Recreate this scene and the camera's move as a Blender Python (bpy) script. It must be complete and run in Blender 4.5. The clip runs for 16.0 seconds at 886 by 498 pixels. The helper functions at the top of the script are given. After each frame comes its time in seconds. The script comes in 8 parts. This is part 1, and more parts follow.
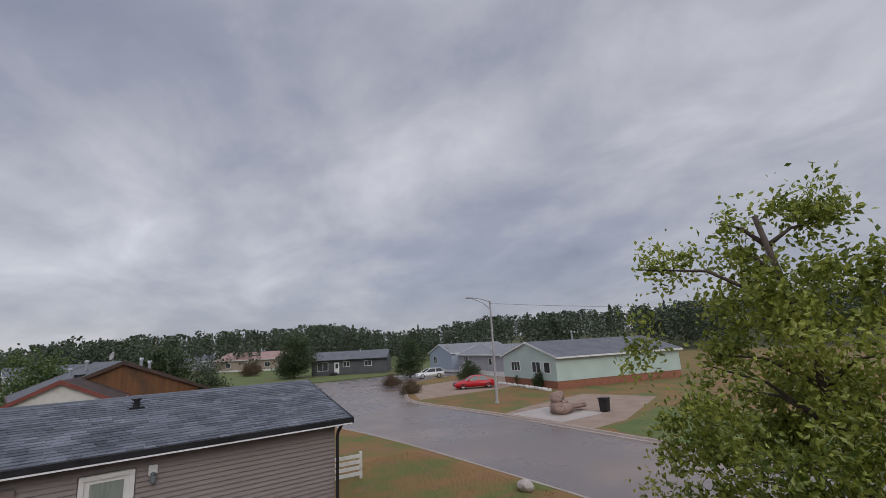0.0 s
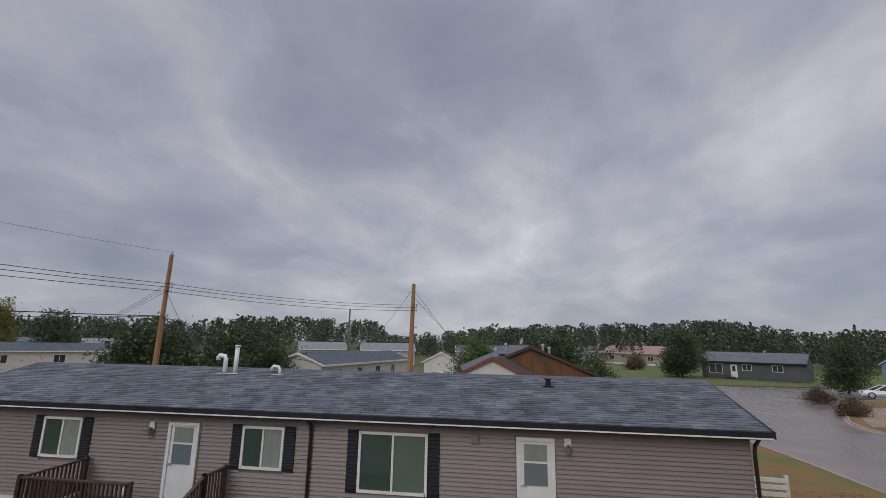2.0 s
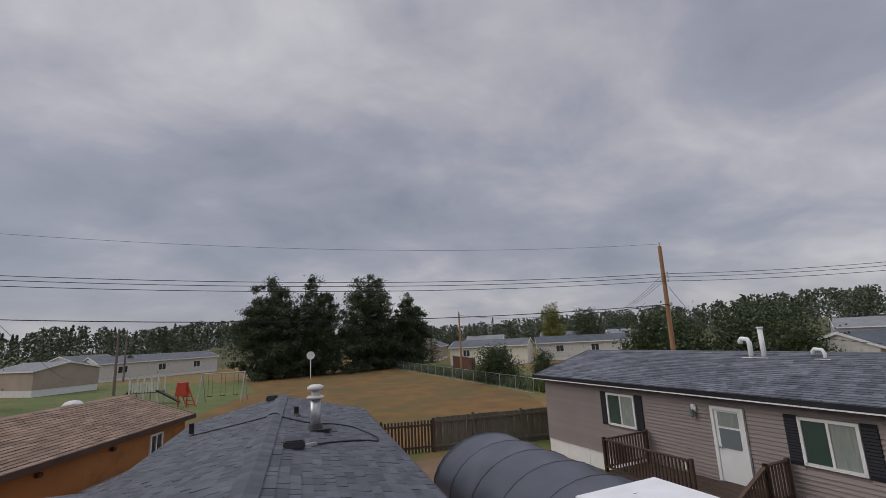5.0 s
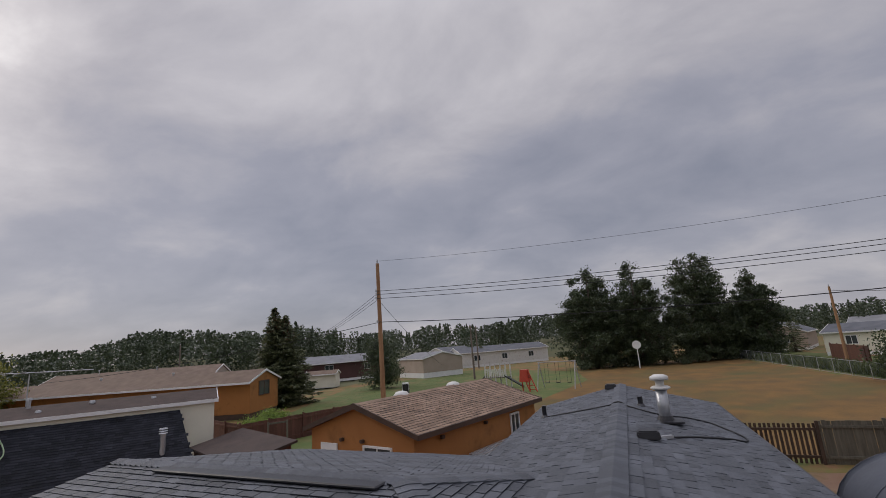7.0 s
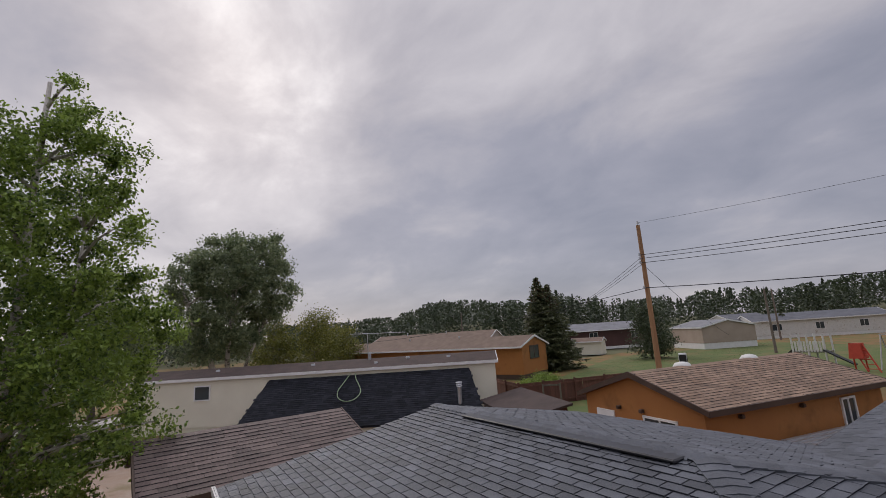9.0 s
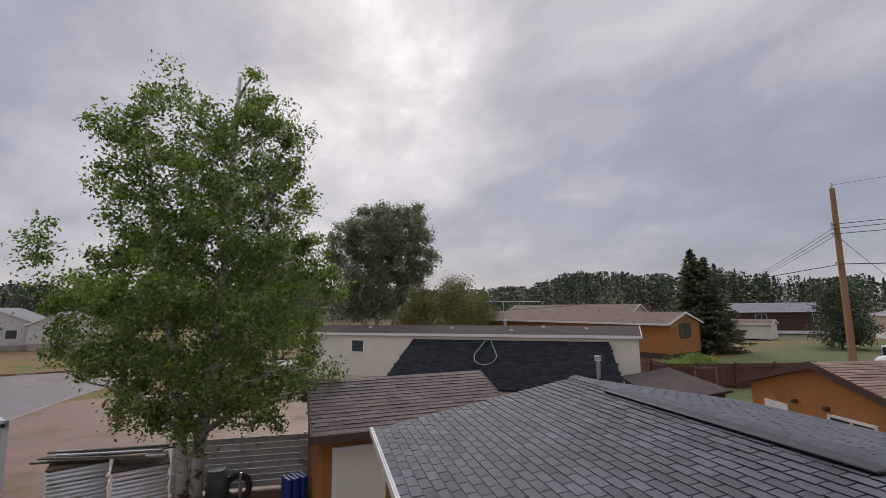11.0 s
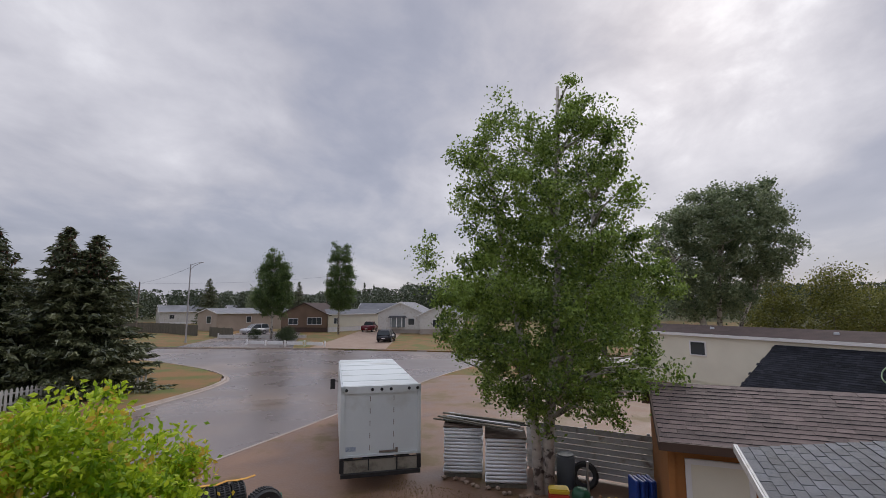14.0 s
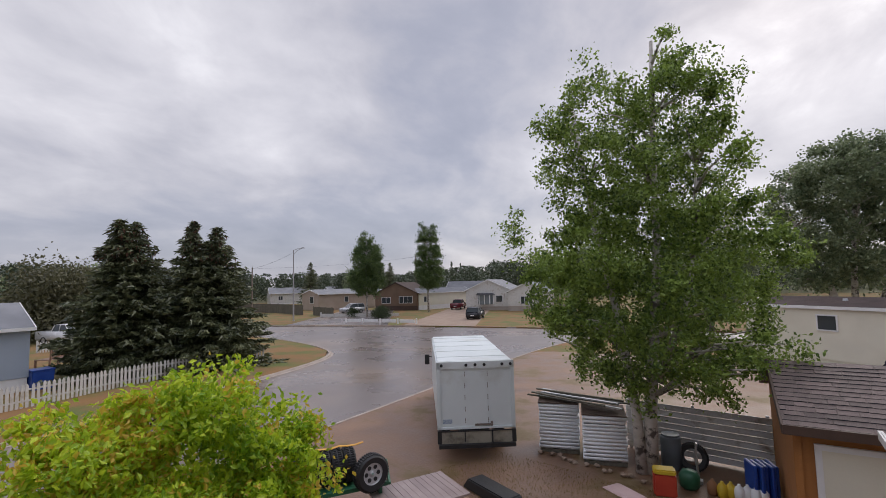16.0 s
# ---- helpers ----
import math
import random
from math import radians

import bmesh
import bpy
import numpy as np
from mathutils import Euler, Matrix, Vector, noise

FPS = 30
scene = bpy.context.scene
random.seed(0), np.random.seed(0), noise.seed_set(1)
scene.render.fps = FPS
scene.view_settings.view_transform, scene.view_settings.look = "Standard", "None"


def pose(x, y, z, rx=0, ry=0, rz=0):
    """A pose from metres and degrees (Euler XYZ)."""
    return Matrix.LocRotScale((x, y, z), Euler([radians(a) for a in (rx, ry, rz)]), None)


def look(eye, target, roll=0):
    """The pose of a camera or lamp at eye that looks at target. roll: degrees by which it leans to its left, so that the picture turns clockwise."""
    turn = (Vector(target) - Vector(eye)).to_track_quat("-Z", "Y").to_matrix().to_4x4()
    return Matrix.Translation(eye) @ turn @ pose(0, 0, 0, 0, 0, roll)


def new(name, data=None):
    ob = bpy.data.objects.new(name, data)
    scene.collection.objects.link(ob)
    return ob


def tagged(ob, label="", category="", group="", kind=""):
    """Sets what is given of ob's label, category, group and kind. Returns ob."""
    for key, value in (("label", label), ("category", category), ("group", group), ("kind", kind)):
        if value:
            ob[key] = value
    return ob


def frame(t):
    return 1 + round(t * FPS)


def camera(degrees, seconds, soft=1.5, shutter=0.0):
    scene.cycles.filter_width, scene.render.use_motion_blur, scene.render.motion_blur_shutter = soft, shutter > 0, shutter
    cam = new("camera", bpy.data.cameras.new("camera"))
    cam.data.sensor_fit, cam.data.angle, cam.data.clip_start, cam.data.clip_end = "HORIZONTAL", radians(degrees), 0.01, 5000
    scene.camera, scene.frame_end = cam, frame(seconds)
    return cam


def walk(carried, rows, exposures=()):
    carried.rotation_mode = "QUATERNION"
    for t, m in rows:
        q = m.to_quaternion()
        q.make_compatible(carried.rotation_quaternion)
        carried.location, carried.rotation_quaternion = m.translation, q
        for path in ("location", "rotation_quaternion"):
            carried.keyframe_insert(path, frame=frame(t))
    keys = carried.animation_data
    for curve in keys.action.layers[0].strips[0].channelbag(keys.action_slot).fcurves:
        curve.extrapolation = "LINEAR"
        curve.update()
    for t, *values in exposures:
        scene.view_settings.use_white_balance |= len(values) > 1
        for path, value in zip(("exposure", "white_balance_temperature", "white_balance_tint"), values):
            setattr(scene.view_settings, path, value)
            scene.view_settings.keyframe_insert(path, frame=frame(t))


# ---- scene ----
cam = camera(89.24, 16.0, soft=0.8)
# seconds, heading, upward tilt, lean
PATH = [
    (0.0, -29.70, 11.74, 2.96),
    (0.5, -20.49, 12.25, 2.14),
    (1.0, -9.43, 12.38, 0.57),
    (1.5, 3.94, 12.19, -0.70),
    (2.0, 15.30, 11.76, -1.03),
    (2.5, 23.93, 11.12, -0.43),
    (3.0, 28.51, 10.81, 1.05),
    (3.5, 38.16, 10.87, 1.23),
    (4.0, 52.93, 10.98, 1.51),
    (4.2, 58.48, 11.10, 1.49),
    (6.3, 92.82, 11.13, 5.74),
    (6.5, 98.00, 11.42, 5.59),
    (7.0, 111.75, 12.22, 4.32),
    (7.5, 120.25, 12.01, 3.62),
    (8.0, 130.60, 11.47, 4.11),
    (8.5, 137.79, 11.23, 4.73),
    (9.0, 143.75, 10.54, 3.80),
    (9.5, 151.56, 9.68, 2.74),
    (9.7, 153.81, 9.22, 2.31),
    (11.8, 166.40, 6.56, 0.70),
    (12.0, 169.05, 6.54, 0.82),
    (12.5, 177.68, 6.58, 0.59),
    (13.0, 187.24, 6.87, 0.45),
    (13.5, 194.52, 7.08, 0.24),
    (14.0, 199.87, 7.05, -0.01),
    (14.5, 204.85, 6.73, 0.18),
    (15.0, 208.90, 5.94, 0.62),
    (15.5, 209.56, 4.29, 1.30),
    (16.0, 210.86, 4.33, 1.41),
]
EYE_Z, ARM = 5.2, 0.35


def stand(yaw, pitch, roll):
    a = radians(yaw)
    return pose(-ARM * math.sin(a), ARM * math.cos(a), EYE_Z, 90 + pitch, roll, yaw)


walk(cam, [(t, stand(yaw, pitch, roll)) for t, yaw, pitch, roll in PATH],
     [(0.0, -0.06, 6400, 10), (2.0, -0.14, 6450, 10), (4.0, -0.12, 6600, 10), (6.5, -0.1, 6750, 12), (7.5, -0.16, 6800, 13),
      (8.5, -0.12, 6800, 14), (9.5, 0.02, 6800, 14), (12.5, 0.08, 6650, 13), (14.0, 0.12, 6550, 12), (16.0, 0.28, 6600, 12)])

# ---- sky and sun ----
world = bpy.data.worlds.new("sky")
scene.world = world
world.use_nodes = True
SUN_YAW, SUN_EL = 170.5, 33.0


def sky_nodes():
    nt = world.node_tree
    nt.nodes.clear()
    n, l = nt.nodes.new, nt.links.new
    out, bg = n("ShaderNodeOutputWorld"), n("ShaderNodeBackground")
    tc = n("ShaderNodeTexCoord")
    sep = n("ShaderNodeSeparateXYZ")
    l(tc.outputs["Generated"], sep.inputs[0])

    def math_node(op, a, b=None, c=None):
        m = n("ShaderNodeMath")
        m.operation = op
        for i, v in enumerate((a, b, c)):
            if v is None:
                continue
            if isinstance(v, (int, float)):
                m.inputs[i].default_value = v
            else:
                l(v, m.inputs[i])
        return m.outputs[0]
    # the cloud deck: direction projected on a flat layer overhead
    zz = math_node("ADD", math_node("MAXIMUM", sep.outputs[2], 0.0), 0.32)
    px, py = math_node("DIVIDE", sep.outputs[0], zz), math_node("DIVIDE", sep.outputs[1], zz)
    comb = n("ShaderNodeCombineXYZ")
    l(px, comb.inputs[0]), l(py, comb.inputs[1])

    def clouds(scale, detail, rough, dist, off):
        t = n("ShaderNodeTexNoise")
        t.inputs["Scale"].default_value, t.inputs["Detail"].default_value = scale, detail
        t.inputs["Roughness"].default_value, t.inputs["Distortion"].default_value = rough, dist
        mp = n("ShaderNodeMapping")
        mp.inputs["Location"].default_value = (off, off * 0.7, off * 1.3)
        mp.inputs["Rotation"].default_value = (0, 0, radians(35))
        mp.inputs["Scale"].default_value = (1.0, 0.8, 1.0)
        l(comb.outputs[0], mp.inputs[0]), l(mp.outputs[0], t.inputs["Vector"])
        return t.outputs["Fac"]
    big, mid = clouds(0.8, 4, 0.5, 0.12, 3.1), clouds(2.7, 8, 0.56, 0.25, 7.7)
    mix = math_node("ADD", math_node("MULTIPLY", big, 0.6), math_node("MULTIPLY", mid, 0.4))
    # thin cloud round the sun
    sx, sy, sz = -math.sin(radians(SUN_YAW)) * math.cos(radians(SUN_EL)), math.cos(radians(SUN_YAW)) * math.cos(radians(SUN_EL)), math.sin(radians(SUN_EL))
    dot = n("ShaderNodeVectorMath")
    dot.operation = "DOT_PRODUCT"
    l(tc.outputs["Generated"], dot.inputs[0])
    dot.inputs[1].default_value = (sx, sy, sz)
    d = math_node("MAXIMUM", dot.outputs["Value"], 0.0)
    wide, tight = math_node("POWER", d, 5.0), math_node("POWER", d, 32.0)
    lift = math_node("ADD", math_node("MULTIPLY", wide, 0.055), math_node("MULTIPLY", tight, math_node("MULTIPLY", math_node("MULTIPLY", mid, mid), 0.5)))
    # thicker and thinner stretches of the cloud deck: heading, elevation, lift, width
    for yaw, el, amp, sharp in ((5, 33, -0.085, 12), (70, 33, 0.075, 12), (-50, 30, 0.06, 12), (108, 33, 0.08, 14), (155, 9, -0.08, 22), (85, 9, -0.085, 14), (122, 10, -0.06, 16), (215, 8, -0.04, 12)):
        dn = n("ShaderNodeVectorMath")
        dn.operation = "DOT_PRODUCT"
        l(tc.outputs["Generated"], dn.inputs[0])
        dn.inputs[1].default_value = (-math.sin(radians(yaw)) * math.cos(radians(el)), math.cos(radians(yaw)) * math.cos(radians(el)), math.sin(radians(el)))
        lobe = math_node("POWER", math_node("MAXIMUM", dn.outputs["Value"], 0.0), float(sharp))
        lift = math_node("MULTIPLY_ADD", lobe, amp, lift)
    ramp = n("ShaderNodeValToRGB")
    l(math_node("ADD", mix, lift), ramp.inputs[0])
    e = ramp.color_ramp.elements
    e[0].position, e[0].color = 0.34, (0.235, 0.255, 0.325, 1)
    e[1].position, e[1].color = 0.80, (0.93, 0.94, 0.97, 1)
    for p, c in ((0.46, (0.315, 0.33, 0.40, 1)), (0.54, (0.42, 0.423, 0.475, 1)), (0.64, (0.57, 0.57, 0.615, 1))):
        k = e.new(p)
        k.color = c
    # pale warm haze low over the horizon
    low = math_node("POWER", math_node("SUBTRACT", 1.0, math_node("MINIMUM", math_node("ABSOLUTE", sep.outputs[2]), 1.0)), 14.0)
    haze = n("ShaderNodeMix")
    haze.data_type = "RGBA"
    l(math_node("MULTIPLY", low, 0.35), haze.inputs["Factor"])
    l(ramp.outputs[0], haze.inputs["A"])
    haze.inputs["B"].default_value = (0.47, 0.46, 0.505, 1)
    air = n("ShaderNodeTexSky")
    air.sky_type, air.sun_disc = "NISHITA", False
    air.sun_elevation, air.sun_rotation = radians(SUN_EL), radians(-SUN_YAW)
    add = n("ShaderNodeMix")
    add.data_type, add.blend_type = "RGBA", "ADD"
    add.inputs["Factor"].default_value = 0.01
    l(haze.outputs["Result"], add.inputs["A"]), l(air.outputs[0], add.inputs["B"])
    l(add.outputs["Result"], bg.inputs[0])
    # an overcast sky is brightest overhead
    over = n("ShaderNodeMapRange")
    over.interpolation_type = "SMOOTHSTEP"
    over.inputs[1].default_value, over.inputs[2].default_value = 0.62, 0.98
    over.inputs[3].default_value, over.inputs[4].default_value = 1.0, 3.5
    l(sep.outputs[2], over.inputs[0]), l(over.outputs[0], bg.inputs["Strength"])
    l(bg.outputs[0], out.inputs[0])


sky_nodes()
sun = new("sun", bpy.data.lights.new("sun", "SUN"))
sun.data.energy, sun.data.angle, sun.data.color = 0.85, radians(35), (1.0, 0.96, 0.9)
_s = Vector((-math.sin(radians(SUN_YAW)) * math.cos(radians(SUN_EL)), math.cos(radians(SUN_YAW)) * math.cos(radians(SUN_EL)), math.sin(radians(SUN_EL))))
sun.matrix_world = look(_s * 50, (0, 0, 0))


# ---- materials ----
def material(name, c1, c2, rough=0.8, scale=4.0, stretch=(1, 1, 1), bump=0.3, fine=60.0, metal=0.0, rand=0.0, island=False, spec=0.5, dirt=None, dirt_scale=0.5, dirt_lo=0.5, dirt_hi=0.7, rough_var=0.12, lo=0.45, hi=0.9):
    """c1 to c2 by noise of the given size, fine grain in the bump, pieces varied by rand, dirt in patches."""
    m = bpy.data.materials.new(name)
    m.use_nodes = True
    nt = m.node_tree
    n, l = nt.nodes.new, nt.links.new
    b = nt.nodes["Principled BSDF"]
    tc = n("ShaderNodeTexCoord")
    geo = n("ShaderNodeNewGeometry")
    mp = n("ShaderNodeMapping")
    mp.inputs["Scale"].default_value = stretch
    l(geo.outputs["Position"], mp.inputs[0])
    big, small = n("ShaderNodeTexNoise"), n("ShaderNodeTexNoise")
    for t, s in ((big, scale), (small, fine)):
        t.inputs["Scale"].default_value, t.inputs["Detail"].default_value = s, 4
        l(mp.outputs[0], t.inputs["Vector"])
    fac = n("ShaderNodeMath")
    fac.operation = "MULTIPLY_ADD"
    l(small.outputs["Fac"], fac.inputs[0])
    fac.inputs[1].default_value = 0.35
    l(big.outputs["Fac"], fac.inputs[2])
    ramp = n("ShaderNodeValToRGB")
    ramp.color_ramp.elements[0].position, ramp.color_ramp.elements[1].position = lo, hi
    ramp.color_ramp.elements[0].color, ramp.color_ramp.elements[1].color = (*c1, 1), (*c2, 1)
    l(fac.outputs[0], ramp.inputs[0])
    col = ramp.outputs[0]
    if dirt:
        dn = n("ShaderNodeTexNoise")
        dn.inputs["Scale"].default_value, dn.inputs["Detail"].default_value, dn.inputs["Roughness"].default_value = dirt_scale, 6, 0.6
        l(geo.outputs["Position"], dn.inputs["Vector"])
        mr = n("ShaderNodeMapRange")
        mr.inputs[1].default_value, mr.inputs[2].default_value = dirt_lo, dirt_hi
        l(dn.outputs["Fac"], mr.inputs[0])
        mx = n("ShaderNodeMix")
        mx.data_type = "RGBA"
        l(mr.outputs[0], mx.inputs["Factor"]), l(col, mx.inputs["A"])
        mx.inputs["B"].default_value = (*dirt, 1)
        col = mx.outputs["Result"]
    if rand:
        hsv = n("ShaderNodeHueSaturation")
        mr = n("ShaderNodeMapRange")
        mr.inputs[3].default_value, mr.inputs[4].default_value = 1 - rand, 1 + rand
        if island:
            l(geo.outputs["Random Per Island"], mr.inputs[0])
        else:
            l(n("ShaderNodeObjectInfo").outputs["Random"], mr.inputs[0])
        l(mr.outputs[0], hsv.inputs["Value"]), l(col, hsv.inputs["Color"])
        col = hsv.outputs[0]
    l(col, b.inputs["Base Color"])
    rr = n("ShaderNodeMapRange")
    rr.inputs[3].default_value, rr.inputs[4].default_value = max(0.02, rough - rough_var), min(1, rough + rough_var)
    l(big.outputs["Fac"], rr.inputs[0]), l(rr.outputs[0], b.inputs["Roughness"])
    b.inputs["Metallic"].default_value = metal
    b.inputs["Specular IOR Level"].default_value = spec
    if bump:
        bp = n("ShaderNodeBump")
        bp.inputs["Strength"].default_value, bp.inputs["Distance"].default_value = bump, 0.01
        l(small.outputs["Fac"], bp.inputs["Height"]), l(bp.outputs[0], b.inputs["Normal"])
    return m


def glass_material(name, tint=(0.05, 0.06, 0.065), rough=0.04):
    m = bpy.data.materials.new(name)
    m.use_nodes = True
    b = m.node_tree.nodes["Principled BSDF"]
    b.inputs["Base Color"].default_value, b.inputs["Roughness"].default_value = (*tint, 1), rough
    b.inputs["Specular IOR Level"].default_value = 0.6
    return m


def leaf_material(name, c1, c2, c3=None, trans=0.35):
    """Leaves that let some light through; tint varies from leaf to leaf and from bough to bough."""
    m = bpy.data.materials.new(name)
    m.use_nodes = True
    nt = m.node_tree
    n, l = nt.nodes.new, nt.links.new
    b = nt.nodes["Principled BSDF"]
    geo = n("ShaderNodeNewGeometry")
    ns = n("ShaderNodeTexNoise")
    ns.inputs["Scale"].default_value = 0.9
    l(geo.outputs["Position"], ns.inputs["Vector"])
    ad = n("ShaderNodeMath")
    ad.operation = "MULTIPLY_ADD"
    l(geo.outputs["Random Per Island"], ad.inputs[0])
    ad.inputs[1].default_value = 0.6
    l(ns.outputs["Fac"], ad.inputs[2])
    ramp = n("ShaderNodeValToRGB")
    e = ramp.color_ramp.elements
    e[0].position, e[1].position = 0.45, 1.0
    e[0].color, e[1].color = (*c1, 1), (*c2, 1)
    if c3:
        k = e.new(0.985)
        k.color = (*c2, 1)
        e[-1].color = (*c3, 1)
    l(ad.outputs[0], ramp.inputs[0])
    l(ramp.outputs[0], b.inputs["Base Color"])
    b.inputs["Roughness"].default_value = 0.38
    tr = n("ShaderNodeBsdfTranslucent")
    l(ramp.outputs[0], tr.inputs[0])
    mx = n("ShaderNodeMixShader")
    mx.inputs[0].default_value = trans
    out = nt.nodes["Material Output"]
    l(b.outputs[0], mx.inputs[1]), l(tr.outputs[0], mx.inputs[2]), l(mx.outputs[0], out.inputs[0])
    return m


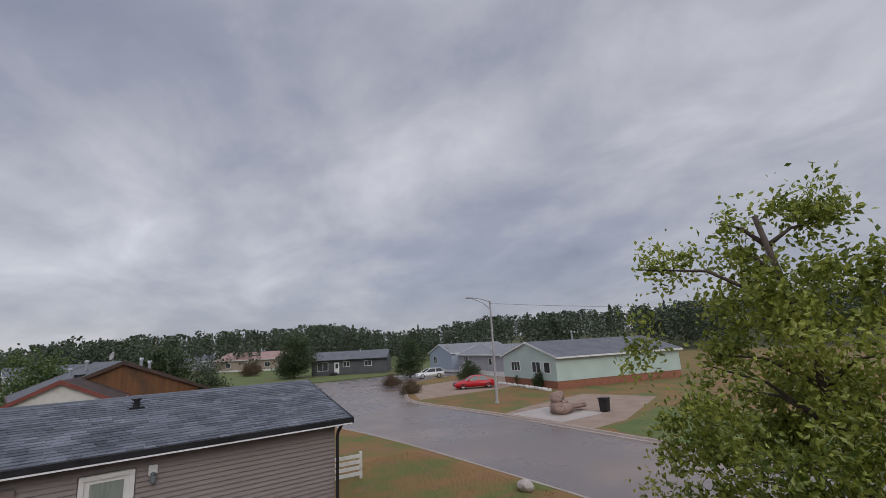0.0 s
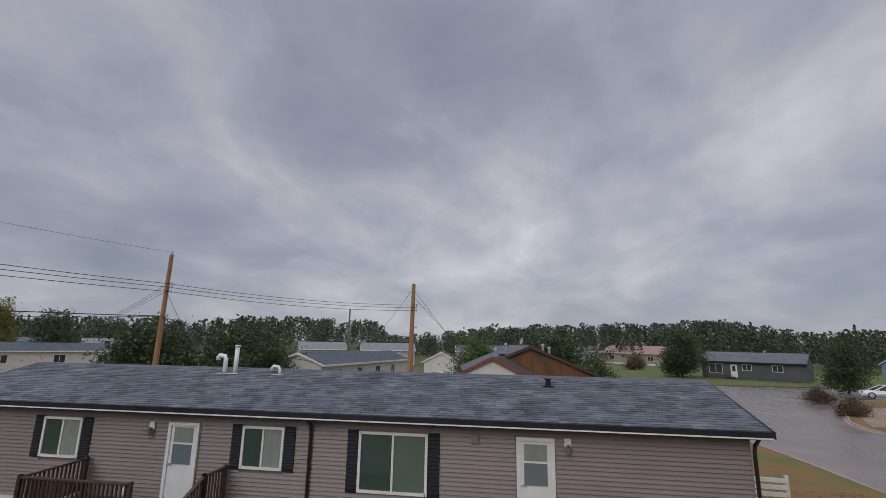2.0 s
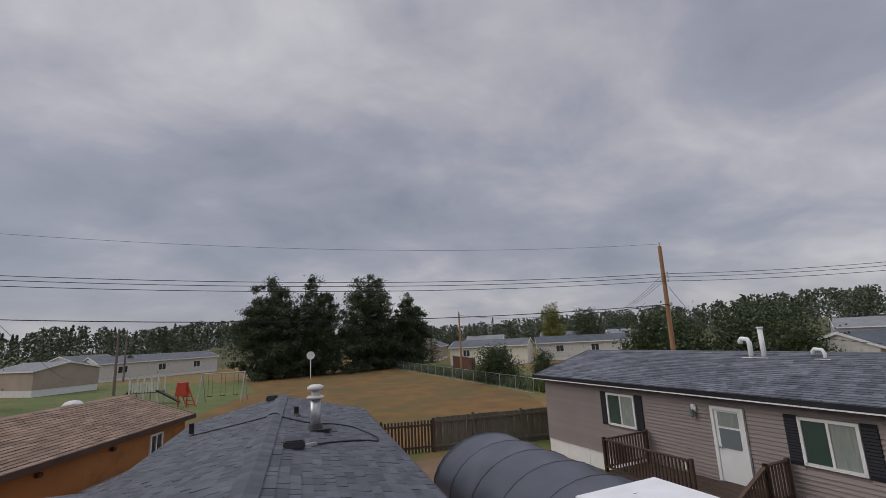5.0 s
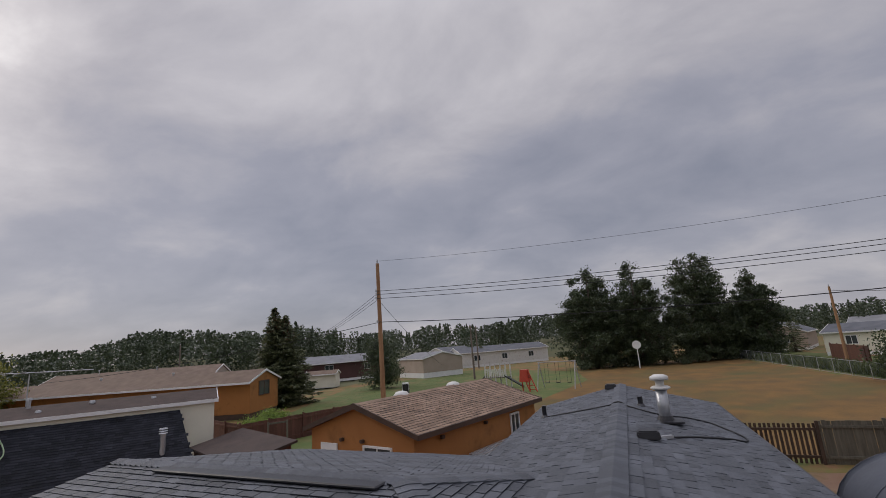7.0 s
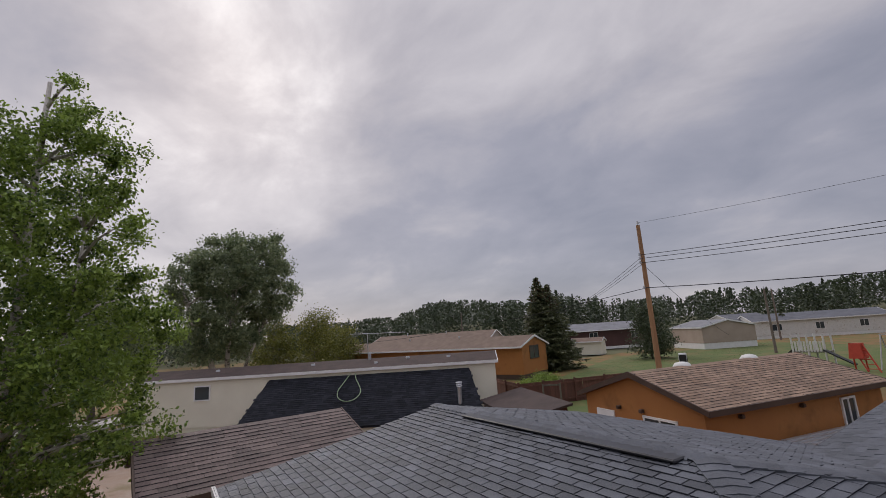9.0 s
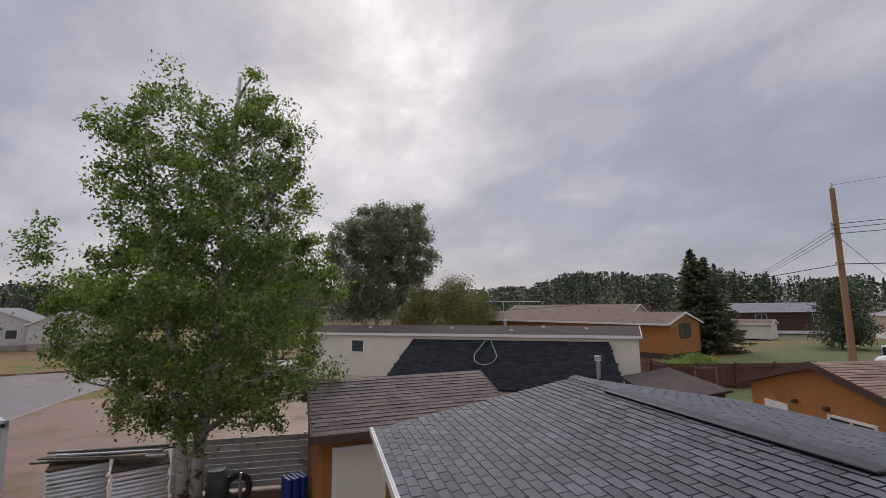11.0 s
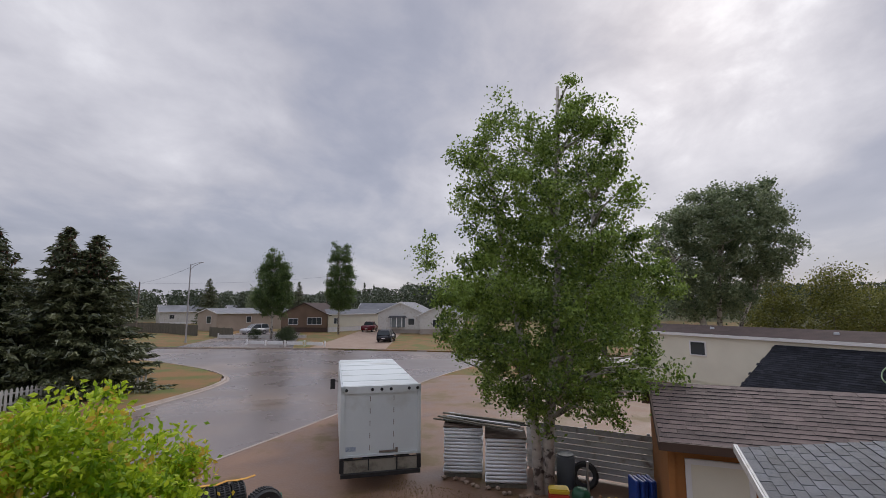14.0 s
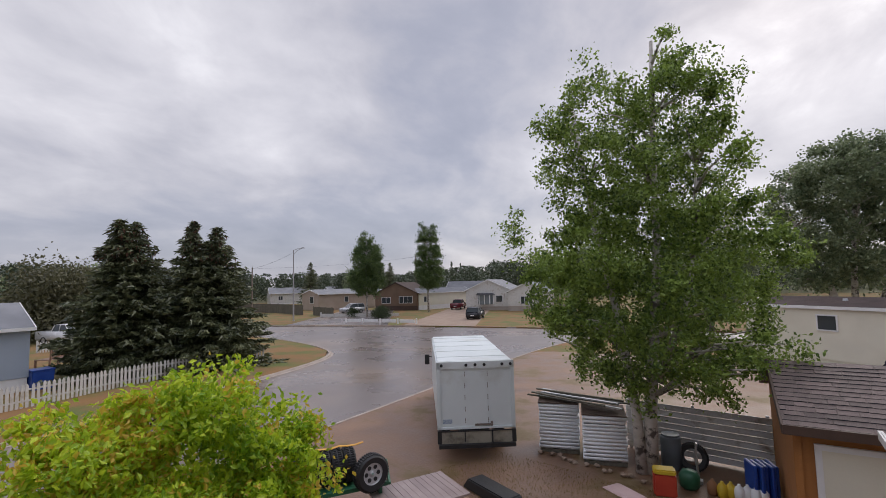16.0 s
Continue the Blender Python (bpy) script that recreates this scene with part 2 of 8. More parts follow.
M = {
    "lawn": material("lawn_grass", (0.215, 0.112, 0.036), (0.10, 0.122, 0.026), 0.95, 0.4, bump=1.0, fine=9, dirt=(0.205, 0.105, 0.05), dirt_scale=0.6, dirt_lo=0.52, dirt_hi=0.68, lo=0.58, hi=0.8),
    "green": material("green_grass", (0.07, 0.11, 0.02), (0.12, 0.14, 0.038), 0.95, 0.6, bump=0.9, fine=25, dirt=(0.17, 0.13, 0.05), dirt_scale=0.3, dirt_lo=0.5, dirt_hi=0.7),
    "field": material("dry_field_grass", (0.105, 0.06, 0.015), (0.215, 0.112, 0.026), 0.95, 0.5, bump=1.0, fine=6, dirt=(0.085, 0.08, 0.02), dirt_scale=0.12, dirt_lo=0.48, dirt_hi=0.68),
    "far": material("far_ground", (0.08, 0.09, 0.035), (0.12, 0.11, 0.05), 0.95, 0.1, bump=0.5, fine=5),
    "dirt": material("damp_dirt", (0.15, 0.082, 0.048), (0.25, 0.15, 0.095), 0.5, 0.7, bump=0.8, fine=14, dirt=(0.15, 0.095, 0.035), dirt_scale=0.35, dirt_lo=0.52, dirt_hi=0.6, rough_var=0.42),
    "gravel": material("gravel_drive", (0.24, 0.16, 0.115), (0.33, 0.25, 0.19), 0.85, 0.8, bump=0.9, fine=30),
    "asphalt": material("wet_asphalt", (0.135, 0.108, 0.10), (0.19, 0.158, 0.145), 0.30, 0.22, bump=0.12, fine=40, dirt=(0.225, 0.17, 0.135), dirt_scale=0.12, dirt_lo=0.48, dirt_hi=0.66, rough_var=0.26),
    "kerb": material("kerb_concrete", (0.29, 0.23, 0.19), (0.40, 0.335, 0.285), 0.6, 1.5, bump=0.4),
    "concrete": material("concrete", (0.34, 0.29, 0.25), (0.45, 0.40, 0.36), 0.55, 1.0, bump=0.4),
    # bitumen black that also paints in the shade between shingle courses and tabs
    "asphalt_shade_edge": material("bitumen_shade_edge", (0.026, 0.028, 0.033), (0.042, 0.045, 0.052), 0.8, 6.0, bump=0.2, spec=0.2),
    "shingle_blue": material("blue_grey_shingle", (0.062, 0.068, 0.08), (0.113, 0.122, 0.139), 0.55, 2.0, bump=0.7, fine=220, rand=0.28, spec=0.38),
    "shingle_blue_isl": material("blue_grey_shingle_field", (0.062, 0.068, 0.08), (0.113, 0.122, 0.139), 0.55, 2.0, bump=0.7, fine=220, rand=0.28, island=True, spec=0.38),
    "shingle_slate_isl": material("weathered_slate_shingle", (0.085, 0.095, 0.115), (0.16, 0.172, 0.195), 0.6, 1.2, bump=0.7, fine=220, rand=0.35, island=True, spec=0.35),
    "shingle_dark_isl": material("charcoal_shingle", (0.011, 0.012, 0.016), (0.024, 0.026, 0.033), 0.75, 2.0, bump=0.7, fine=200, rand=0.4, island=True, spec=0.15),
    "shingle_brown_isl": material("brown_shingle", (0.10, 0.07, 0.063), (0.16, 0.118, 0.105), 0.7, 1.5, bump=0.7, fine=200, rand=0.3, island=True),
    "shingle_tan_isl": material("tan_shingle", (0.20, 0.125, 0.08), (0.30, 0.205, 0.145), 0.75, 1.5, bump=0.7, fine=200, rand=0.25, island=True),
    "shingle_grey_isl": material("grey_shingle", (0.13, 0.135, 0.15), (0.20, 0.205, 0.22), 0.7, 1.5, bump=0.6, fine=200, rand=0.2, island=True),
    "roof_brown": material("brown_roofing", (0.058, 0.044, 0.04), (0.098, 0.073, 0.065), 0.85, 1.6, bump=0.7, fine=40, spec=0.15),
    "roof_tan": material("tan_roofing", (0.14, 0.10, 0.076), (0.21, 0.155, 0.12), 0.85, 1.2, bump=0.6, fine=40, spec=0.2),
    "hose": material("pale_green_hose", (0.20, 0.30, 0.16), (0.30, 0.40, 0.24), 0.4, 5.0, bump=0),
    "roof_grey": material("grey_roofing", (0.11, 0.115, 0.125), (0.17, 0.175, 0.19), 0.8, 0.8, bump=0.5, fine=40, spec=0.15),
    "roof_light": material("light_grey_roofing", (0.19, 0.193, 0.2), (0.26, 0.263, 0.275), 0.75, 0.8, bump=0.5, fine=40, spec=0.15),
    "roof_pink": material("pinkish_roofing", (0.30, 0.19, 0.16), (0.38, 0.25, 0.21), 0.75, 0.8, bump=0.5, fine=40),
    "siding": material("taupe_vinyl_siding", (0.218, 0.18, 0.168), (0.262, 0.22, 0.205), 0.5, 0.8, bump=0.08, fine=90, rand=0.04),
    "white": material("white_paint", (0.72, 0.72, 0.71), (0.82, 0.82, 0.81), 0.45, 2.0, bump=0.1),
    "offwhite": material("weathered_white_paint", (0.55, 0.54, 0.51), (0.72, 0.71, 0.68), 0.6, 2.0, bump=0.2, dirt=(0.42, 0.38, 0.32), dirt_scale=2, dirt_lo=0.55),
    "cream": material("cream_siding", (0.69, 0.66, 0.54), (0.78, 0.75, 0.62), 0.6, 0.7, bump=0.1),
    "beige": material("beige_siding", (0.36, 0.29, 0.23), (0.43, 0.35, 0.29), 0.65, 0.7, bump=0.15),
    "brownwall": material("brown_siding", (0.145, 0.09, 0.055), (0.20, 0.128, 0.082), 0.65, 0.7, bump=0.2),
    "darkwall": material("dark_grey_siding", (0.075, 0.075, 0.085), (0.11, 0.11, 0.12), 0.65, 0.7, bump=0.2),
    "greywall": material("grey_siding", (0.36, 0.36, 0.40), (0.43, 0.43, 0.47), 0.6, 0.7, bump=0.1),
    "mint": material("pale_mint_siding", (0.46, 0.57, 0.52), (0.53, 0.64, 0.59), 0.6, 0.7, bump=0.1),
    "bluewall": material("pale_blue_siding", (0.36, 0.42, 0.50), (0.42, 0.48, 0.56), 0.6, 0.7, bump=0.1),
    "orange": material("orange_stucco", (0.34, 0.135, 0.035), (0.41, 0.175, 0.05), 0.75, 0.8, bump=0.4, fine=50, dirt=(0.26, 0.11, 0.032), dirt_scale=0.8, dirt_lo=0.55),
    "black": material("black_trim", (0.012, 0.012, 0.015), (0.022, 0.022, 0.026), 0.35, 3.0, bump=0.05),
    "shutter": material("charcoal_shutter", (0.014, 0.014, 0.02), (0.024, 0.024, 0.031), 0.6, 3.0, bump=0.05, spec=0.2),
    "brown_trim": material("dark_brown_trim", (0.05, 0.028, 0.02), (0.085, 0.05, 0.035), 0.6, 2.0, bump=0.2),
    "brick": material("red_brick_skirting", (0.26, 0.10, 0.06), (0.34, 0.15, 0.09), 0.8, 3.0, bump=0.4),
    "redtrim": material("red_brown_trim", (0.16, 0.04, 0.03), (0.22, 0.06, 0.045), 0.6, 2.0, bump=0.2),
    "rustwood": material("weathered_rust_boards", (0.13, 0.055, 0.022), (0.20, 0.095, 0.04), 0.85, 1.2, (6, 6, 0.35), bump=0.4, fine=20, dirt=(0.07, 0.045, 0.03), dirt_scale=1.0, dirt_lo=0.5),
    "roof_slate": material("slate_blue_roofing", (0.075, 0.09, 0.1), (0.12, 0.135, 0.15), 0.8, 0.8, bump=0.5, fine=40, spec=0.15),
    "maroonwall": material("dark_red_siding", (0.06, 0.025, 0.022), (0.09, 0.04, 0.035), 0.65, 0.7, bump=0.2),
    "slatewall": material("slate_siding", (0.15, 0.165, 0.19), (0.20, 0.215, 0.24), 0.65, 0.7, bump=0.2),
    "tailgate": material("dirty_tail_lift", (0.22, 0.20, 0.15), (0.34, 0.31, 0.25), 0.6, 1.5, bump=0.3, dirt=(0.08, 0.06, 0.045), dirt_scale=2.0, dirt_lo=0.5),
    "bluegrey": material("worn_blue_sticker", (0.20, 0.26, 0.36), (0.45, 0.50, 0.55), 0.5, 20.0, bump=0),
    "slatmetal": material("weathered_metal_slats", (0.50, 0.50, 0.51), (0.68, 0.68, 0.69), 0.5, 1.5, (1, 6, 6), bump=0.2, dirt=(0.26, 0.22, 0.18), dirt_scale=2.5, dirt_lo=0.55, rand=0.15),
    "greyplastic": material("slate_grey_plastic", (0.09, 0.11, 0.125), (0.13, 0.15, 0.165), 0.45, 2.0, bump=0.05),
    "greenplastic": material("green_painted_steel", (0.015, 0.09, 0.045), (0.025, 0.13, 0.065), 0.4, 3.0, bump=0.05),
    "redplastic": material("red_plastic", (0.40, 0.04, 0.022), (0.50, 0.06, 0.03), 0.45, 3.0, bump=0.05),
    "yellowplastic": material("yellow_plastic", (0.55, 0.38, 0.02), (0.65, 0.46, 0.04), 0.45, 3.0, bump=0.05),
    "potbrown": material("brown_clay", (0.22, 0.10, 0.045), (0.30, 0.15, 0.07), 0.7, 3.0, bump=0.1),
    "pinkfoam": material("pale_pink_foam", (0.55, 0.38, 0.37), (0.65, 0.47, 0.45), 0.7, 3.0, bump=0.1),
    "strap": material("orange_strap", (0.55, 0.26, 0.03), (0.66, 0.34, 0.05), 0.6, 8.0, bump=0.1),
    "deckgrey": material("wet_pinkish_boards", (0.27, 0.20, 0.185), (0.36, 0.285, 0.265), 0.4, 2.0, bump=0.3, fine=40, rand=0.1),
    "sofa": material("brown_sofa_cloth", (0.26, 0.17, 0.14), (0.36, 0.255, 0.21), 0.9, 3.0, bump=0.4),
    "glass": glass_material("window_glass"),
    "glass_green": glass_material("green_tinted_glass", (0.055, 0.085, 0.07)),
    "glass_mid2": glass_material("green_grey_glass", (0.12, 0.16, 0.135)),
    "glass_mid": glass_material("pale_reflecting_glass", (0.17, 0.20, 0.21)),
    "curtain": material("net_curtain", (0.20, 0.24, 0.21), (0.29, 0.32, 0.29), 0.9, 3.0, (8, 8, 1), bump=0.1),
    "dark": material("dark_room", (0.03, 0.032, 0.03), (0.06, 0.06, 0.055), 0.9, 1.0, bump=0),
    "wood_grey": material("weathered_grey_boards", (0.095, 0.085, 0.064), (0.165, 0.15, 0.115), 0.85, 2.5, (6, 6, 0.6), bump=0.5, fine=40, rand=0.12),
    "wood_brown": material("brown_stained_boards", (0.05, 0.03, 0.02), (0.095, 0.058, 0.039), 0.8, 2.5, (6, 6, 0.6), bump=0.5, fine=40, rand=0.15),
    "wood_red": material("red_brown_boards", (0.10, 0.04, 0.028), (0.15, 0.065, 0.045), 0.8, 2.0, (6, 6, 0.6), bump=0.4, fine=40, rand=0.15),
    "deck": material("wet_deck_boards", (0.22, 0.12, 0.085), (0.30, 0.18, 0.13), 0.4, 2.0, bump=0.4, fine=40, rand=0.12),
    "pole": material("utility_pole_wood", (0.28, 0.15, 0.075), (0.38, 0.22, 0.115), 0.85, 1.5, (5, 5, 0.4), bump=0.5, fine=30),
    "pole_grey": material("old_grey_pole_wood", (0.14, 0.11, 0.09), (0.22, 0.18, 0.15), 0.85, 1.5, (5, 5, 0.4), bump=0.5, fine=30),
    "steel": material("galvanised_steel", (0.42, 0.43, 0.45), (0.56, 0.57, 0.59), 0.35, 3.0, bump=0.1, metal=0.7),
    "lampgrey": material("grey_lamp_post_paint", (0.33, 0.32, 0.32), (0.42, 0.41, 0.41), 0.5, 2.0, bump=0.1),
    "wire": material("black_cable", (0.015, 0.015, 0.017), (0.025, 0.025, 0.027), 0.6, 2.0, bump=0),
    "rubber": material("black_rubber", (0.012, 0.012, 0.013), (0.025, 0.025, 0.026), 0.55, 6.0, bump=0.3),
    "tarp": material("dark_blue_tarpaulin", (0.05, 0.057, 0.073), (0.085, 0.094, 0.115), 0.34, 1.2, bump=0.25, fine=12),
    "van": material("white_van_panel", (0.60, 0.64, 0.63), (0.68, 0.72, 0.71), 0.4, 0.8, bump=0.05, dirt=(0.48, 0.48, 0.43), dirt_scale=1.0, dirt_lo=0.55, dirt_hi=0.8),
    "red": material("red_car_paint", (0.45, 0.012, 0.018), (0.52, 0.018, 0.024), 0.25, 1.0, bump=0),
    "maroon": material("maroon_car_paint", (0.10, 0.008, 0.015), (0.13, 0.012, 0.02), 0.25, 1.0, bump=0),
    "black_car": material("black_car_paint", (0.012, 0.012, 0.016), (0.02, 0.02, 0.025), 0.25, 1.0, bump=0),
    "silver": material("silver_car_paint", (0.45, 0.45, 0.46), (0.52, 0.52, 0.53), 0.3, 1.0, bump=0, metal=0.3),
    "car_white": material("white_car_paint", (0.72, 0.72, 0.72), (0.78, 0.78, 0.78), 0.25, 1.0, bump=0),
    "bag": material("white_plastic_sacks", (0.82, 0.84, 0.86), (0.90, 0.91, 0.92), 0.4, 3.0, bump=0.35, fine=18, rand=0.04),
    "blue": material("blue_tarp_plastic", (0.012, 0.05, 0.28), (0.02, 0.075, 0.36), 0.4, 3.0, bump=0.2),
    "bark": material("birch_bark", (0.42, 0.38, 0.33), (0.60, 0.56, 0.51), 0.8, 3.0, (1, 1, 3), bump=0.6, dirt=(0.10, 0.085, 0.075), dirt_scale=3.5, dirt_lo=0.52, dirt_hi=0.6),
    "bark_dark": material("brown_bark", (0.06, 0.045, 0.035), (0.12, 0.09, 0.07), 0.9, 3.0, bump=0.7),
    "bark_grey": material("grey_bark", (0.17, 0.15, 0.13), (0.27, 0.24, 0.21), 0.9, 3.0, bump=0.7),
    "leaf_birch": leaf_material("birch_leaf", (0.045, 0.09, 0.014), (0.29, 0.40, 0.08), trans=0.4),
    "leaf_young": leaf_material("young_birch_leaf", (0.035, 0.075, 0.02), (0.14, 0.205, 0.06)),
    "leaf_poplar": leaf_material("poplar_leaf", (0.095, 0.14, 0.07), (0.29, 0.34, 0.185), trans=0.42),
    "leaf_yellow": leaf_material("yellowish_leaf", (0.08, 0.10, 0.02), (0.24, 0.24, 0.05)),
    "leaf_bush": leaf_material("bright_bush_leaf", (0.20, 0.36, 0.018), (0.64, 0.75, 0.05), (0.66, 0.46, 0.06), trans=0.45),
    "leaf_near": leaf_material("olive_green_leaf", (0.10, 0.145, 0.022), (0.40, 0.43, 0.085), trans=0.42),
    "leaf_shrub": leaf_material("shrub_leaf", (0.026, 0.046, 0.017), (0.08, 0.108, 0.04)),
    "leaf_grass": leaf_material("green_grass_blade", (0.045, 0.07, 0.016), (0.11, 0.135, 0.04), trans=0.2),
    "leaf_dark": leaf_material("dark_tree_leaf", (0.026, 0.042, 0.02), (0.085, 0.11, 0.05), trans=0.2),
    "leaf_brown": leaf_material("dry_brown_leaf", (0.07, 0.045, 0.025), (0.16, 0.11, 0.06), trans=0.2),
    "leaf_brownish": leaf_material("dull_olive_leaf", (0.08, 0.08, 0.04), (0.16, 0.155, 0.08), trans=0.3),
    "leaf_straw": leaf_material("dry_grass_blade", (0.12, 0.085, 0.022), (0.25, 0.175, 0.055), trans=0.2),
    "needle": leaf_material("spruce_needles", (0.04, 0.056, 0.026), (0.155, 0.168, 0.08), trans=0.12),
    "cone": material("reddish_spruce_cones", (0.10, 0.05, 0.03), (0.17, 0.09, 0.06), 0.8, 6.0, bump=0.3),
    "forest": leaf_material("forest_foliage", (0.046, 0.066, 0.038), (0.078, 0.102, 0.054), trans=0.2),
}


# ---- builders ----
def box(bm, c, s, rz=0.0, taper=1.0):
    """A box of size s about c, turned by rz degrees; taper narrows its top."""
    q = Matrix.Rotation(radians(rz), 4, "Z")
    vs = [bm.verts.new(Vector(c) + q @ Vector((x * s[0] / 2 * (taper if z > 0 else 1), y * s[1] / 2 * (taper if z > 0 else 1), z * s[2] / 2))) for z in (-1, 1) for x, y in ((-1, -1), (1, -1), (1, 1), (-1, 1))]
    for f in ((3, 2, 1, 0), (4, 5, 6, 7), (0, 1, 5, 4), (1, 2, 6, 5), (2, 3, 7, 6), (3, 0, 4, 7)):
        bm.faces.new([vs[i] for i in f])


def tube(bm, a, b, r0, r1=None, n=10, caps=True):
    """A round bar from a to b."""
    a, b = Vector(a), Vector(b)
    r1 = r0 if r1 is None else r1
    d = (b - a).normalized()
    u = d.orthogonal().normalized()
    v = d.cross(u)
    ring = [[bm.verts.new(p + (u * math.cos(2 * math.pi * i / n) + v * math.sin(2 * math.pi * i / n)) * r) for i in range(n)] for p, r in ((a, r0), (b, r1))]
    for i in range(n):
        bm.faces.new((ring[0][i], ring[0][(i + 1) % n], ring[1][(i + 1) % n], ring[1][i]))
    if caps:
        bm.faces.new(ring[0][::-1]), bm.faces.new(ring[1])


def pipe(bm, pts, r, n=8, r1=None):
    """A bent round bar along pts."""
    pts = [Vector(p) for p in pts]
    rings, u = [], None
    for i, p in enumerate(pts):
        d = (pts[min(i + 1, len(pts) - 1)] - pts[max(i - 1, 0)]).normalized()
        u = (d.orthogonal() if u is None else u - d * u.dot(d)).normalized()
        v = d.cross(u)
        rr = r if r1 is None else r + (r1 - r) * i / (len(pts) - 1)
        rings.append([bm.verts.new(p + (u * math.cos(2 * math.pi * k / n) + v * math.sin(2 * math.pi * k / n)) * rr) for k in range(n)])
    for a, b in zip(rings, rings[1:]):
        for k in range(n):
            bm.faces.new((a[k], a[(k + 1) % n], b[(k + 1) % n], b[k]))
    bm.faces.new(rings[0][::-1]), bm.faces.new(rings[-1])


def prism(bm, outline, lo, hi, axis="z"):
    """A solid between two copies of an outline; axis: the direction in which it is thick."""
    def put(p, h):
        return {"z": (p[0], p[1], h), "x": (h, p[0], p[1]), "y": (p[0], h, p[1])}[axis]
    a, b = [bm.verts.new(put(p, lo)) for p in outline], [bm.verts.new(put(p, hi)) for p in outline]
    k = len(outline)
    bm.faces.new(a[::-1]), bm.faces.new(b)
    for i in range(k):
        bm.faces.new((a[i], a[(i + 1) % k], b[(i + 1) % k], b[i]))


def lathe(bm, c, profile, n=20):
    """A turned form about a vertical line through c; profile: (radius, height)."""
    rings = [[bm.verts.new((c[0] + r * math.cos(2 * math.pi * i / n), c[1] + r * math.sin(2 * math.pi * i / n), c[2] + z)) for i in range(n)] for r, z in profile]
    for a, b in zip(rings, rings[1:]):
        for i in range(n):
            bm.faces.new((a[i], a[(i + 1) % n], b[(i + 1) % n], b[i]))
    bm.faces.new(rings[0][::-1]), bm.faces.new(rings[-1])


def bevelled(bm, width, segments=2):
    bmesh.ops.bevel(bm, geom=bm.edges[:], offset=width, segments=segments, affect="EDGES", clamp_overlap=True)


def mesh_of(bm, name, mat, smooth=False):
    bmesh.ops.recalc_face_normals(bm, faces=bm.faces[:])
    me = bpy.data.meshes.new(name)
    bm.to_mesh(me)
    bm.free()
    me.materials.append(mat)
    if smooth:
        me.shade_smooth()
    return me


def part(name, bm, mat, parent, label="", smooth=False):
    ob = new(name, mesh_of(bm, name, mat, smooth))
    ob.parent = parent
    return tagged(ob, label)


def thing(name, at, label, category, group="", rz=0.0, kind=""):
    ob = new(name)
    ob.matrix_basis = pose(*at, 0, 0, rz)
    ob.empty_display_size = 0.2
    return tagged(ob, label, category, group, kind)


def solo(name, bm, mat, at, label, category, group="", rz=0.0, kind="", smooth=False):
    ob = new(name, mesh_of(bm, name, mat, smooth))
    ob.matrix_basis = pose(*at, 0, 0, rz)
    return tagged(ob, label, category, group, kind)


def B():
    return bmesh.new()


def raw(name, verts, faces, mat, parent=None, label=""):
    me = bpy.data.meshes.new(name)
    me.from_pydata(verts, [], faces)
    me.materials.append(mat)
    ob = new(name, me)
    ob.parent = parent
    return tagged(ob, label)


rng = np.random.default_rng(7)


# ---- ground, road, yards ----
def sheet(name, outline, z, mat, label, category="ground", lo=None, kind="structure"):
    bm = B()
    if lo is None:
        bm.faces.new([bm.verts.new((x, y, z)) for x, y in outline])
    else:
        prism(bm, outline, lo, z)
    return solo(name, bm, mat, (0, 0, 0), label, category, kind=kind)


def rounded(pts, r=3.0, n=7):
    """An outline with its corners rounded off."""
    out = []
    for i, p in enumerate(pts):
        a, c = Vector(pts[i - 1]), Vector(pts[(i + 1) % len(pts)])
        p = Vector(p)
        u, v = (a - p), (c - p)
        k = min(r, u.length * 0.45, v.length * 0.45)
        s, e = p + u.normalized() * k, p + v.normalized() * k
        for j in range(n):
            t = j / (n - 1)
            out.append(tuple(s * (1 - t) ** 2 + p * 2 * t * (1 - t) + e * t * t))
    return out


def kerb_strip(outline):
    """A low concrete kerb along an open line; the road lies on its right-hand side."""
    bm = B()
    pts = [Vector((*p, 0)) for p in outline]
    prof = [(-0.02, -0.13), (0.34, -0.13), (0.34, -0.108), (0.18, -0.09), (0.13, 0.012), (-0.02, 0.016)]
    rings = []
    for i, p in enumerate(pts):
        d = (pts[min(i + 1, len(pts) - 1)] - pts[max(i - 1, 0)]).normalized()
        nrm = Vector((d.y, -d.x, 0))
        rings.append([bm.verts.new((*(p + nrm * o).xy, z)) for o, z in prof])
    for a, b in zip(rings, rings[1:]):
        for k in range(len(prof)):
            bm.faces.new((a[k], a[(k + 1) % len(prof)], b[(k + 1) % len(prof)], b[k]))
    bm.faces.new(rings[0][::-1]), bm.faces.new(rings[-1])
    return solo("kerb", bm, M["kerb"], (0, 0, 0), "pale concrete kerb along the wet street", "kerb", kind="structure")


sheet("ground", [(-3000, -3000), (3000, -3000), (3000, 3000), (-3000, 3000)], -0.16, M["far"], "grassy ground that reaches the wooded horizon")
sheet("road", [(-60, -70), (130, -70), (130, 80), (-60, 80)], -0.125, M["asphalt"], "wet grey asphalt residential street", "road")
W_EDGE = [(10.9, -38), (11.7, -33), (12.2, -25), (12.5, -16), (12.7, -10), (12.5, 0), (12.0, 10), (11.5, 17), (10.8, 24), (9.6, 31), (7.5, 40), (4.0, 52), (0.0, 64)]
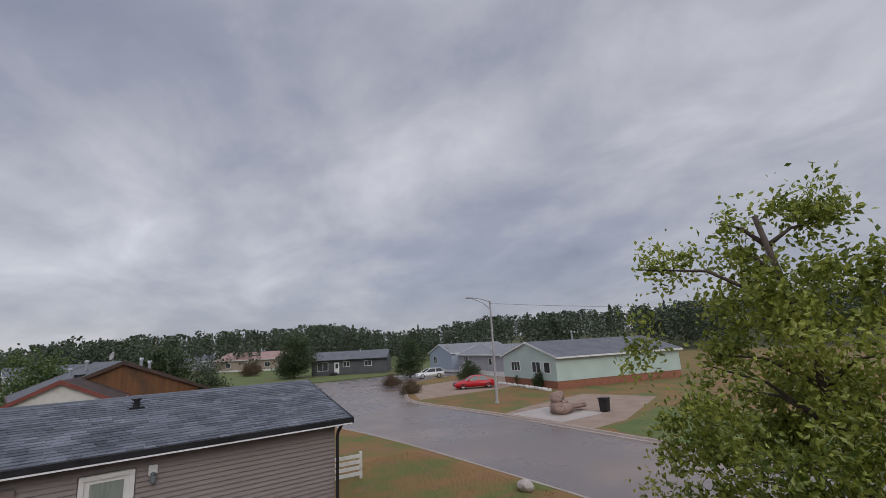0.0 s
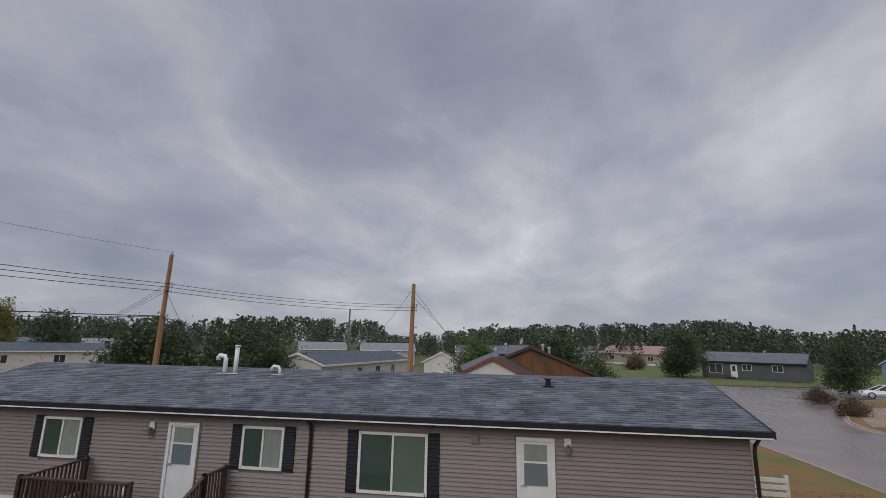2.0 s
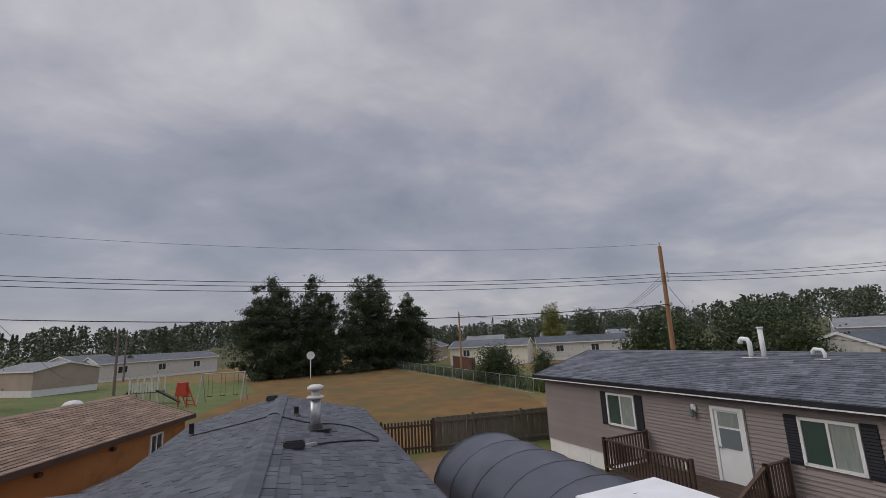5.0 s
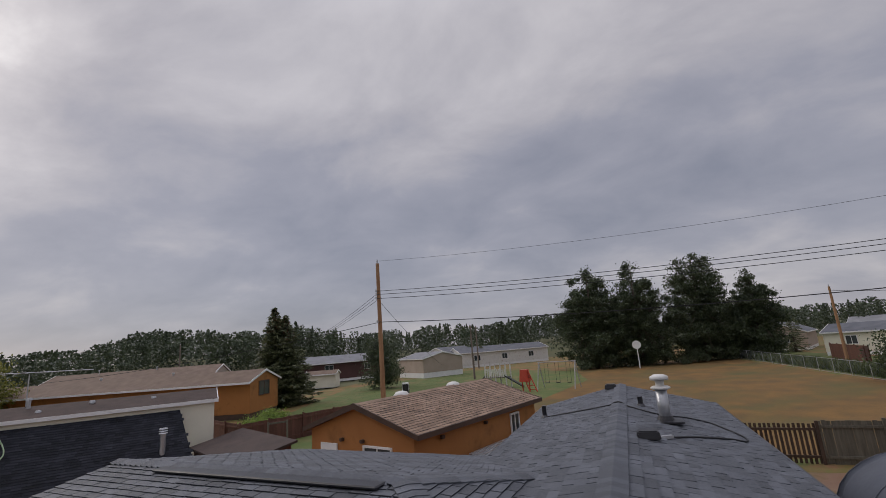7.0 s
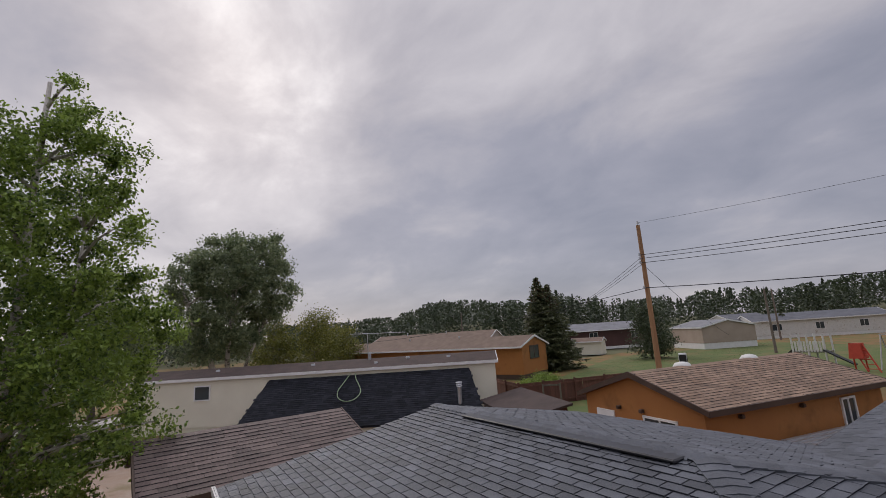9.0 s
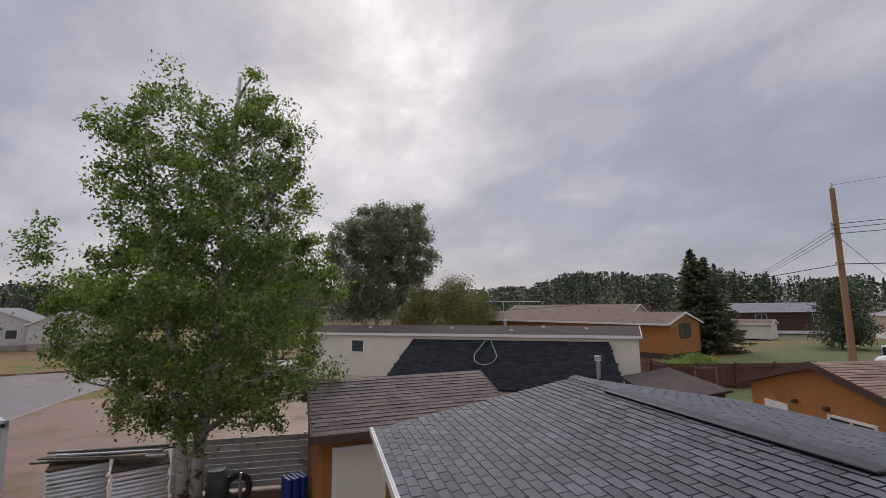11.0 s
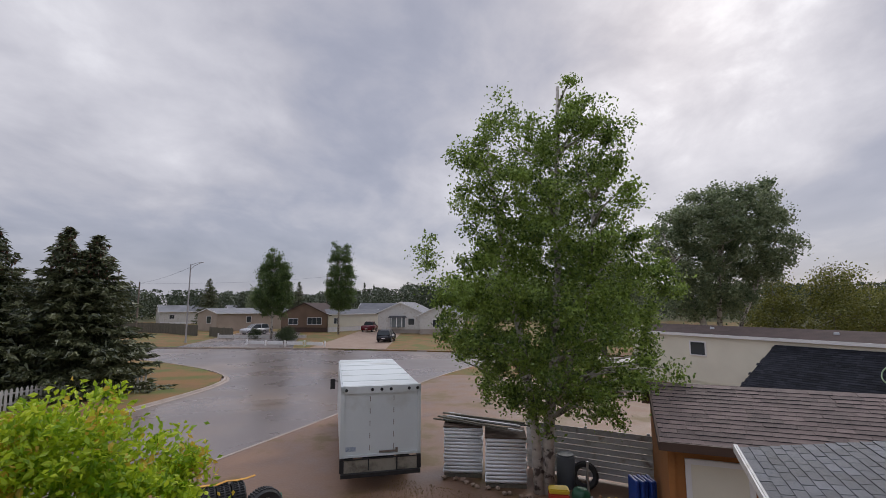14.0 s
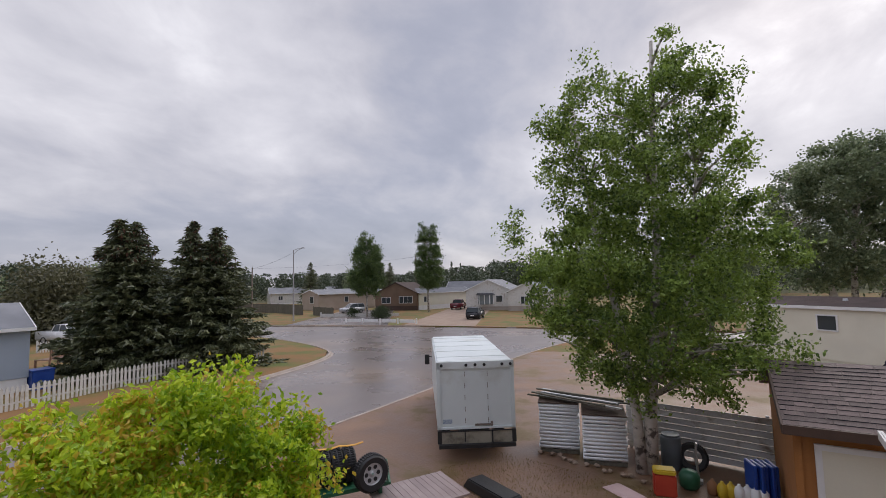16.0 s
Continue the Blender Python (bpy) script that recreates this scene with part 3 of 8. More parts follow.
sheet("yard_west", W_EDGE + [(-20, 72), (-160, 72), (-160, -44), (5, -44)], 0.0, M["lawn"], "patchy dry lawn and dirt round the homes", "lawn", -0.17)
E_EDGE = [(60, -32.5), (46, -31.8), (38.6, -30.9), (31.8, -29.1), (27.2, -27), (25.0, -24.6), (23.6, -20.5), (22.4, -13), (21.8, -6), (21.2, 4), (20.7, 15.6), (20.5, 22), (20.3, 29.5), (19.5, 36), (19.6, 41), (21.5, 46), (23.5, 51), (26.4, 57), (34, 62), (60, 70)]
sheet("yard_east", E_EDGE + [(140, 90), (140, -36)], 0.0, M["lawn"], "dry patchy lawns across the street", "lawn", -0.17)
S_EDGE = [(-40, -52), (5, -50.5), (20, -48.6), (32, -47), (50, -41.6), (70, -39.5), (130, -38)]
sheet("yard_south", S_EDGE + [(130, -160), (-40, -160)], 0.0, M["lawn"], "dry lawns beyond the side street", "lawn", -0.17)
sheet("yard_north", [(-10, 73.5), (20, 75), (40, 78), (120, 96), (120, 200), (-10, 200)], 0.0, M["green"], "green lawns beyond the bend of the street", "lawn", -0.17)


def smooth_line(pts, n=6):
    """More points along a line, bent through the given ones."""
    out = []
    v = [Vector(p) for p in pts]
    for i in range(len(v) - 1):
        a, b, c, d = v[max(i - 1, 0)], v[i], v[i + 1], v[min(i + 2, len(v) - 1)]
        for j in range(n):
            t = j / n
            out.append(tuple(0.5 * ((2 * b) + (c - a) * t + (2 * a - 5 * b + 4 * c - d) * t * t + (3 * b - a - 3 * c + d) * t ** 3)))
    return out + [tuple(v[-1])]


kerb_strip(smooth_line(W_EDGE, 3))
kerb_strip(smooth_line(E_EDGE, 3)[::-1])
kerb_strip(smooth_line(S_EDGE, 3))
sheet("field", rounded([(-22.3, -26), (-22.3, 13.5), (-36, 18.5), (-96, 13.5), (-96, -3), (-62, -9), (-40, -13)], 3), 0.006, M["field"], "wide dry yellow playing field behind the fence", "field")
sheet("grass_strip", [(-22.4, -13), (-40, -8), (-58, -5), (-74, -8), (-90, -30), (-60, -40), (-34, -30), (-22.4, -24)], 0.012, M["green"], "green grass round the playground", "lawn")
sheet("grass_strip", [(-34, 19.5), (-96, 15.0), (-100, 24), (-60, 30), (-34, 27)], 0.006, M["green"], "rough green grass along the wire fence", "lawn")
sheet("dirt_yard", rounded([(12.66, -10.5), (12.36, -21), (11.7, -33), (-20, -33), (-20.5, 9.5), (4, 12.5), (6.5, 3), (7.5, -5)], 2), 0.008, M["dirt"], "damp brown dirt yard and driveway", "dirt")
sheet("driveway", [(20.45, 19.5), (20.3, 27.5), (24, 29), (32, 31), (34, 25), (24, 20)], 0.008, M["gravel"], "brown gravel driveway of the mint house", "driveway")
sheet("apron", [(20.75, 22.2), (20.6, 27.0), (24.5, 27.6), (25.2, 22.6)], 0.014, M["concrete"], "worn concrete pad beside the kerb", "driveway")
sheet("driveway", [(20.0, 40), (24.5, 52), (42, 58), (44, 47), (30, 41)], 0.008, M["gravel"], "brown gravel driveway with parked cars", "driveway")
sheet("green_lawn", rounded([(20.95, 8), (20.8, 19), (25, 19.8), (30, 22), (32, 8)], 2), 0.010, M["green"], "greener lawn beside the gravel drive", "lawn")
sheet("green_lawn", rounded([(5.5, 14), (5.2, 20.5), (10.4, 21.5), (11.3, 14.5), (9, 12.8)], 2), 0.012, M["lawn"], "patch of dry and green lawn by the kerb", "lawn")
sheet("driveway", [(24.5, -48.1), (34, -46.8), (50, -90), (42, -92)], 0.008, M["gravel"], "reddish gravel driveway between two houses", "driveway")
sheet("driveway", [(36, -46.2), (50, -41.9), (66, -70), (56, -74)], 0.008, M["asphalt"], "wet paved driveway with a parked car", "driveway")


# ---- houses ----
def shingle_field(name, parent, p0, u, v, lu, lv, mat, tab=0.32, exposure=0.145, keep=None, label="", bond=False, dark_edge=True):
    """Courses of overlapping shingle tabs on a roof plane: p0 the eave corner, u along the eave, v up the slope."""
    p0, u, v = np.array(p0, float), np.array(u, float), np.array(v, float)
    u, v = u / np.linalg.norm(u), v / np.linalg.norm(v)
    nrm = np.cross(u, v)
    nrm = nrm if nrm[2] > 0 else -nrm
    verts, faces = [], []
    for j in range(int(lv / exposure)):
        x = -tab * (0.5 * (j % 2)) - 0.01 * rng.random() if bond else -rng.uniform(0, tab)
        while x < lu:
            w = tab if bond else tab * rng.choice((0.7, 1.0, 1.3))
            a, b = max(0.0, x), min(lu, x + w - (0.02 if bond else 0.012))
            x += w
            if b - a < 0.04:
                continue
            t, y0 = rng.uniform(0.012, 0.022), j * exposure + rng.uniform(-0.006, 0.006)
            y1 = min(lv, y0 + exposure + 0.03)
            mid = p0 + u * (a + b) / 2 + v * (y0 + exposure / 2)
            if keep and not keep(mid):
                continue
            k = len(verts)
            for q, y, h in ((a, y0, 0), (b, y0, 0), (a, y0, t), (b, y0, t), (a, y1, 0.001), (b, y1, 0.001)):
                verts.append(tuple(p0 + u * q + v * y + nrm * (h + 0.004)))
            faces += [(k, k + 1, k + 3, k + 2), (k + 2, k + 3, k + 5, k + 4), (k, k + 2, k + 4), (k + 1, k + 5, k + 3)]
    ob = raw(name, verts, faces, mat, parent, label)
    # butt faces near black: bitumen colour plus each course's painted shadow line
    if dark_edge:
        ob.data.materials.append(M["asphalt_shade_edge"])
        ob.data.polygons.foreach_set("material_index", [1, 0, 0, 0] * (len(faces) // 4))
    return tagged(ob, kind="stuff")


def window(parent, side, u, z, w, h, L, W, lights=2, shutters=False, frame_mat="white", pane="glass"):
    """A framed window set on a wall: frame, panes, and shutters where it has them."""
    m = {"f": pose(u, 0, z, 0, 0, 0), "r": pose(L, u, z, 0, 0, 90), "l": pose(0, u, z, 0, 0, -90), "b": pose(u, W, z, 0, 0, 180)}[side]
    bm = B()
    t, d = 0.07, 0.06
    for c, s in (((0, -d / 2, h / 2), (w, d, t)), ((0, -d / 2, -h / 2), (w, d, t)), ((-w / 2, -d / 2, 0), (t, d, h + t)), ((w / 2, -d / 2, 0), (t, d, h + t))):
        box(bm, c, s)
    for i in range(1, lights):
        box(bm, (-w / 2 + w * i / lights, -d / 2 + 0.005, 0), (t * 0.8, d * 0.8, h - t))
    ob = part("window", bm, M[frame_mat], parent, "white-framed window")
    ob.matrix_basis = m
    for i in range(lights):
        bm = B()
        box(bm, (-w / 2 + w * (i + 0.5) / lights, -0.012, 0), (w / lights - t * 0.8, 0.02, h - t * 0.8))
        part("pane", bm, M[pane if isinstance(pane, str) else pane[i]], ob)
    if shutters:
        for s in (-1, 1):
            bm = B()
            zig = [(0.0, -h / 2 - 0.06), (-0.035, -h / 2 - 0.06), (-0.035, -h / 2 + 0.02)]
            for k in range(14):
                z0 = -h / 2 + 0.02 + k * (h - 0.04) / 14
                zig += [(-0.045, z0 + 0.01), (-0.022, z0 + (h - 0.04) / 14 - 0.004)]
            zig += [(-0.035, h / 2 - 0.02), (-0.035, h / 2 + 0.06), (0.0, h / 2 + 0.06)]
            c0 = s * (w / 2 + 0.20)
            prism(bm, zig, c0 - 0.15, c0 + 0.15, "x")
            part("shutter", bm, M["shutter"], ob, "charcoal louvred shutter")
    return ob


def house(name, a, b, W, eave, rise, wall, roof, label, wins=(), doors=(), over=0.3, ridge="x", skirt=0.5, skirt_mat="white", fascia="white", chimneys=(), category="house", group="homes along the street", foot=0.0, shingles=None, end_over=0.15):
    """A home: a and b are the ends of the wall that faces the street, W its depth behind that."""
    a, b = Vector((*a, 0)), Vector((*b, 0))
    L = (b - a).length
    rz = math.degrees(math.atan2((b - a).y, (b - a).x))
    top = thing(name, (a.x, a.y, foot), label, category, group, rz)
    top["L"] = L
    bm = B()
    if ridge == "x":
        prism(bm, [(0, skirt), (W, skirt), (W, eave), (W / 2, eave + rise), (0, eave)], 0, L, "x")
    else:
        prism(bm, [(0, skirt), (L, skirt), (L, eave), (L / 2, eave + rise), (0, eave)], 0, W, "y")
    part("wall", bm, M[wall], top)
    bm = B()
    box(bm, (L / 2, W / 2, skirt / 2), (L - 0.08, W - 0.08, skirt))
    part("skirting", bm, M[skirt_mat], top)
    # roof slabs
    half, span = (W / 2, L) if ridge == "x" else (L / 2, W)
    k = rise / half
    t = 0.14
    bm = B()
    for s in (-1, 1):
        o = [(half, eave + rise + 0.02), (half, eave + rise + 0.02 + t), (half + s * (half + over), eave - k * over + 0.02 + t), (half + s * (half + over), eave - k * over + 0.02)]
        prism(bm, o if s > 0 else o[::-1], -end_over, span + end_over, "x" if ridge == "x" else "y")
    part("roof", bm, M[roof], top)
    for s in (-1, 1):
        e = half + s * (half + over + 0.03)
        z = eave - k * over + 0.09
        bm = B()
        if ridge == "x":
            box(bm, (L / 2, e, z), (L + 2 * end_over + 0.06, 0.05, 0.17))
        else:
            box(bm, (e, W / 2, z), (0.05, W + 2 * end_over + 0.06, 0.17))
        part("fascia", bm, M[fascia], top)
        for q in (-end_over - 0.025, span + end_over + 0.025):
            bm = B()
            o = [(half, eave + rise - 0.03), (half, eave + rise + 0.18), (e, z + 0.085), (e, z - 0.085)]
            prism(bm, o, q - 0.02, q + 0.02, "x" if ridge == "x" else "y")
            part("bargeboard", bm, M[fascia], top)
    for w in wins:
        window(top, w[0], w[1], w[2], w[3], w[4], L, W, *w[5:])
    for side, u, h in doors:
        bm = B()
        box(bm, (0, -0.03, skirt + h / 2), (0.95, 0.06, h))
        d = part("door", bm, M["white"], top, "white entrance door")
        d.matrix_basis = {"f": pose(u, 0, 0), "r": pose(L, u, 0, 0, 0, 90), "l": pose(0, u, 0, 0, 0, -90)}[side]
        bm = B()
        box(bm, (0, -0.065, skirt + h * 0.68), (0.5, 0.02, h * 0.42))
        part("pane", bm, M["glass"], d)
    for u, v, h in chimneys:
        bm = B()
        z = eave + rise - abs(v - W / 2) * k if ridge == "x" else eave + rise - abs(u - L / 2) * k
        tube(bm, (u, v, z - 0.1), (u, v, z + h), 0.09)
        tube(bm, (u, v, z + h), (u, v, z + h + 0.12), 0.14, 0.11)
        part("vent_pipe", bm, M["steel"], top, "metal roof vent pipe")
    return top


# ---- plants ----
def leaf_cloud(pts, size, seed, flat=0.0, aspect=0.6):
    """One small folded leaf at each point, turned at random."""
    r = np.random.default_rng(seed)
    n = len(pts)
    d = r.normal(size=(n, 3))
    d[:, 2] = d[:, 2] * (1 - flat) - 0.25
    d /= np.linalg.norm(d, axis=1)[:, None]
    e = np.cross(d, r.normal(size=(n, 3)))
    e /= np.linalg.norm(e, axis=1)[:, None] + 1e-9
    up = np.cross(d, e)
    s = size * r.uniform(0.65, 1.25, (n, 1))
    v = np.stack([pts - d * s * 0.5, pts + e * s * aspect * 0.5 + up * s * 0.12, pts + d * s * 0.55, pts - e * s * aspect * 0.5 + up * s * 0.12], 1).reshape(-1, 3)
    f = np.arange(4 * n).reshape(-1, 4)
    return v, f


def blob_points(blobs, clumps, per, spread, seed, hollow=0.35):
    """Points in clumps through a set of ellipsoids (centre, radii)."""
    r = np.random.default_rng(seed)
    vol = np.array([b[1][0] * b[1][1] * b[1][2] for b in blobs]) ** 0.8
    out = []
    for i in r.choice(len(blobs), clumps, p=vol / vol.sum()):
        c, rad = blobs[i]
        d = r.normal(size=3)
        d /= np.linalg.norm(d)
        q = np.array(c) + d * np.array(rad) * r.uniform(hollow, 0.95)
        out.append(q + r.normal(size=(int(per * r.uniform(0.5, 1.5)), 3)) * spread * r.uniform(0.6, 1.3) * np.array((1, 1, 0.8)))
    return np.concatenate(out), None


def tree(name, at, label, trunks, blobs, clumps, per, spread, leaf, leaf_mat, bark, seed, category="tree", group="", limbs=14, extra=()):
    """A tree: bent tapered trunks, limbs into the crown, and a crown of many small leaves. Trunks: (points, base radius)."""
    top = thing(name, at, label, category, group)
    r = np.random.default_rng(seed)
    pts, _ = blob_points(blobs, clumps, per, spread, seed)
    for pl, rad in trunks:
        bm = B()
        pipe(bm, pl, rad, 9, rad * 0.25)
        t = part("trunk", bm, M[bark], top, smooth=True)
    spine = [Vector(a).lerp(Vector(b), k / 4) for pl, _ in trunks for a, b in zip(pl[1:], pl[2:]) for k in range(5)]
    near = limbs >= 60
    bm = B()
    for i in range(limbs):
        q = Vector(pts[r.integers(len(pts))])
        lower = [s for s in spine if s.z < q.z - 0.3 * (s - q).xy.length] or [max(spine, key=lambda s: -abs(s.z - q.z))]
        s = min(lower, key=lambda s: (s - q).length)
        mid = s.lerp(q, 0.5) + Vector((0, 0, 0.12 * (q - s).length))
        pipe(bm, [s, mid, q], trunks[0][1] * 0.28, 6, trunks[0][1] * 0.07)
        if near:
            part("branch", bm, M[bark], top, smooth=True)
            bm = B()
    if near:
        bm.free()
    else:
        part("branchwork", bm, M[bark], top, smooth=True)
    v, f = leaf_cloud(pts, leaf, seed + 1)
    ob = raw("crown", v.tolist(), f.tolist(), M[leaf_mat], top)
    return top


def spruce(name, at, H, R, seed, label, low=0.3, tips=1, dens=1.0, category="tree", group=""):
    """A spruce: straight trunk, whorls of drooping boughs, needle sprays in small blades."""
    top = thing(name, at, label, category, group)
    bm = B()
    tube(bm, (0, 0, 0), (0, 0, H * 0.97), R * 0.09, 0.015, 8)
    part("trunk", bm, M["bark_dark"], top)
    r = np.random.default_rng(seed)
    P, D = [], []
    z = low
    while z < H - 0.1:
        rad = R * ((1 - (z - low) / (H - low)) ** 0.8) * r.uniform(0.8, 1.12) + 0.05
        nb = int((7 + 13 * rad / R) * dens)
        for k in range(nb):
            a = r.uniform(0, 2 * math.pi)
            ln = rad * r.uniform(0.7, 1.1)
            m = max(3, int(ln / 0.13 * dens))
            s = np.linspace(0.12, 1, m) ** 0.9
            out = np.stack([np.cos(a) * s * ln, np.sin(a) * s * ln, z - 0.28 * ln * s + 0.16 * ln * s ** 3], 1)
            for side in (-1, 0, 1):
                w = 0.22 * ln * (1 - s) * side + 0.04
                q = out + np.stack([-np.sin(a) * w, np.cos(a) * w, -0.05 * abs(side) * np.ones(m)], 1) + r.normal(size=(m, 3)) * 0.05
                P.append(q)
                D.append(np.tile((math.cos(a + side * 0.7), math.sin(a + side * 0.7), -0.25), (m, 1)))
        z += 0.2 + 0.16 * rad / R
    P, D = np.concatenate(P), np.concatenate(D)
    D = D + r.normal(size=D.shape) * 0.35
    D /= np.linalg.norm(D, axis=1)[:, None]
    E = np.cross(D, r.normal(size=D.shape))
    E /= np.linalg.norm(E, axis=1)[:, None]
    s = r.uniform(0.22, 0.46, (len(P), 1)) * (0.7 + 0.3 * H / 10)
    v = np.stack([P - D * s * 0.4 - E * s * 0.2, P - D * s * 0.4 + E * s * 0.2, P + D * s * 0.8], 1).reshape(-1, 3)
    raw("crown", v.tolist(), np.arange(len(v)).reshape(-1, 3).tolist(), M["needle"], top)
    if dens >= 1:
        # hanging cones near the top
        pick = P[(P[:, 2] > H * 0.72)]
        pick = pick[r.choice(len(pick), min(260, len(pick)), replace=False)]
        k = r.uniform(0.7, 1.3, (len(pick), 1))
        cv = np.stack([pick + np.array(o) * k for o in ((0, 0, 0.02), (0.05, 0, -0.06), (-0.025, 0.045, -0.06), (-0.025, -0.045, -0.06), (0, 0, -0.22))], 1).reshape(-1, 3)
        cf = [tuple(5 * i + j for j in f) for i in range(len(pick)) for f in ((0, 1, 2), (0, 2, 3), (0, 3, 1), (4, 2, 1), (4, 3, 2), (4, 1, 3))]
        tagged(raw("cones", cv.tolist(), cf, M["cone"], top, "reddish brown cones near the top"), kind="stuff")
    return top


def forest(name, spots, seed, label, mat="forest", leaf=1.0, per=70):
    """Far woods in one mesh: each tree a ragged crown of leaf clumps on a short stem. spots: (x, y, height, spire, ground)."""
    r = np.random.default_rng(seed)
    V, F, k = [], [], 0
    for x, y, h, spire, g in spots:
        z = r.uniform(0.08, 1, per) ** 0.75
        rad = h * (0.2 * (1.02 - z) if spire else 0.36 * np.sqrt(np.clip(1.05 - z, 0, 1)) * (0.5 + z * 0.8))
        a = r.uniform(0, 2 * math.pi, per)
        rr = rad * r.uniform(0.4, 1.1, per)
        pts = np.stack([x + np.cos(a) * rr, y + np.sin(a) * rr, g + z * h], 1)
        v, f = leaf_cloud(pts, leaf * h / 11 * (0.75 if spire else 1.0), int(r.integers(1 << 30)), aspect=0.8)
        V.append(v), F.append(f + k)
        k += len(v)
    ob = raw(name, np.concatenate(V).tolist(), np.concatenate(F).tolist(), M[mat])
    return tagged(ob, label, "woods", kind="stuff")


# ---- the neighbour's long home to the north ----
NA = Vector((-18.6, 10.5, 0)) + Vector((0.9915, 0.1305, 0)) * -0.4
nb = thing("mobile_home", (NA.x, NA.y, 0), "long taupe vinyl-sided mobile home with blue-grey shingle roof", "house", "homes along the street", 7.5)
NL, NE, NR, NW, ND = 23.25, 3.26, 4.06, 6.0, 0.33
bm = B()
prism(bm, [(0.03, 0.62), (NW, 0.62), (NW, NE), (NW / 2, NR - 0.1), (0.03, NE)], 0, NL, "x")
part("wall", bm, M["siding"], nb)
for i in range(19):
    bm = B()
    box(bm, (NL * (i + 0.5) / 19, NW / 2, 0.30), (NL / 19 - 0.012, NW - 0.06, 0.64))
    part("skirting_panel", bm, M["white"], nb, "white skirting panel")
NOPEN = [(3.73, 5.03, 1.71, 2.83), (7.84, 8.80, 0.80, 2.83), (10.11, 11.35, 1.70, 2.82), (13.48, 15.36, 1.30, 2.82), (17.66, 18.62, 0.80, 2.86)]
z, sid_top = 0.62, NE - 0.04
while z < sid_top - 0.03:
    z1 = min(z + 0.108, sid_top)
    cuts = sorted((o[0] - 0.02, o[1] + 0.02) for o in NOPEN if o[2] - 0.02 < z1 and o[3] + 0.02 > z)
    x = 0.0
    for c0, c1 in cuts + [(NL, NL)]:
        if c0 - x > 0.05:
            bm = B()
            vs = [bm.verts.new(p) for p in ((x, 0.026, z1), (c0, 0.026, z1), (c0, -0.014, z), (x, -0.014, z), (x, 0.028, z), (c0, 0.028, z))]
            bm.faces.new((vs[0], vs[3], vs[2], vs[1])), bm.faces.new((vs[3], vs[4], vs[5], vs[2]))
            part("siding_board", bm, M["siding"], nb)
        x = c1
    z = z1
sl = (NR - NE) / (NW / 2)
bm = B()
for s in (-1, 1):
    o = [(3, NR), (3, NR + 0.1), (3 + s * (3 + ND), NE - sl * ND + 0.1), (3 + s * (3 + ND), NE - sl * ND)]
    prism(bm, o, -0.3, NL + 0.35, "x")
part("roof", bm, M["shingle_slate_isl"], nb)
shingle_field("shingles", nb, (-0.3, -ND, NE - sl * ND + 0.1), (1, 0, 0), (0, 1, sl), NL + 0.65, math.hypot(3 + ND, (3 + ND) * sl), M["shingle_slate_isl"], dark_edge=False)
bm = B()
tube(bm, (-0.3, 3, NR + 0.085), (NL + 0.35, 3, NR + 0.085), 0.05, n=8)
part("ridge_cap", bm, M["shingle_slate_isl"], nb)
bm = B()
box(bm, (NL / 2, -ND - 0.04, NE - sl * ND + 0.04), (NL + 0.69, 0.08, 0.13))
part("gutter", bm, M["black"], nb, "black eave gutter")
bm = B()
box(bm, (NL / 2, -ND - 0.05, NE - sl * ND - 0.042), (NL + 0.67, 0.09, 0.032))
part("fascia", bm, M["white"], nb)
bm = B()
box(bm, (NL / 2, -ND / 2 - 0.01, NE - sl * ND - 0.068), (NL + 0.6, ND - 0.02, 0.03))
part("soffit", bm, M["black"], nb, "dark soffit")
for q in (-0.32, NL + 0.37):
    bm = B()
    prism(bm, [(3, NR - 0.05), (3, NR + 0.12), (-ND - 0.08, NE - sl * ND + 0.12), (-ND - 0.08, NE - sl * ND - 0.05)], q - 0.02, q + 0.02, "x")
    part("bargeboard", bm, M["black"], nb, "black barge board")
for x0, x1, z0, z1 in (NOPEN[0], NOPEN[2], NOPEN[3]):
    big = x1 - x0 > 1.5
    ob = window(nb, "f", (x0 + x1) / 2, (z0 + z1) / 2, x1 - x0 - 0.07, z1 - z0 - 0.07, NL, NW, 2, True, pane=("glass_green", "curtain") if not big else ("glass_green", "glass_mid2"))


def storm_door(x0, x1, z1):
    xc, w = (x0 + x1) / 2, x1 - x0
    bm = B()
    for c, s in (((xc, -0.03, z1 - 0.045), (w, 0.08, 0.09)), ((xc - w / 2 + 0.045, -0.03, (z1 + 0.73) / 2), (0.09, 0.08, z1 - 0.91)), ((xc + w / 2 - 0.045, -0.03, (z1 + 0.73) / 2), (0.09, 0.08, z1 - 0.91))):
        box(bm, c, s)
    d = part("door", bm, M["white"], nb, "white storm door with two panes")
    bm = B()
    box(bm, (xc, -0.01, (z1 + 0.73) / 2), (w - 0.18, 0.03, z1 - 0.91))
    part("door_leaf", bm, M["white"], d)
    for a, b, m in ((0.98, 1.5, "glass_mid"), (1.56, 1.95, "curtain")):
        bm = B()
        box(bm, (xc, -0.03, 0.82 + (a + b) / 2 - 0.08), (w - 0.38, 0.02, b - a))
        part("pane", bm, M[m], d)
    bm = B()
    tube(bm, (xc - w / 2 + 0.15, -0.03, 1.72), (xc - w / 2 + 0.15, -0.09, 1.72), 0.02)
    box(bm, (xc - w / 2 + 0.19, -0.09, 1.72), (0.12, 0.02, 0.025))
    part("door_handle", bm, M["steel"], d, "metal lever handle")


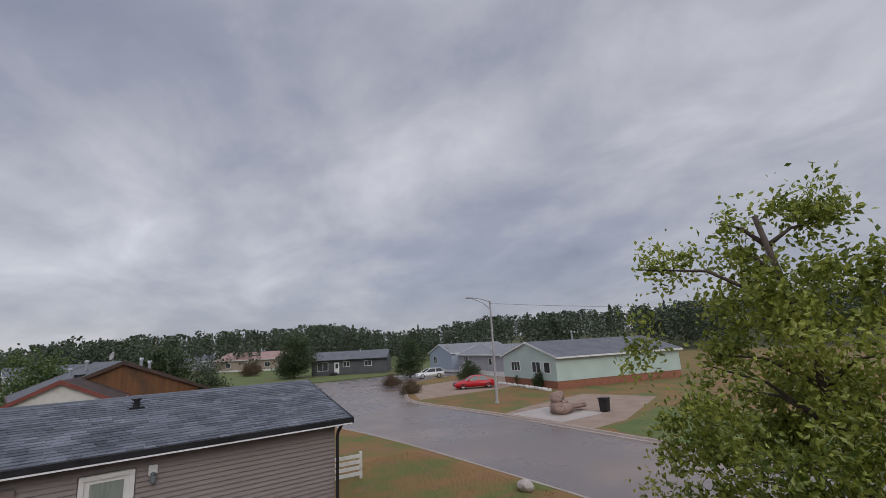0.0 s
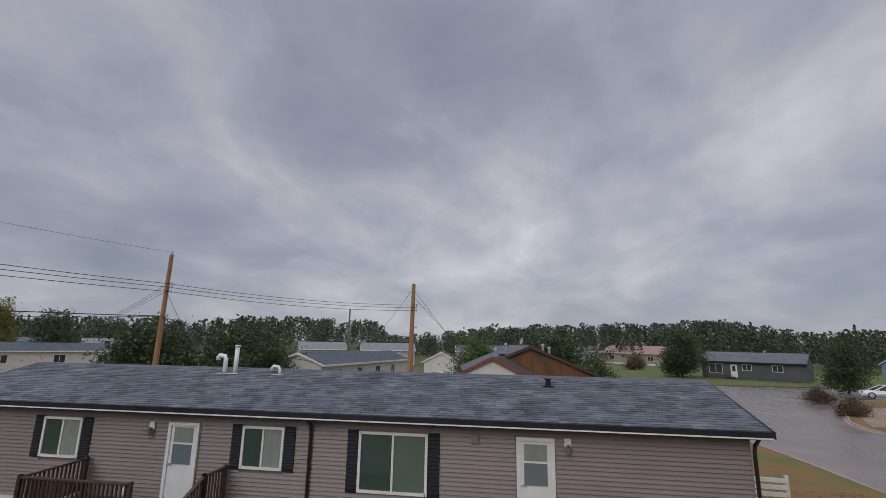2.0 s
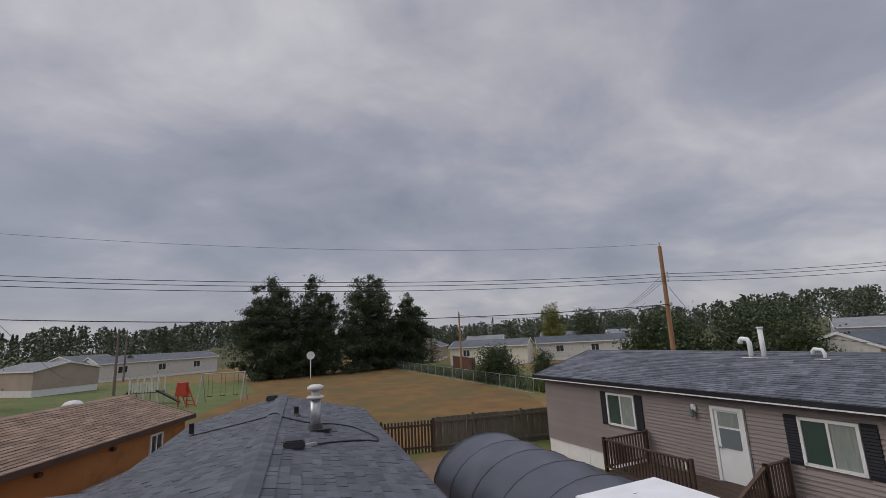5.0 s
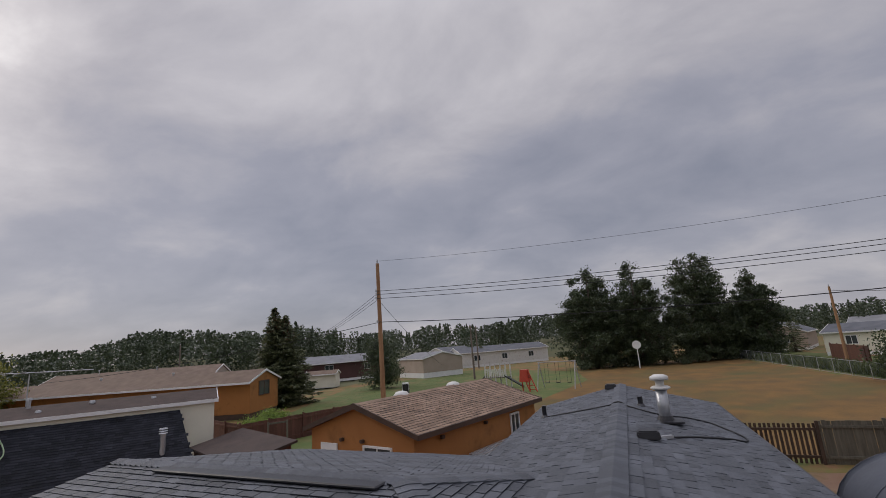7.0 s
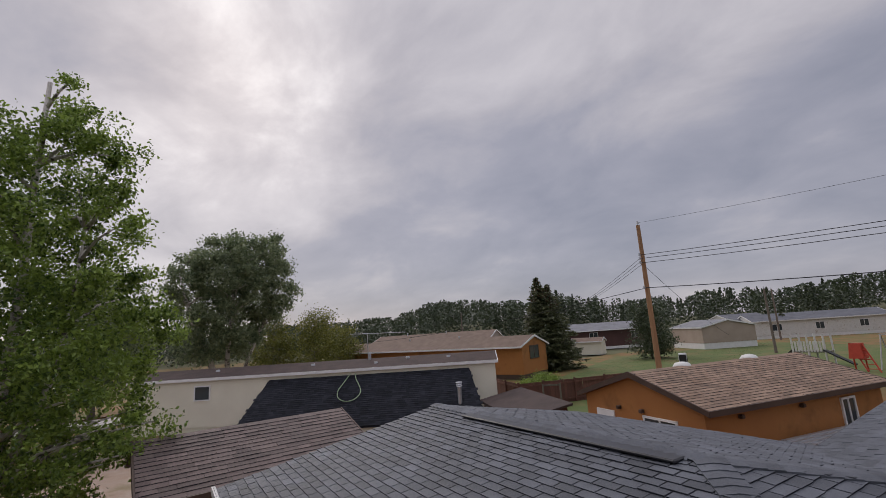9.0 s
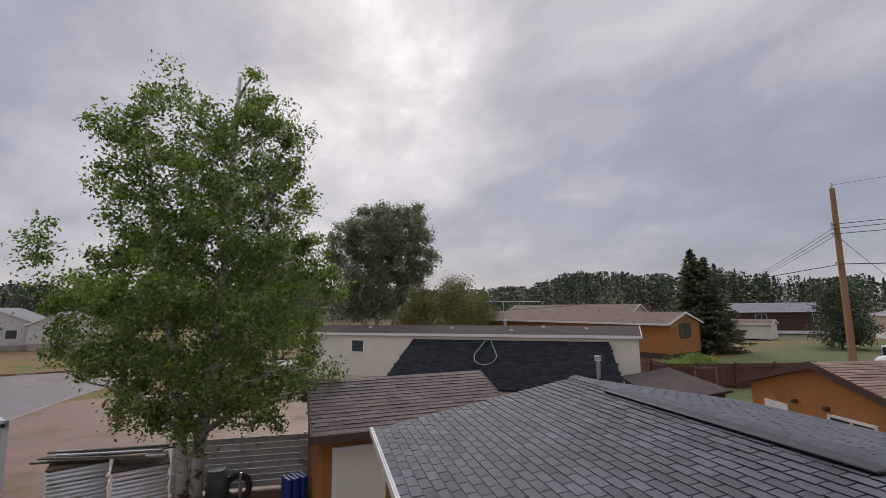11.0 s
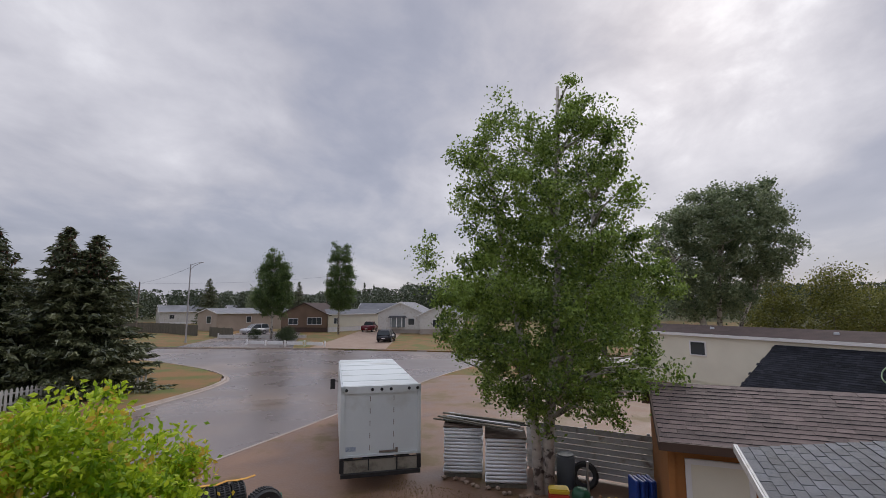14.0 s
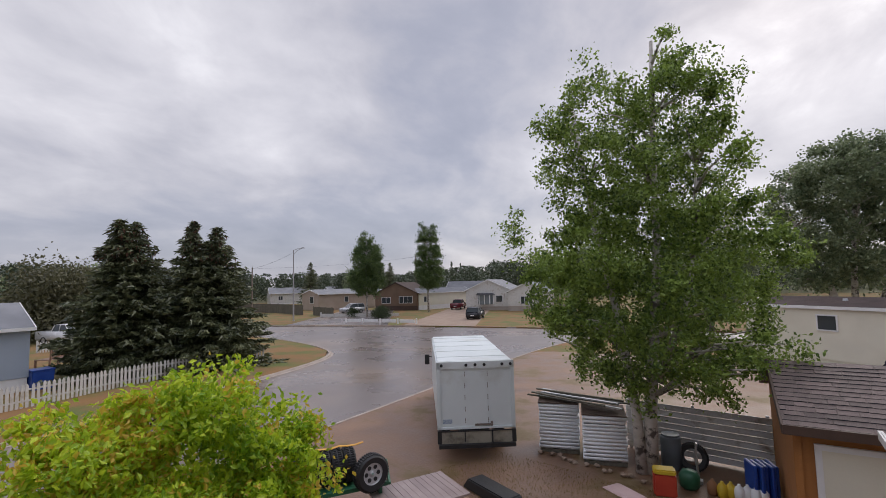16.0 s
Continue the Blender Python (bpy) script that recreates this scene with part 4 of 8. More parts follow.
storm_door(NOPEN[1][0], NOPEN[1][1], NOPEN[1][3])
storm_door(NOPEN[4][0], NOPEN[4][1], NOPEN[4][3])
# downpipes, wall lamps, vents
for x in (12.12, 23.3):
    bm = B()
    pipe(bm, [(x, -ND - 0.02, NE - 0.06), (x, -ND, NE - 0.16), (x, -0.10, NE - 0.36), (x, -0.06, NE - 0.5), (x, -0.06, 0.4), (x, -0.2, 0.25)], 0.045, 8)
    part("downpipe", bm, M["black"], nb, "black downpipe")
for x, zz in ((7.3, 2.6), (18.95, 2.66)):
    bm = B()
    box(bm, (x, -0.03, zz + 0.1), (0.17, 0.06, 0.22))
    bevelled(bm, 0.015)
    w = part("wall_lamp", bm, M["white"], nb, "white wall lantern")
    bm = B()
    lathe(bm, (x, -0.13, zz - 0.17), [(0.02, 0), (0.055, 0.04), (0.065, 0.17), (0.03, 0.2), (0.075, 0.21), (0.02, 0.25)], 10)
    part("lantern_glass", bm, M["glass_mid"], w)
for x, zz, w_ in ((6.74, 0.93, 0.2), (16.6, 2.75, 0.22)):
    bm = B()
    box(bm, (x, -0.03, zz), (w_, 0.06, w_ * 1.1))
    bevelled(bm, 0.02)
    part("wall_vent", bm, M["white" if zz < 2 else "siding"], nb, "small plastic wall vent")


def nb_at(x, y, z):
    return (Matrix.Rotation(radians(7.5), 4, "Z") @ Vector((x, y, 0)) + Vector((NA.x, NA.y, z)))


# white flue pipes on its roof
for x, h, bend in ((7.65, 0.62, True), (8.05, 0.95, False), (9.7, 0.3, True)):
    bm = B()
    y, zb = 2.6, NE + sl * 2.6 + 0.02
    r_ = 0.075 if x < 9 else 0.05
    pts = [(x, y, zb - 0.1), (x, y, zb + h)] if not bend else [(x, y, zb - 0.1), (x, y, zb + h - 0.1), (x - 0.05, y, zb + h), (x - 0.24, y, zb + h + 0.02), (x - 0.29, y, zb + h - 0.05), (x - 0.29, y, zb + h - 0.14)]
    pipe(bm, pts, r_, 10)
    if not bend:
        tube(bm, (x, y, zb + h), (x, y, zb + h + 0.06), r_ * 1.3)
    box(bm, (x, y, zb + 0.03), (0.4, 0.4, 0.05))
    part("flue_pipe", bm, M["white"], nb, "white plastic flue pipe", True)
bm = B()
tube(bm, (18.7, 2.2, NE + sl * 2.2), (18.7, 2.2, NE + sl * 2.2 + 0.28), 0.09, 0.075)
tube(bm, (18.7, 2.2, NE + sl * 2.2 + 0.28), (18.7, 2.2, NE + sl * 2.2 + 0.33), 0.11)
box(bm, (18.7, 2.2, NE + sl * 2.2 + 0.1), (0.34, 0.34, 0.04))
part("roof_vent", bm, M["black"], nb, "small black roof vent")

# its wooden porch
porch = thing("wooden_deck", (NA.x, NA.y, 0), "brown stained wooden porch with slatted railings", "deck", rz=7.5)
for i in range(13):
    bm = B()
    box(bm, (7.6, -0.16 - i * 0.145, 0.78), (4.4, 0.135, 0.035))
    part("deck_board", bm, M["wood_brown"], porch)
for x in (5.5, 7.6, 9.7):
    for y in (-0.15, -1.85):
        bm = B()
        box(bm, (x, y, 0.385), (0.1, 0.1, 0.76))
        part("post", bm, M["wood_brown"], porch)


def railing(a, b, z0, z1, h=0.92, parent=porch, mat="wood_brown", step=0.115):
    a, b = Vector((*a, z0)), Vector((*b, z1))
    n = max(2, int((b - a).length / step))
    rz = math.degrees(math.atan2((b - a).y, (b - a).x))
    for off, w in ((h, 0.09), (0.12, 0.06)):
        bm = B()
        vs = []
        d = (b - a).normalized()
        sd = Vector((-d.y, d.x, 0)).normalized() * w / 2
        for p in (a, b):
            for k, t in ((-1, 0), (1, 0), (1, 0.04), (-1, 0.04)):
                vs.append(bm.verts.new(p + sd * k + Vector((0, 0, off + t))))
        for f in ((0, 1, 2, 3), (7, 6, 5, 4), (0, 4, 5, 1), (1, 5, 6, 2), (2, 6, 7, 3), (3, 7, 4, 0)):
            bm.faces.new([vs[i] for i in f])
        part("rail", bm, M[mat], parent)
    for i in range(n + 1):
        p = a.lerp(b, i / n)
        big = i in (0, n)
        bm = B()
        box(bm, (p.x, p.y, p.z + (0.5 if big else 0.52)), (0.09 if big else 0.038, 0.09 if big else 0.038, 1.0 if big else 0.8), rz)
        part("post" if big else "baluster", bm, M[mat], parent)


railing((5.45, -0.12), (5.45, -1.95), 0.8, 0.8)
railing((5.45, -1.95), (8.5, -1.95), 0.8, 0.8)
railing((9.75, -0.12), (9.75, -1.0), 0.8, 0.8)
railing((9.75, -1.0), (9.75, -2.6), 0.8, 0.05)
for i in range(4):
    bm = B()
    box(bm, (9.1, -2.05 - i * 0.25, 0.6 - i * 0.18), (1.2, 0.26, 0.04))
    part("step", bm, M["wood_brown"], porch)

# white board fence and brown pickets at its street end
fn = thing("fence", (5.0, 19.0, 0), "short white horizontal board fence", "fence", rz=2)
for i in range(4):
    bm = B()
    box(bm, (0.9, 0, 0.22 + i * 0.22), (1.8, 0.03, 0.14))
    part("board", bm, M["offwhite"], fn)
for x in (0.05, 1.78):
    bm = B()
    box(bm, (x, 0.06, 0.5), (0.1, 0.1, 1.05))
    part("post", bm, M["offwhite"], fn)
fn = thing("fence", (4.7, 22.0, 0), "brown wooden picket fence behind the house", "fence", rz=7.5)
for i in range(8):
    bm = B()
    box(bm, (0.06 + i * 0.13, 0, 0.75), (0.10, 0.025, 1.5))
    part("picket", bm, M["wood_brown"], fn)
bm = B()
box(bm, (0.5, 0.03, 1.1), (1.05, 0.04, 0.09))
part("rail", bm, M["wood_brown"], fn)

# ---- own home under the camera ----
RY, RZ, RS = -0.48, 3.65, 0.24
N_E, S_E, W_E, E_E = 1.93, -2.88, -15.4, 1.2
own = thing("mobile_home", (0, 0, 0), "home with wet blue-grey shingle roof and side wing", "house", "homes along the street")
bm = B()
prism(bm, [(S_E + 0.3, 0.02), (N_E - 0.3, 0.02), (N_E - 0.3, RZ - RS * (N_E - 0.3 - RY) - 0.1), (RY, RZ - 0.1), (S_E + 0.3, RZ - RS * (RY - S_E - 0.3) - 0.1)], W_E + 0.2, E_E - 0.2, "x")
part("wall", bm, M["beige"], own)
bm = B()
for e in (N_E, S_E):
    ze = RZ - RS * abs(e - RY)
    prism(bm, [(RY, RZ - 0.1), (RY, RZ), (e, ze), (e, ze - 0.1)], W_E, E_E, "x")
part("roof", bm, M["shingle_blue_isl"], own)
for e, s in ((N_E, 1), (S_E, -1)):
    ze = RZ - RS * abs(e - RY)
    ln = math.hypot(e - RY, RZ - ze)
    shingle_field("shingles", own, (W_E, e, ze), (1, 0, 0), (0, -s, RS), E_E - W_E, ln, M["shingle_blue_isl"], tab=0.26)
    bm = B()
    box(bm, ((W_E + E_E) / 2, e + s * 0.02, ze - 0.06), (E_E - W_E + 0.04, 0.04, 0.14))
    part("fascia", bm, M["black"], own)
cap = B()
pts = [(-0.16, -0.16 * RS - 0.002), (0, 0.0), (0.16, -0.16 * RS - 0.002)]
vs = [[cap.verts.new((x, y, z + h)) for y, z in pts] for x, h in ((0, 0.05), (0.19, 0.014))]
vb = [cap.verts.new((0, y, z + 0.005)) for y, z in pts]
for i in range(2):
    cap.faces.new((vs[0][i], vs[0][i + 1], vs[1][i + 1], vs[1][i]))
    cap.faces.new((vb[i], vb[i + 1], vs[0][i + 1], vs[0][i]))
cap_me = mesh_of(cap, "ridge_shingle", M["shingle_blue"])
cap_me.materials.append(M["asphalt_shade_edge"])
# cap butts get the same bitumen black with the shadow line painted in
for i in (1, 3):
    cap_me.polygons[i].material_index = 1
for i in range(int((E_E - W_E) / 0.15)):
    ob = new("ridge_shingle", cap_me)
    ob.parent = own
    ob.matrix_basis = pose(W_E + i * 0.15, RY, RZ + 0.004)
# side wing: ridge runs south, turned a little
AX, AZ, AS = -6.2, 3.62, 0.175
A_E, A_S, A_N = -1.82, -9.25, -3.25
AW = 2 * AX - A_E
TURN = Matrix.Translation((-1.9, -9.2, 0)) @ Matrix.Rotation(radians(-5), 4, "Z") @ Matrix.Translation((1.9, 9.2, 0))
aze = AZ - AS * (A_E - AX)


def wing(ob):
    ob.matrix_basis = TURN
    return ob


bm = B()
prism(bm, [(AW + 0.3, 0.02), (A_E - 0.3, 0.02), (A_E - 0.3, aze - 0.05), (AX, AZ - 0.12), (AW + 0.3, aze - 0.05)], A_S + 0.2, S_E, "y")
wing(part("wall", bm, M["beige"], own))
bm = B()
P4 = [bm.verts.new(p) for p in ((AX, A_S, AZ), (AX, A_N, AZ), (A_E, A_S, aze), (A_E, A_N + (A_E - AX), aze), (AW, A_S, aze), (AW, A_N + (A_E - AX), aze))]
for f in ((0, 2, 3, 1), (0, 1, 5, 4), (1, 3, 5)):
    bm.faces.new([P4[i] for i in f])
ex = bmesh.ops.extrude_face_region(bm, geom=bm.faces[:])
for v in ex["geom"]:
    if isinstance(v, bmesh.types.BMVert):
        v.co.z -= 0.1
# deck coloured near black so the gaps between tabs carry painted shade
wing(part("roof", bm, M["asphalt_shade_edge"], own))
lnA = math.hypot(A_E - AX, AZ - aze)


def east_keep(p):
    return p[1] < A_N + (p[0] - AX)


NEAR = (-5.2, -2.6, -8.6, -3.2)


def near_zone(p):
    return NEAR[0] < p[0] < NEAR[1] and NEAR[2] < p[1] < NEAR[3]


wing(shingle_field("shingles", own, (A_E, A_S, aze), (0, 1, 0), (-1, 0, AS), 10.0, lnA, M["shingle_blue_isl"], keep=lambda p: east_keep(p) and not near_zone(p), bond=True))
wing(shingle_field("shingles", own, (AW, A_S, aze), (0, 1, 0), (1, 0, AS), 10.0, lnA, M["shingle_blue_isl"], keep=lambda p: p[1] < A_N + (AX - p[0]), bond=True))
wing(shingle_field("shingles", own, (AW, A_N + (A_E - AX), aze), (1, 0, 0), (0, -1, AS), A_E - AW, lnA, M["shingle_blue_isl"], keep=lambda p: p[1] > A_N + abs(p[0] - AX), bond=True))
# the nearest courses, tab by tab
tabs = []
for w in (0.319, 0.32, 0.321):
    bm = B()
    vs = [bm.verts.new(p) for p in ((0, 0, 0), (0, w - 0.02, 0), (0, 0, 0.016), (0, w - 0.02, 0.016), (-0.175, 0, 0.002), (-0.175, w - 0.02, 0.002))]
    for f in ((0, 1, 3, 2), (2, 3, 5, 4), (0, 2, 4), (1, 5, 3)):
        bm.faces.new([vs[i] for i in f])
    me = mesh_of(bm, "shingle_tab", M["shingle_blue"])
    # near-black butt face: bitumen edge and the course shadow line in one colour
    me.materials.append(M["asphalt_shade_edge"])
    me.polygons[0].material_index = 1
    tabs.append((w, me))
slope = Matrix.Rotation(math.atan(AS), 4, "Y")
for j in range(int(lnA / 0.145)):
    x = A_E - j * 0.145 * math.cos(math.atan(AS))
    y = A_S - 0.16 * (j % 2)
    while y < NEAR[3]:
        w, me = tabs[int(rng.integers(3))]
        mid = (x - 0.0714, y + 0.15)
        if near_zone(mid) and east_keep(mid):
            ob = new("shingle_tab", me)
            ob.parent = own
            ob.matrix_basis = TURN @ Matrix.Translation((x, y, AZ - AS * (x - AX) + 0.004)) @ slope
        y += w
bm = B()
box(bm, (A_E + 0.03, (A_S + A_N) / 2 + 1.0, aze - 0.03), (0.06, 8.2, 0.12))
wing(part("gutter", bm, M["offwhite"], own, "worn white eave gutter"))
bm = B()
tube(bm, (A_E + 0.02, A_S, aze + 0.03), (A_E + 0.02, A_S + 8, aze + 0.03), 0.02, n=6)
wing(part("drip_edge", bm, M["offwhite"], own))
bm = B()
box(bm, (AX + 0.16, -5.6, AZ - 0.005), (0.34, 4.3, 0.045))
bevelled(bm, 0.015, 1)
wing(part("ridge_vent", bm, M["black"], own, "black ridge vent strip"))
for i in range(int((A_N - A_S) / 0.15)):
    ob = new("ridge_shingle", cap_me)
    ob.parent = own
    ob.matrix_basis = TURN @ Matrix.Translation((AX, A_S + i * 0.15, AZ + 0.006)) @ Matrix.Rotation(radians(90), 4, "Z")


bm = B()
hs = AS * 0.62
pts = [(-0.17, -0.17 * hs), (0, 0.0), (0.17, -0.17 * hs)]
vs = [[bm.verts.new((x, y, z + h)) for y, z in pts] for x, h in ((0, 0.036), (0.2, 0.024))]
vb = [bm.verts.new((0, y, z + 0.0)) for y, z in pts]
vt = [bm.verts.new((0.2, y, z + 0.0)) for y, z in pts]
for i in range(2):
    bm.faces.new((vs[0][i], vs[0][i + 1], vs[1][i + 1], vs[1][i]))
    bm.faces.new((vb[i], vb[i + 1], vs[0][i + 1], vs[0][i]))
for k in (0, 2):
    bm.faces.new((vb[k], vs[0][k], vs[1][k], vt[k]))
hip_me = mesh_of(bm, "ridge_shingle", M["shingle_blue"])


def hip_caps(end):
    a, b = Vector((AX, A_N, AZ)), Vector(end)
    d = b - a
    ex = -d.normalized()
    ey = Vector((0, 0, 1)).cross(ex).normalized()
    ez = ex.cross(ey)
    q = Matrix((ex, ey, ez)).transposed().to_4x4()
    for i in range(int(d.length / 0.17)):
        ob = new("ridge_shingle", hip_me)
        ob.parent = own
        ob.matrix_basis = TURN @ Matrix.Translation(a + d * (i * 0.17 + 0.17) / d.length) @ q


hip_caps((A_E, A_N + (A_E - AX), aze + 0.006))
hip_caps((AW, A_N + (A_E - AX), aze + 0.006))


def main_z(y):
    return RZ - RS * abs(y - RY)


# roof fittings
bm = B()
y0 = 0.36
tube(bm, (-10.4, y0, main_z(y0) - 0.05), (-10.4, y0, main_z(y0) + 0.63), 0.105, n=16)
st = part("chimney_stack", bm, M["steel"], own, "shiny metal flue with rain cap", True)
bm = B()
lathe(bm, (-10.4, y0, main_z(y0) + 0.61), [(0.15, 0), (0.19, 0.03), (0.15, 0.06), (0.08, 0.07), (0.08, 0.17), (0.17, 0.18), (0.17, 0.24), (0.1, 0.28)], 16)
part("rain_cap", bm, M["offwhite"], st, "pale rain cap", True)
bm = B()
box(bm, (-10.35, y0 + 0.05, main_z(y0) + 0.03), (0.5, 0.5, 0.03))
lathe(bm, (-10.4, y0, main_z(y0) + 0.02), [(0.17, 0), (0.13, 0.1)], 16)
part("flashing", bm, M["black"], own, "black flue flashing")
for x, y, sx, sy, sz in ((-8.45, -0.02, 0.3, 0.36, 0.13), (-15.0, -0.75, 0.3, 0.34, 0.14)):
    bm = B()
    box(bm, (x, y, main_z(y) + sz / 2 + 0.01), (sx, sy, sz), taper=0.85)
    bevelled(bm, 0.02)
    part("roof_vent", bm, M["black"], own, "black box roof vent")
for x, y, h in ((-12.6, -2.35, 0.3), (-11.8, -0.03, 0.22)):
    bm = B()
    tube(bm, (x, y, main_z(y) - 0.03), (x, y, main_z(y) + h), 0.055, n=12)
    tube(bm, (x, y, main_z(y)), (x, y, main_z(y) + 0.07), 0.12, 0.06, n=12)
    part("vent_pipe", bm, M["black"], own, "short black vent pipe")
# cable over the ridge
bm = B()
line = [(-8.65, 0.12), (-8.8, 0.3), (-9.3, 0.7), (-9.85, 1.3), (-9.95, 1.55), (-10.4, 1.6), (-11.0, 1.35), (-11.25, 1.2), (-11.3, 0.8), (-11.0, 0.3), (-11.2, -0.2), (-11.45, -0.48), (-11.6, -0.9), (-12.1, -1.7), (-12.5, -2.3)]
pipe(bm, [(x, y, main_z(y) + 0.03 + (0.03 if abs(y - RY) < 0.12 else 0)) for x, y in smooth_line(line, 4)], 0.016, 6)
solo("cable", bm, M["wire"], (0, 0, 0), "black cable lying across the shingle roof", "cable", smooth=True)
bm = B()
box(bm, (-8.72, 0.24, main_z(0.24) + 0.035), (0.07, 0.22, 0.05), 30)
solo("cable_connector", bm, M["steel"], (0, 0, 0), "pale taped cable connector on the roof", "connector")


# ---- homes to the south and west ----
cream = house("mobile_home", (-1.6, -36.5), (-19.5, -21.4), 4.6, 3.2, 0.45, "cream", "roof_brown", "long cream mobile home with low brown roof", [("f", 4.8, 2.42, 1.0, 0.85, 1)], over=0.1, skirt=0.35, skirt_mat="cream", chimneys=((15.2, 1.9, 0.55), (17.8, 1.6, 0.2), (20.5, 1.5, 0.12), (11.5, 1.4, 0.15), (5, 1.4, 0.15), (15.8, 1.0, 0.12)))
CA = math.degrees(math.atan2(15.1, -17.9))
CM = pose(-1.6, -36.5, 0, 0, 0, CA)
lean = thing("lean_to", (-1.6, -36.5, 0), "lean-to with dark charcoal shingle roof", "lean-to", rz=CA)
bm = B()
o = [(9.2, -0.06, 2.98), (21.8, -0.06, 2.98), (22.6, -2.9, 0.45), (8.3, -2.9, 0.45)]
v1, v2 = [bm.verts.new(p) for p in o], [bm.verts.new((x, y, z - 0.1)) for x, y, z in o]
bm.faces.new(v1), bm.faces.new(v2[::-1])
for i in range(4):
    bm.faces.new((v1[i], v2[i], v2[(i + 1) % 4], v1[(i + 1) % 4]))
part("roof", bm, M["shingle_dark_isl"], lean)


def lean_keep(p):
    k = (p[1] + 2.9) / 2.84
    return 8.3 + 0.9 * k + 0.05 < p[0] < 22.6 - 0.8 * k - 0.05


shingle_field("shingles", lean, (8.3, -2.9, 0.45), (1, 0, 0), (0, 2.84, 2.53), 14.3, 3.78, M["shingle_dark_isl"], keep=lean_keep)
bm = B()
prism(bm, [(-0.1, 0.0), (-2.75, 0.0), (-2.75, 0.4), (-0.1, 2.75)], 9.0, 21.9, "x")
part("wall", bm, M["cream"], lean)
bm = B()
tube(bm, (21.2, -2.0, 1.1), (21.2, -2.0, 2.2), 0.12, n=14)
for k in range(3):
    tube(bm, (21.2, -2.0, 2.14 + k * 0.1), (21.2, -2.0, 2.18 + k * 0.1), 0.2, 0.17, n=14)
part("chimney_stack", bm, M["steel"], lean, "metal flue with stacked rain cap")
# green hose hung in a loop on that roof
bm = B()
loop = [(-0.15, 0.0), (-0.45, -0.75), (-0.62, -1.25), (-0.5, -1.7), (-0.1, -1.95), (0.35, -1.85), (0.6, -1.45), (0.5, -1.0), (0.2, -0.4), (0.1, 0.0)]
pipe(bm, [tuple(CM @ Vector((14.6 + x * 1.15, -0.12 + y * 1.1 * 0.746, 3.02 + y * 1.1 * 0.666 + 0.05))) for x, y in smooth_line(loop, 4)], 0.028, 7)
solo("garden_hose", bm, M["hose"], (0, 0, 0), "pale green garden hose hung in a loop", "hose", smooth=True)
# television aerial on a mast
an = thing("aerial", tuple(CM @ Vector((15.0, 2.3, 3.5))), "long thin television aerial on a mast", "aerial", rz=-35)
bm = B()
tube(bm, (0, 0, 0), (0, 0, 1.9), 0.025)
part("mast", bm, M["steel"], an)
bm = B()
tube(bm, (-2.6, 0, 1.9), (1.2, 0, 2.0), 0.02)
part("boom", bm, M["steel"], an)
for k in range(9):
    bm = B()
    x = -2.4 + k * 0.42
    tube(bm, (x, -0.3, 1.93), (x, 0.3, 1.93), 0.01, n=6)
    part("rod", bm, M["steel"], an)



def shed(a, b, W, eave, rise, roof, label, over=0.3, ridge="x"):
    """An orange shed whose roof carries separate shingle courses on both slopes."""
    top = house("shed", a, b, W, eave, rise, "orange", roof, label, category="shed", over=over, ridge=ridge, skirt=0.04, skirt_mat="orange", fascia="brown_trim", group="sheds")
    L = (Vector(b) - Vector(a)).length
    if ridge == "x":
        half, k, z0 = W / 2, rise / (W / 2), eave - rise / (W / 2) * over + 0.16
        ln = math.hypot(half + over, (half + over) * k)
        shingle_field("shingles", top, (-0.15, -over, z0), (1, 0, 0), (0, 1, k), L + 0.3, ln, M[roof], tab=0.45, exposure=0.16)
        shingle_field("shingles", top, (-0.15, W + over, z0), (1, 0, 0), (0, -1, k), L + 0.3, ln, M[roof], tab=0.45, exposure=0.16)
    else:
        half, k, z0 = L / 2, rise / (L / 2), eave - rise / (L / 2) * over + 0.16
        ln = math.hypot(half + over, (half + over) * k)
        shingle_field("shingles", top, (L + over, -0.15, z0), (0, 1, 0), (-1, 0, k), W + 0.3, ln, M[roof], tab=0.4, exposure=0.16)
        shingle_field("shingles", top, (-over, -0.15, z0), (0, 1, 0), (1, 0, k), W + 0.3, ln, M[roof], tab=0.4, exposure=0.16)
    return top


# small shed by the birch: seen from its north side, so its street wall runs west to east behind
s1 = shed((-5.6, -15.1), (-0.95, -15.1), 4.0, 2.38, 0.72, "shingle_brown_isl", "orange shed with brown shingle roof and pale door")
bm = B()
box(bm, (3.75, 4.03, 1.0), (1.0, 0.06, 2.0))
d = part("door", bm, M["cream"], s1, "pale cream shed door")
for c, s in (((3.75, 4.05, 2.04), (1.2, 0.06, 0.1)), ((3.2, 4.05, 1.0), (0.1, 0.06, 2.0)), ((4.3, 4.05, 1.0), (0.1, 0.06, 2.0))):
    bm = B()
    box(bm, c, s)
    part("door_trim", bm, M["white"], d)
bm = B()
box(bm, (4.6, 4.03, 1.15), (0.12, 0.05, 2.3))
part("corner_trim", bm, M["orange"], s1)

s2 = shed((-15.9, -12.2), (-14.4, -7.0), 8.6, 2.4, 0.85, "shingle_tan_isl", "orange garage with tan shingle roof", ridge="y")
SL = (Vector((-14.4, -7.0)) - Vector((-15.9, -12.2))).length
window(s2, "r", 6.6, 1.55, 0.7, 1.1, SL, 8.6, 2, False, "white", "glass")
window(s2, "f", 3.7, 1.55, 1.35, 0.8, SL, 8.6, 2, False, "white", "glass")
bm = B()
box(bm, (1.1, -0.03, 1.0), (0.95, 0.05, 1.9))
part("door", bm, M["white"], s2, "white panel door")
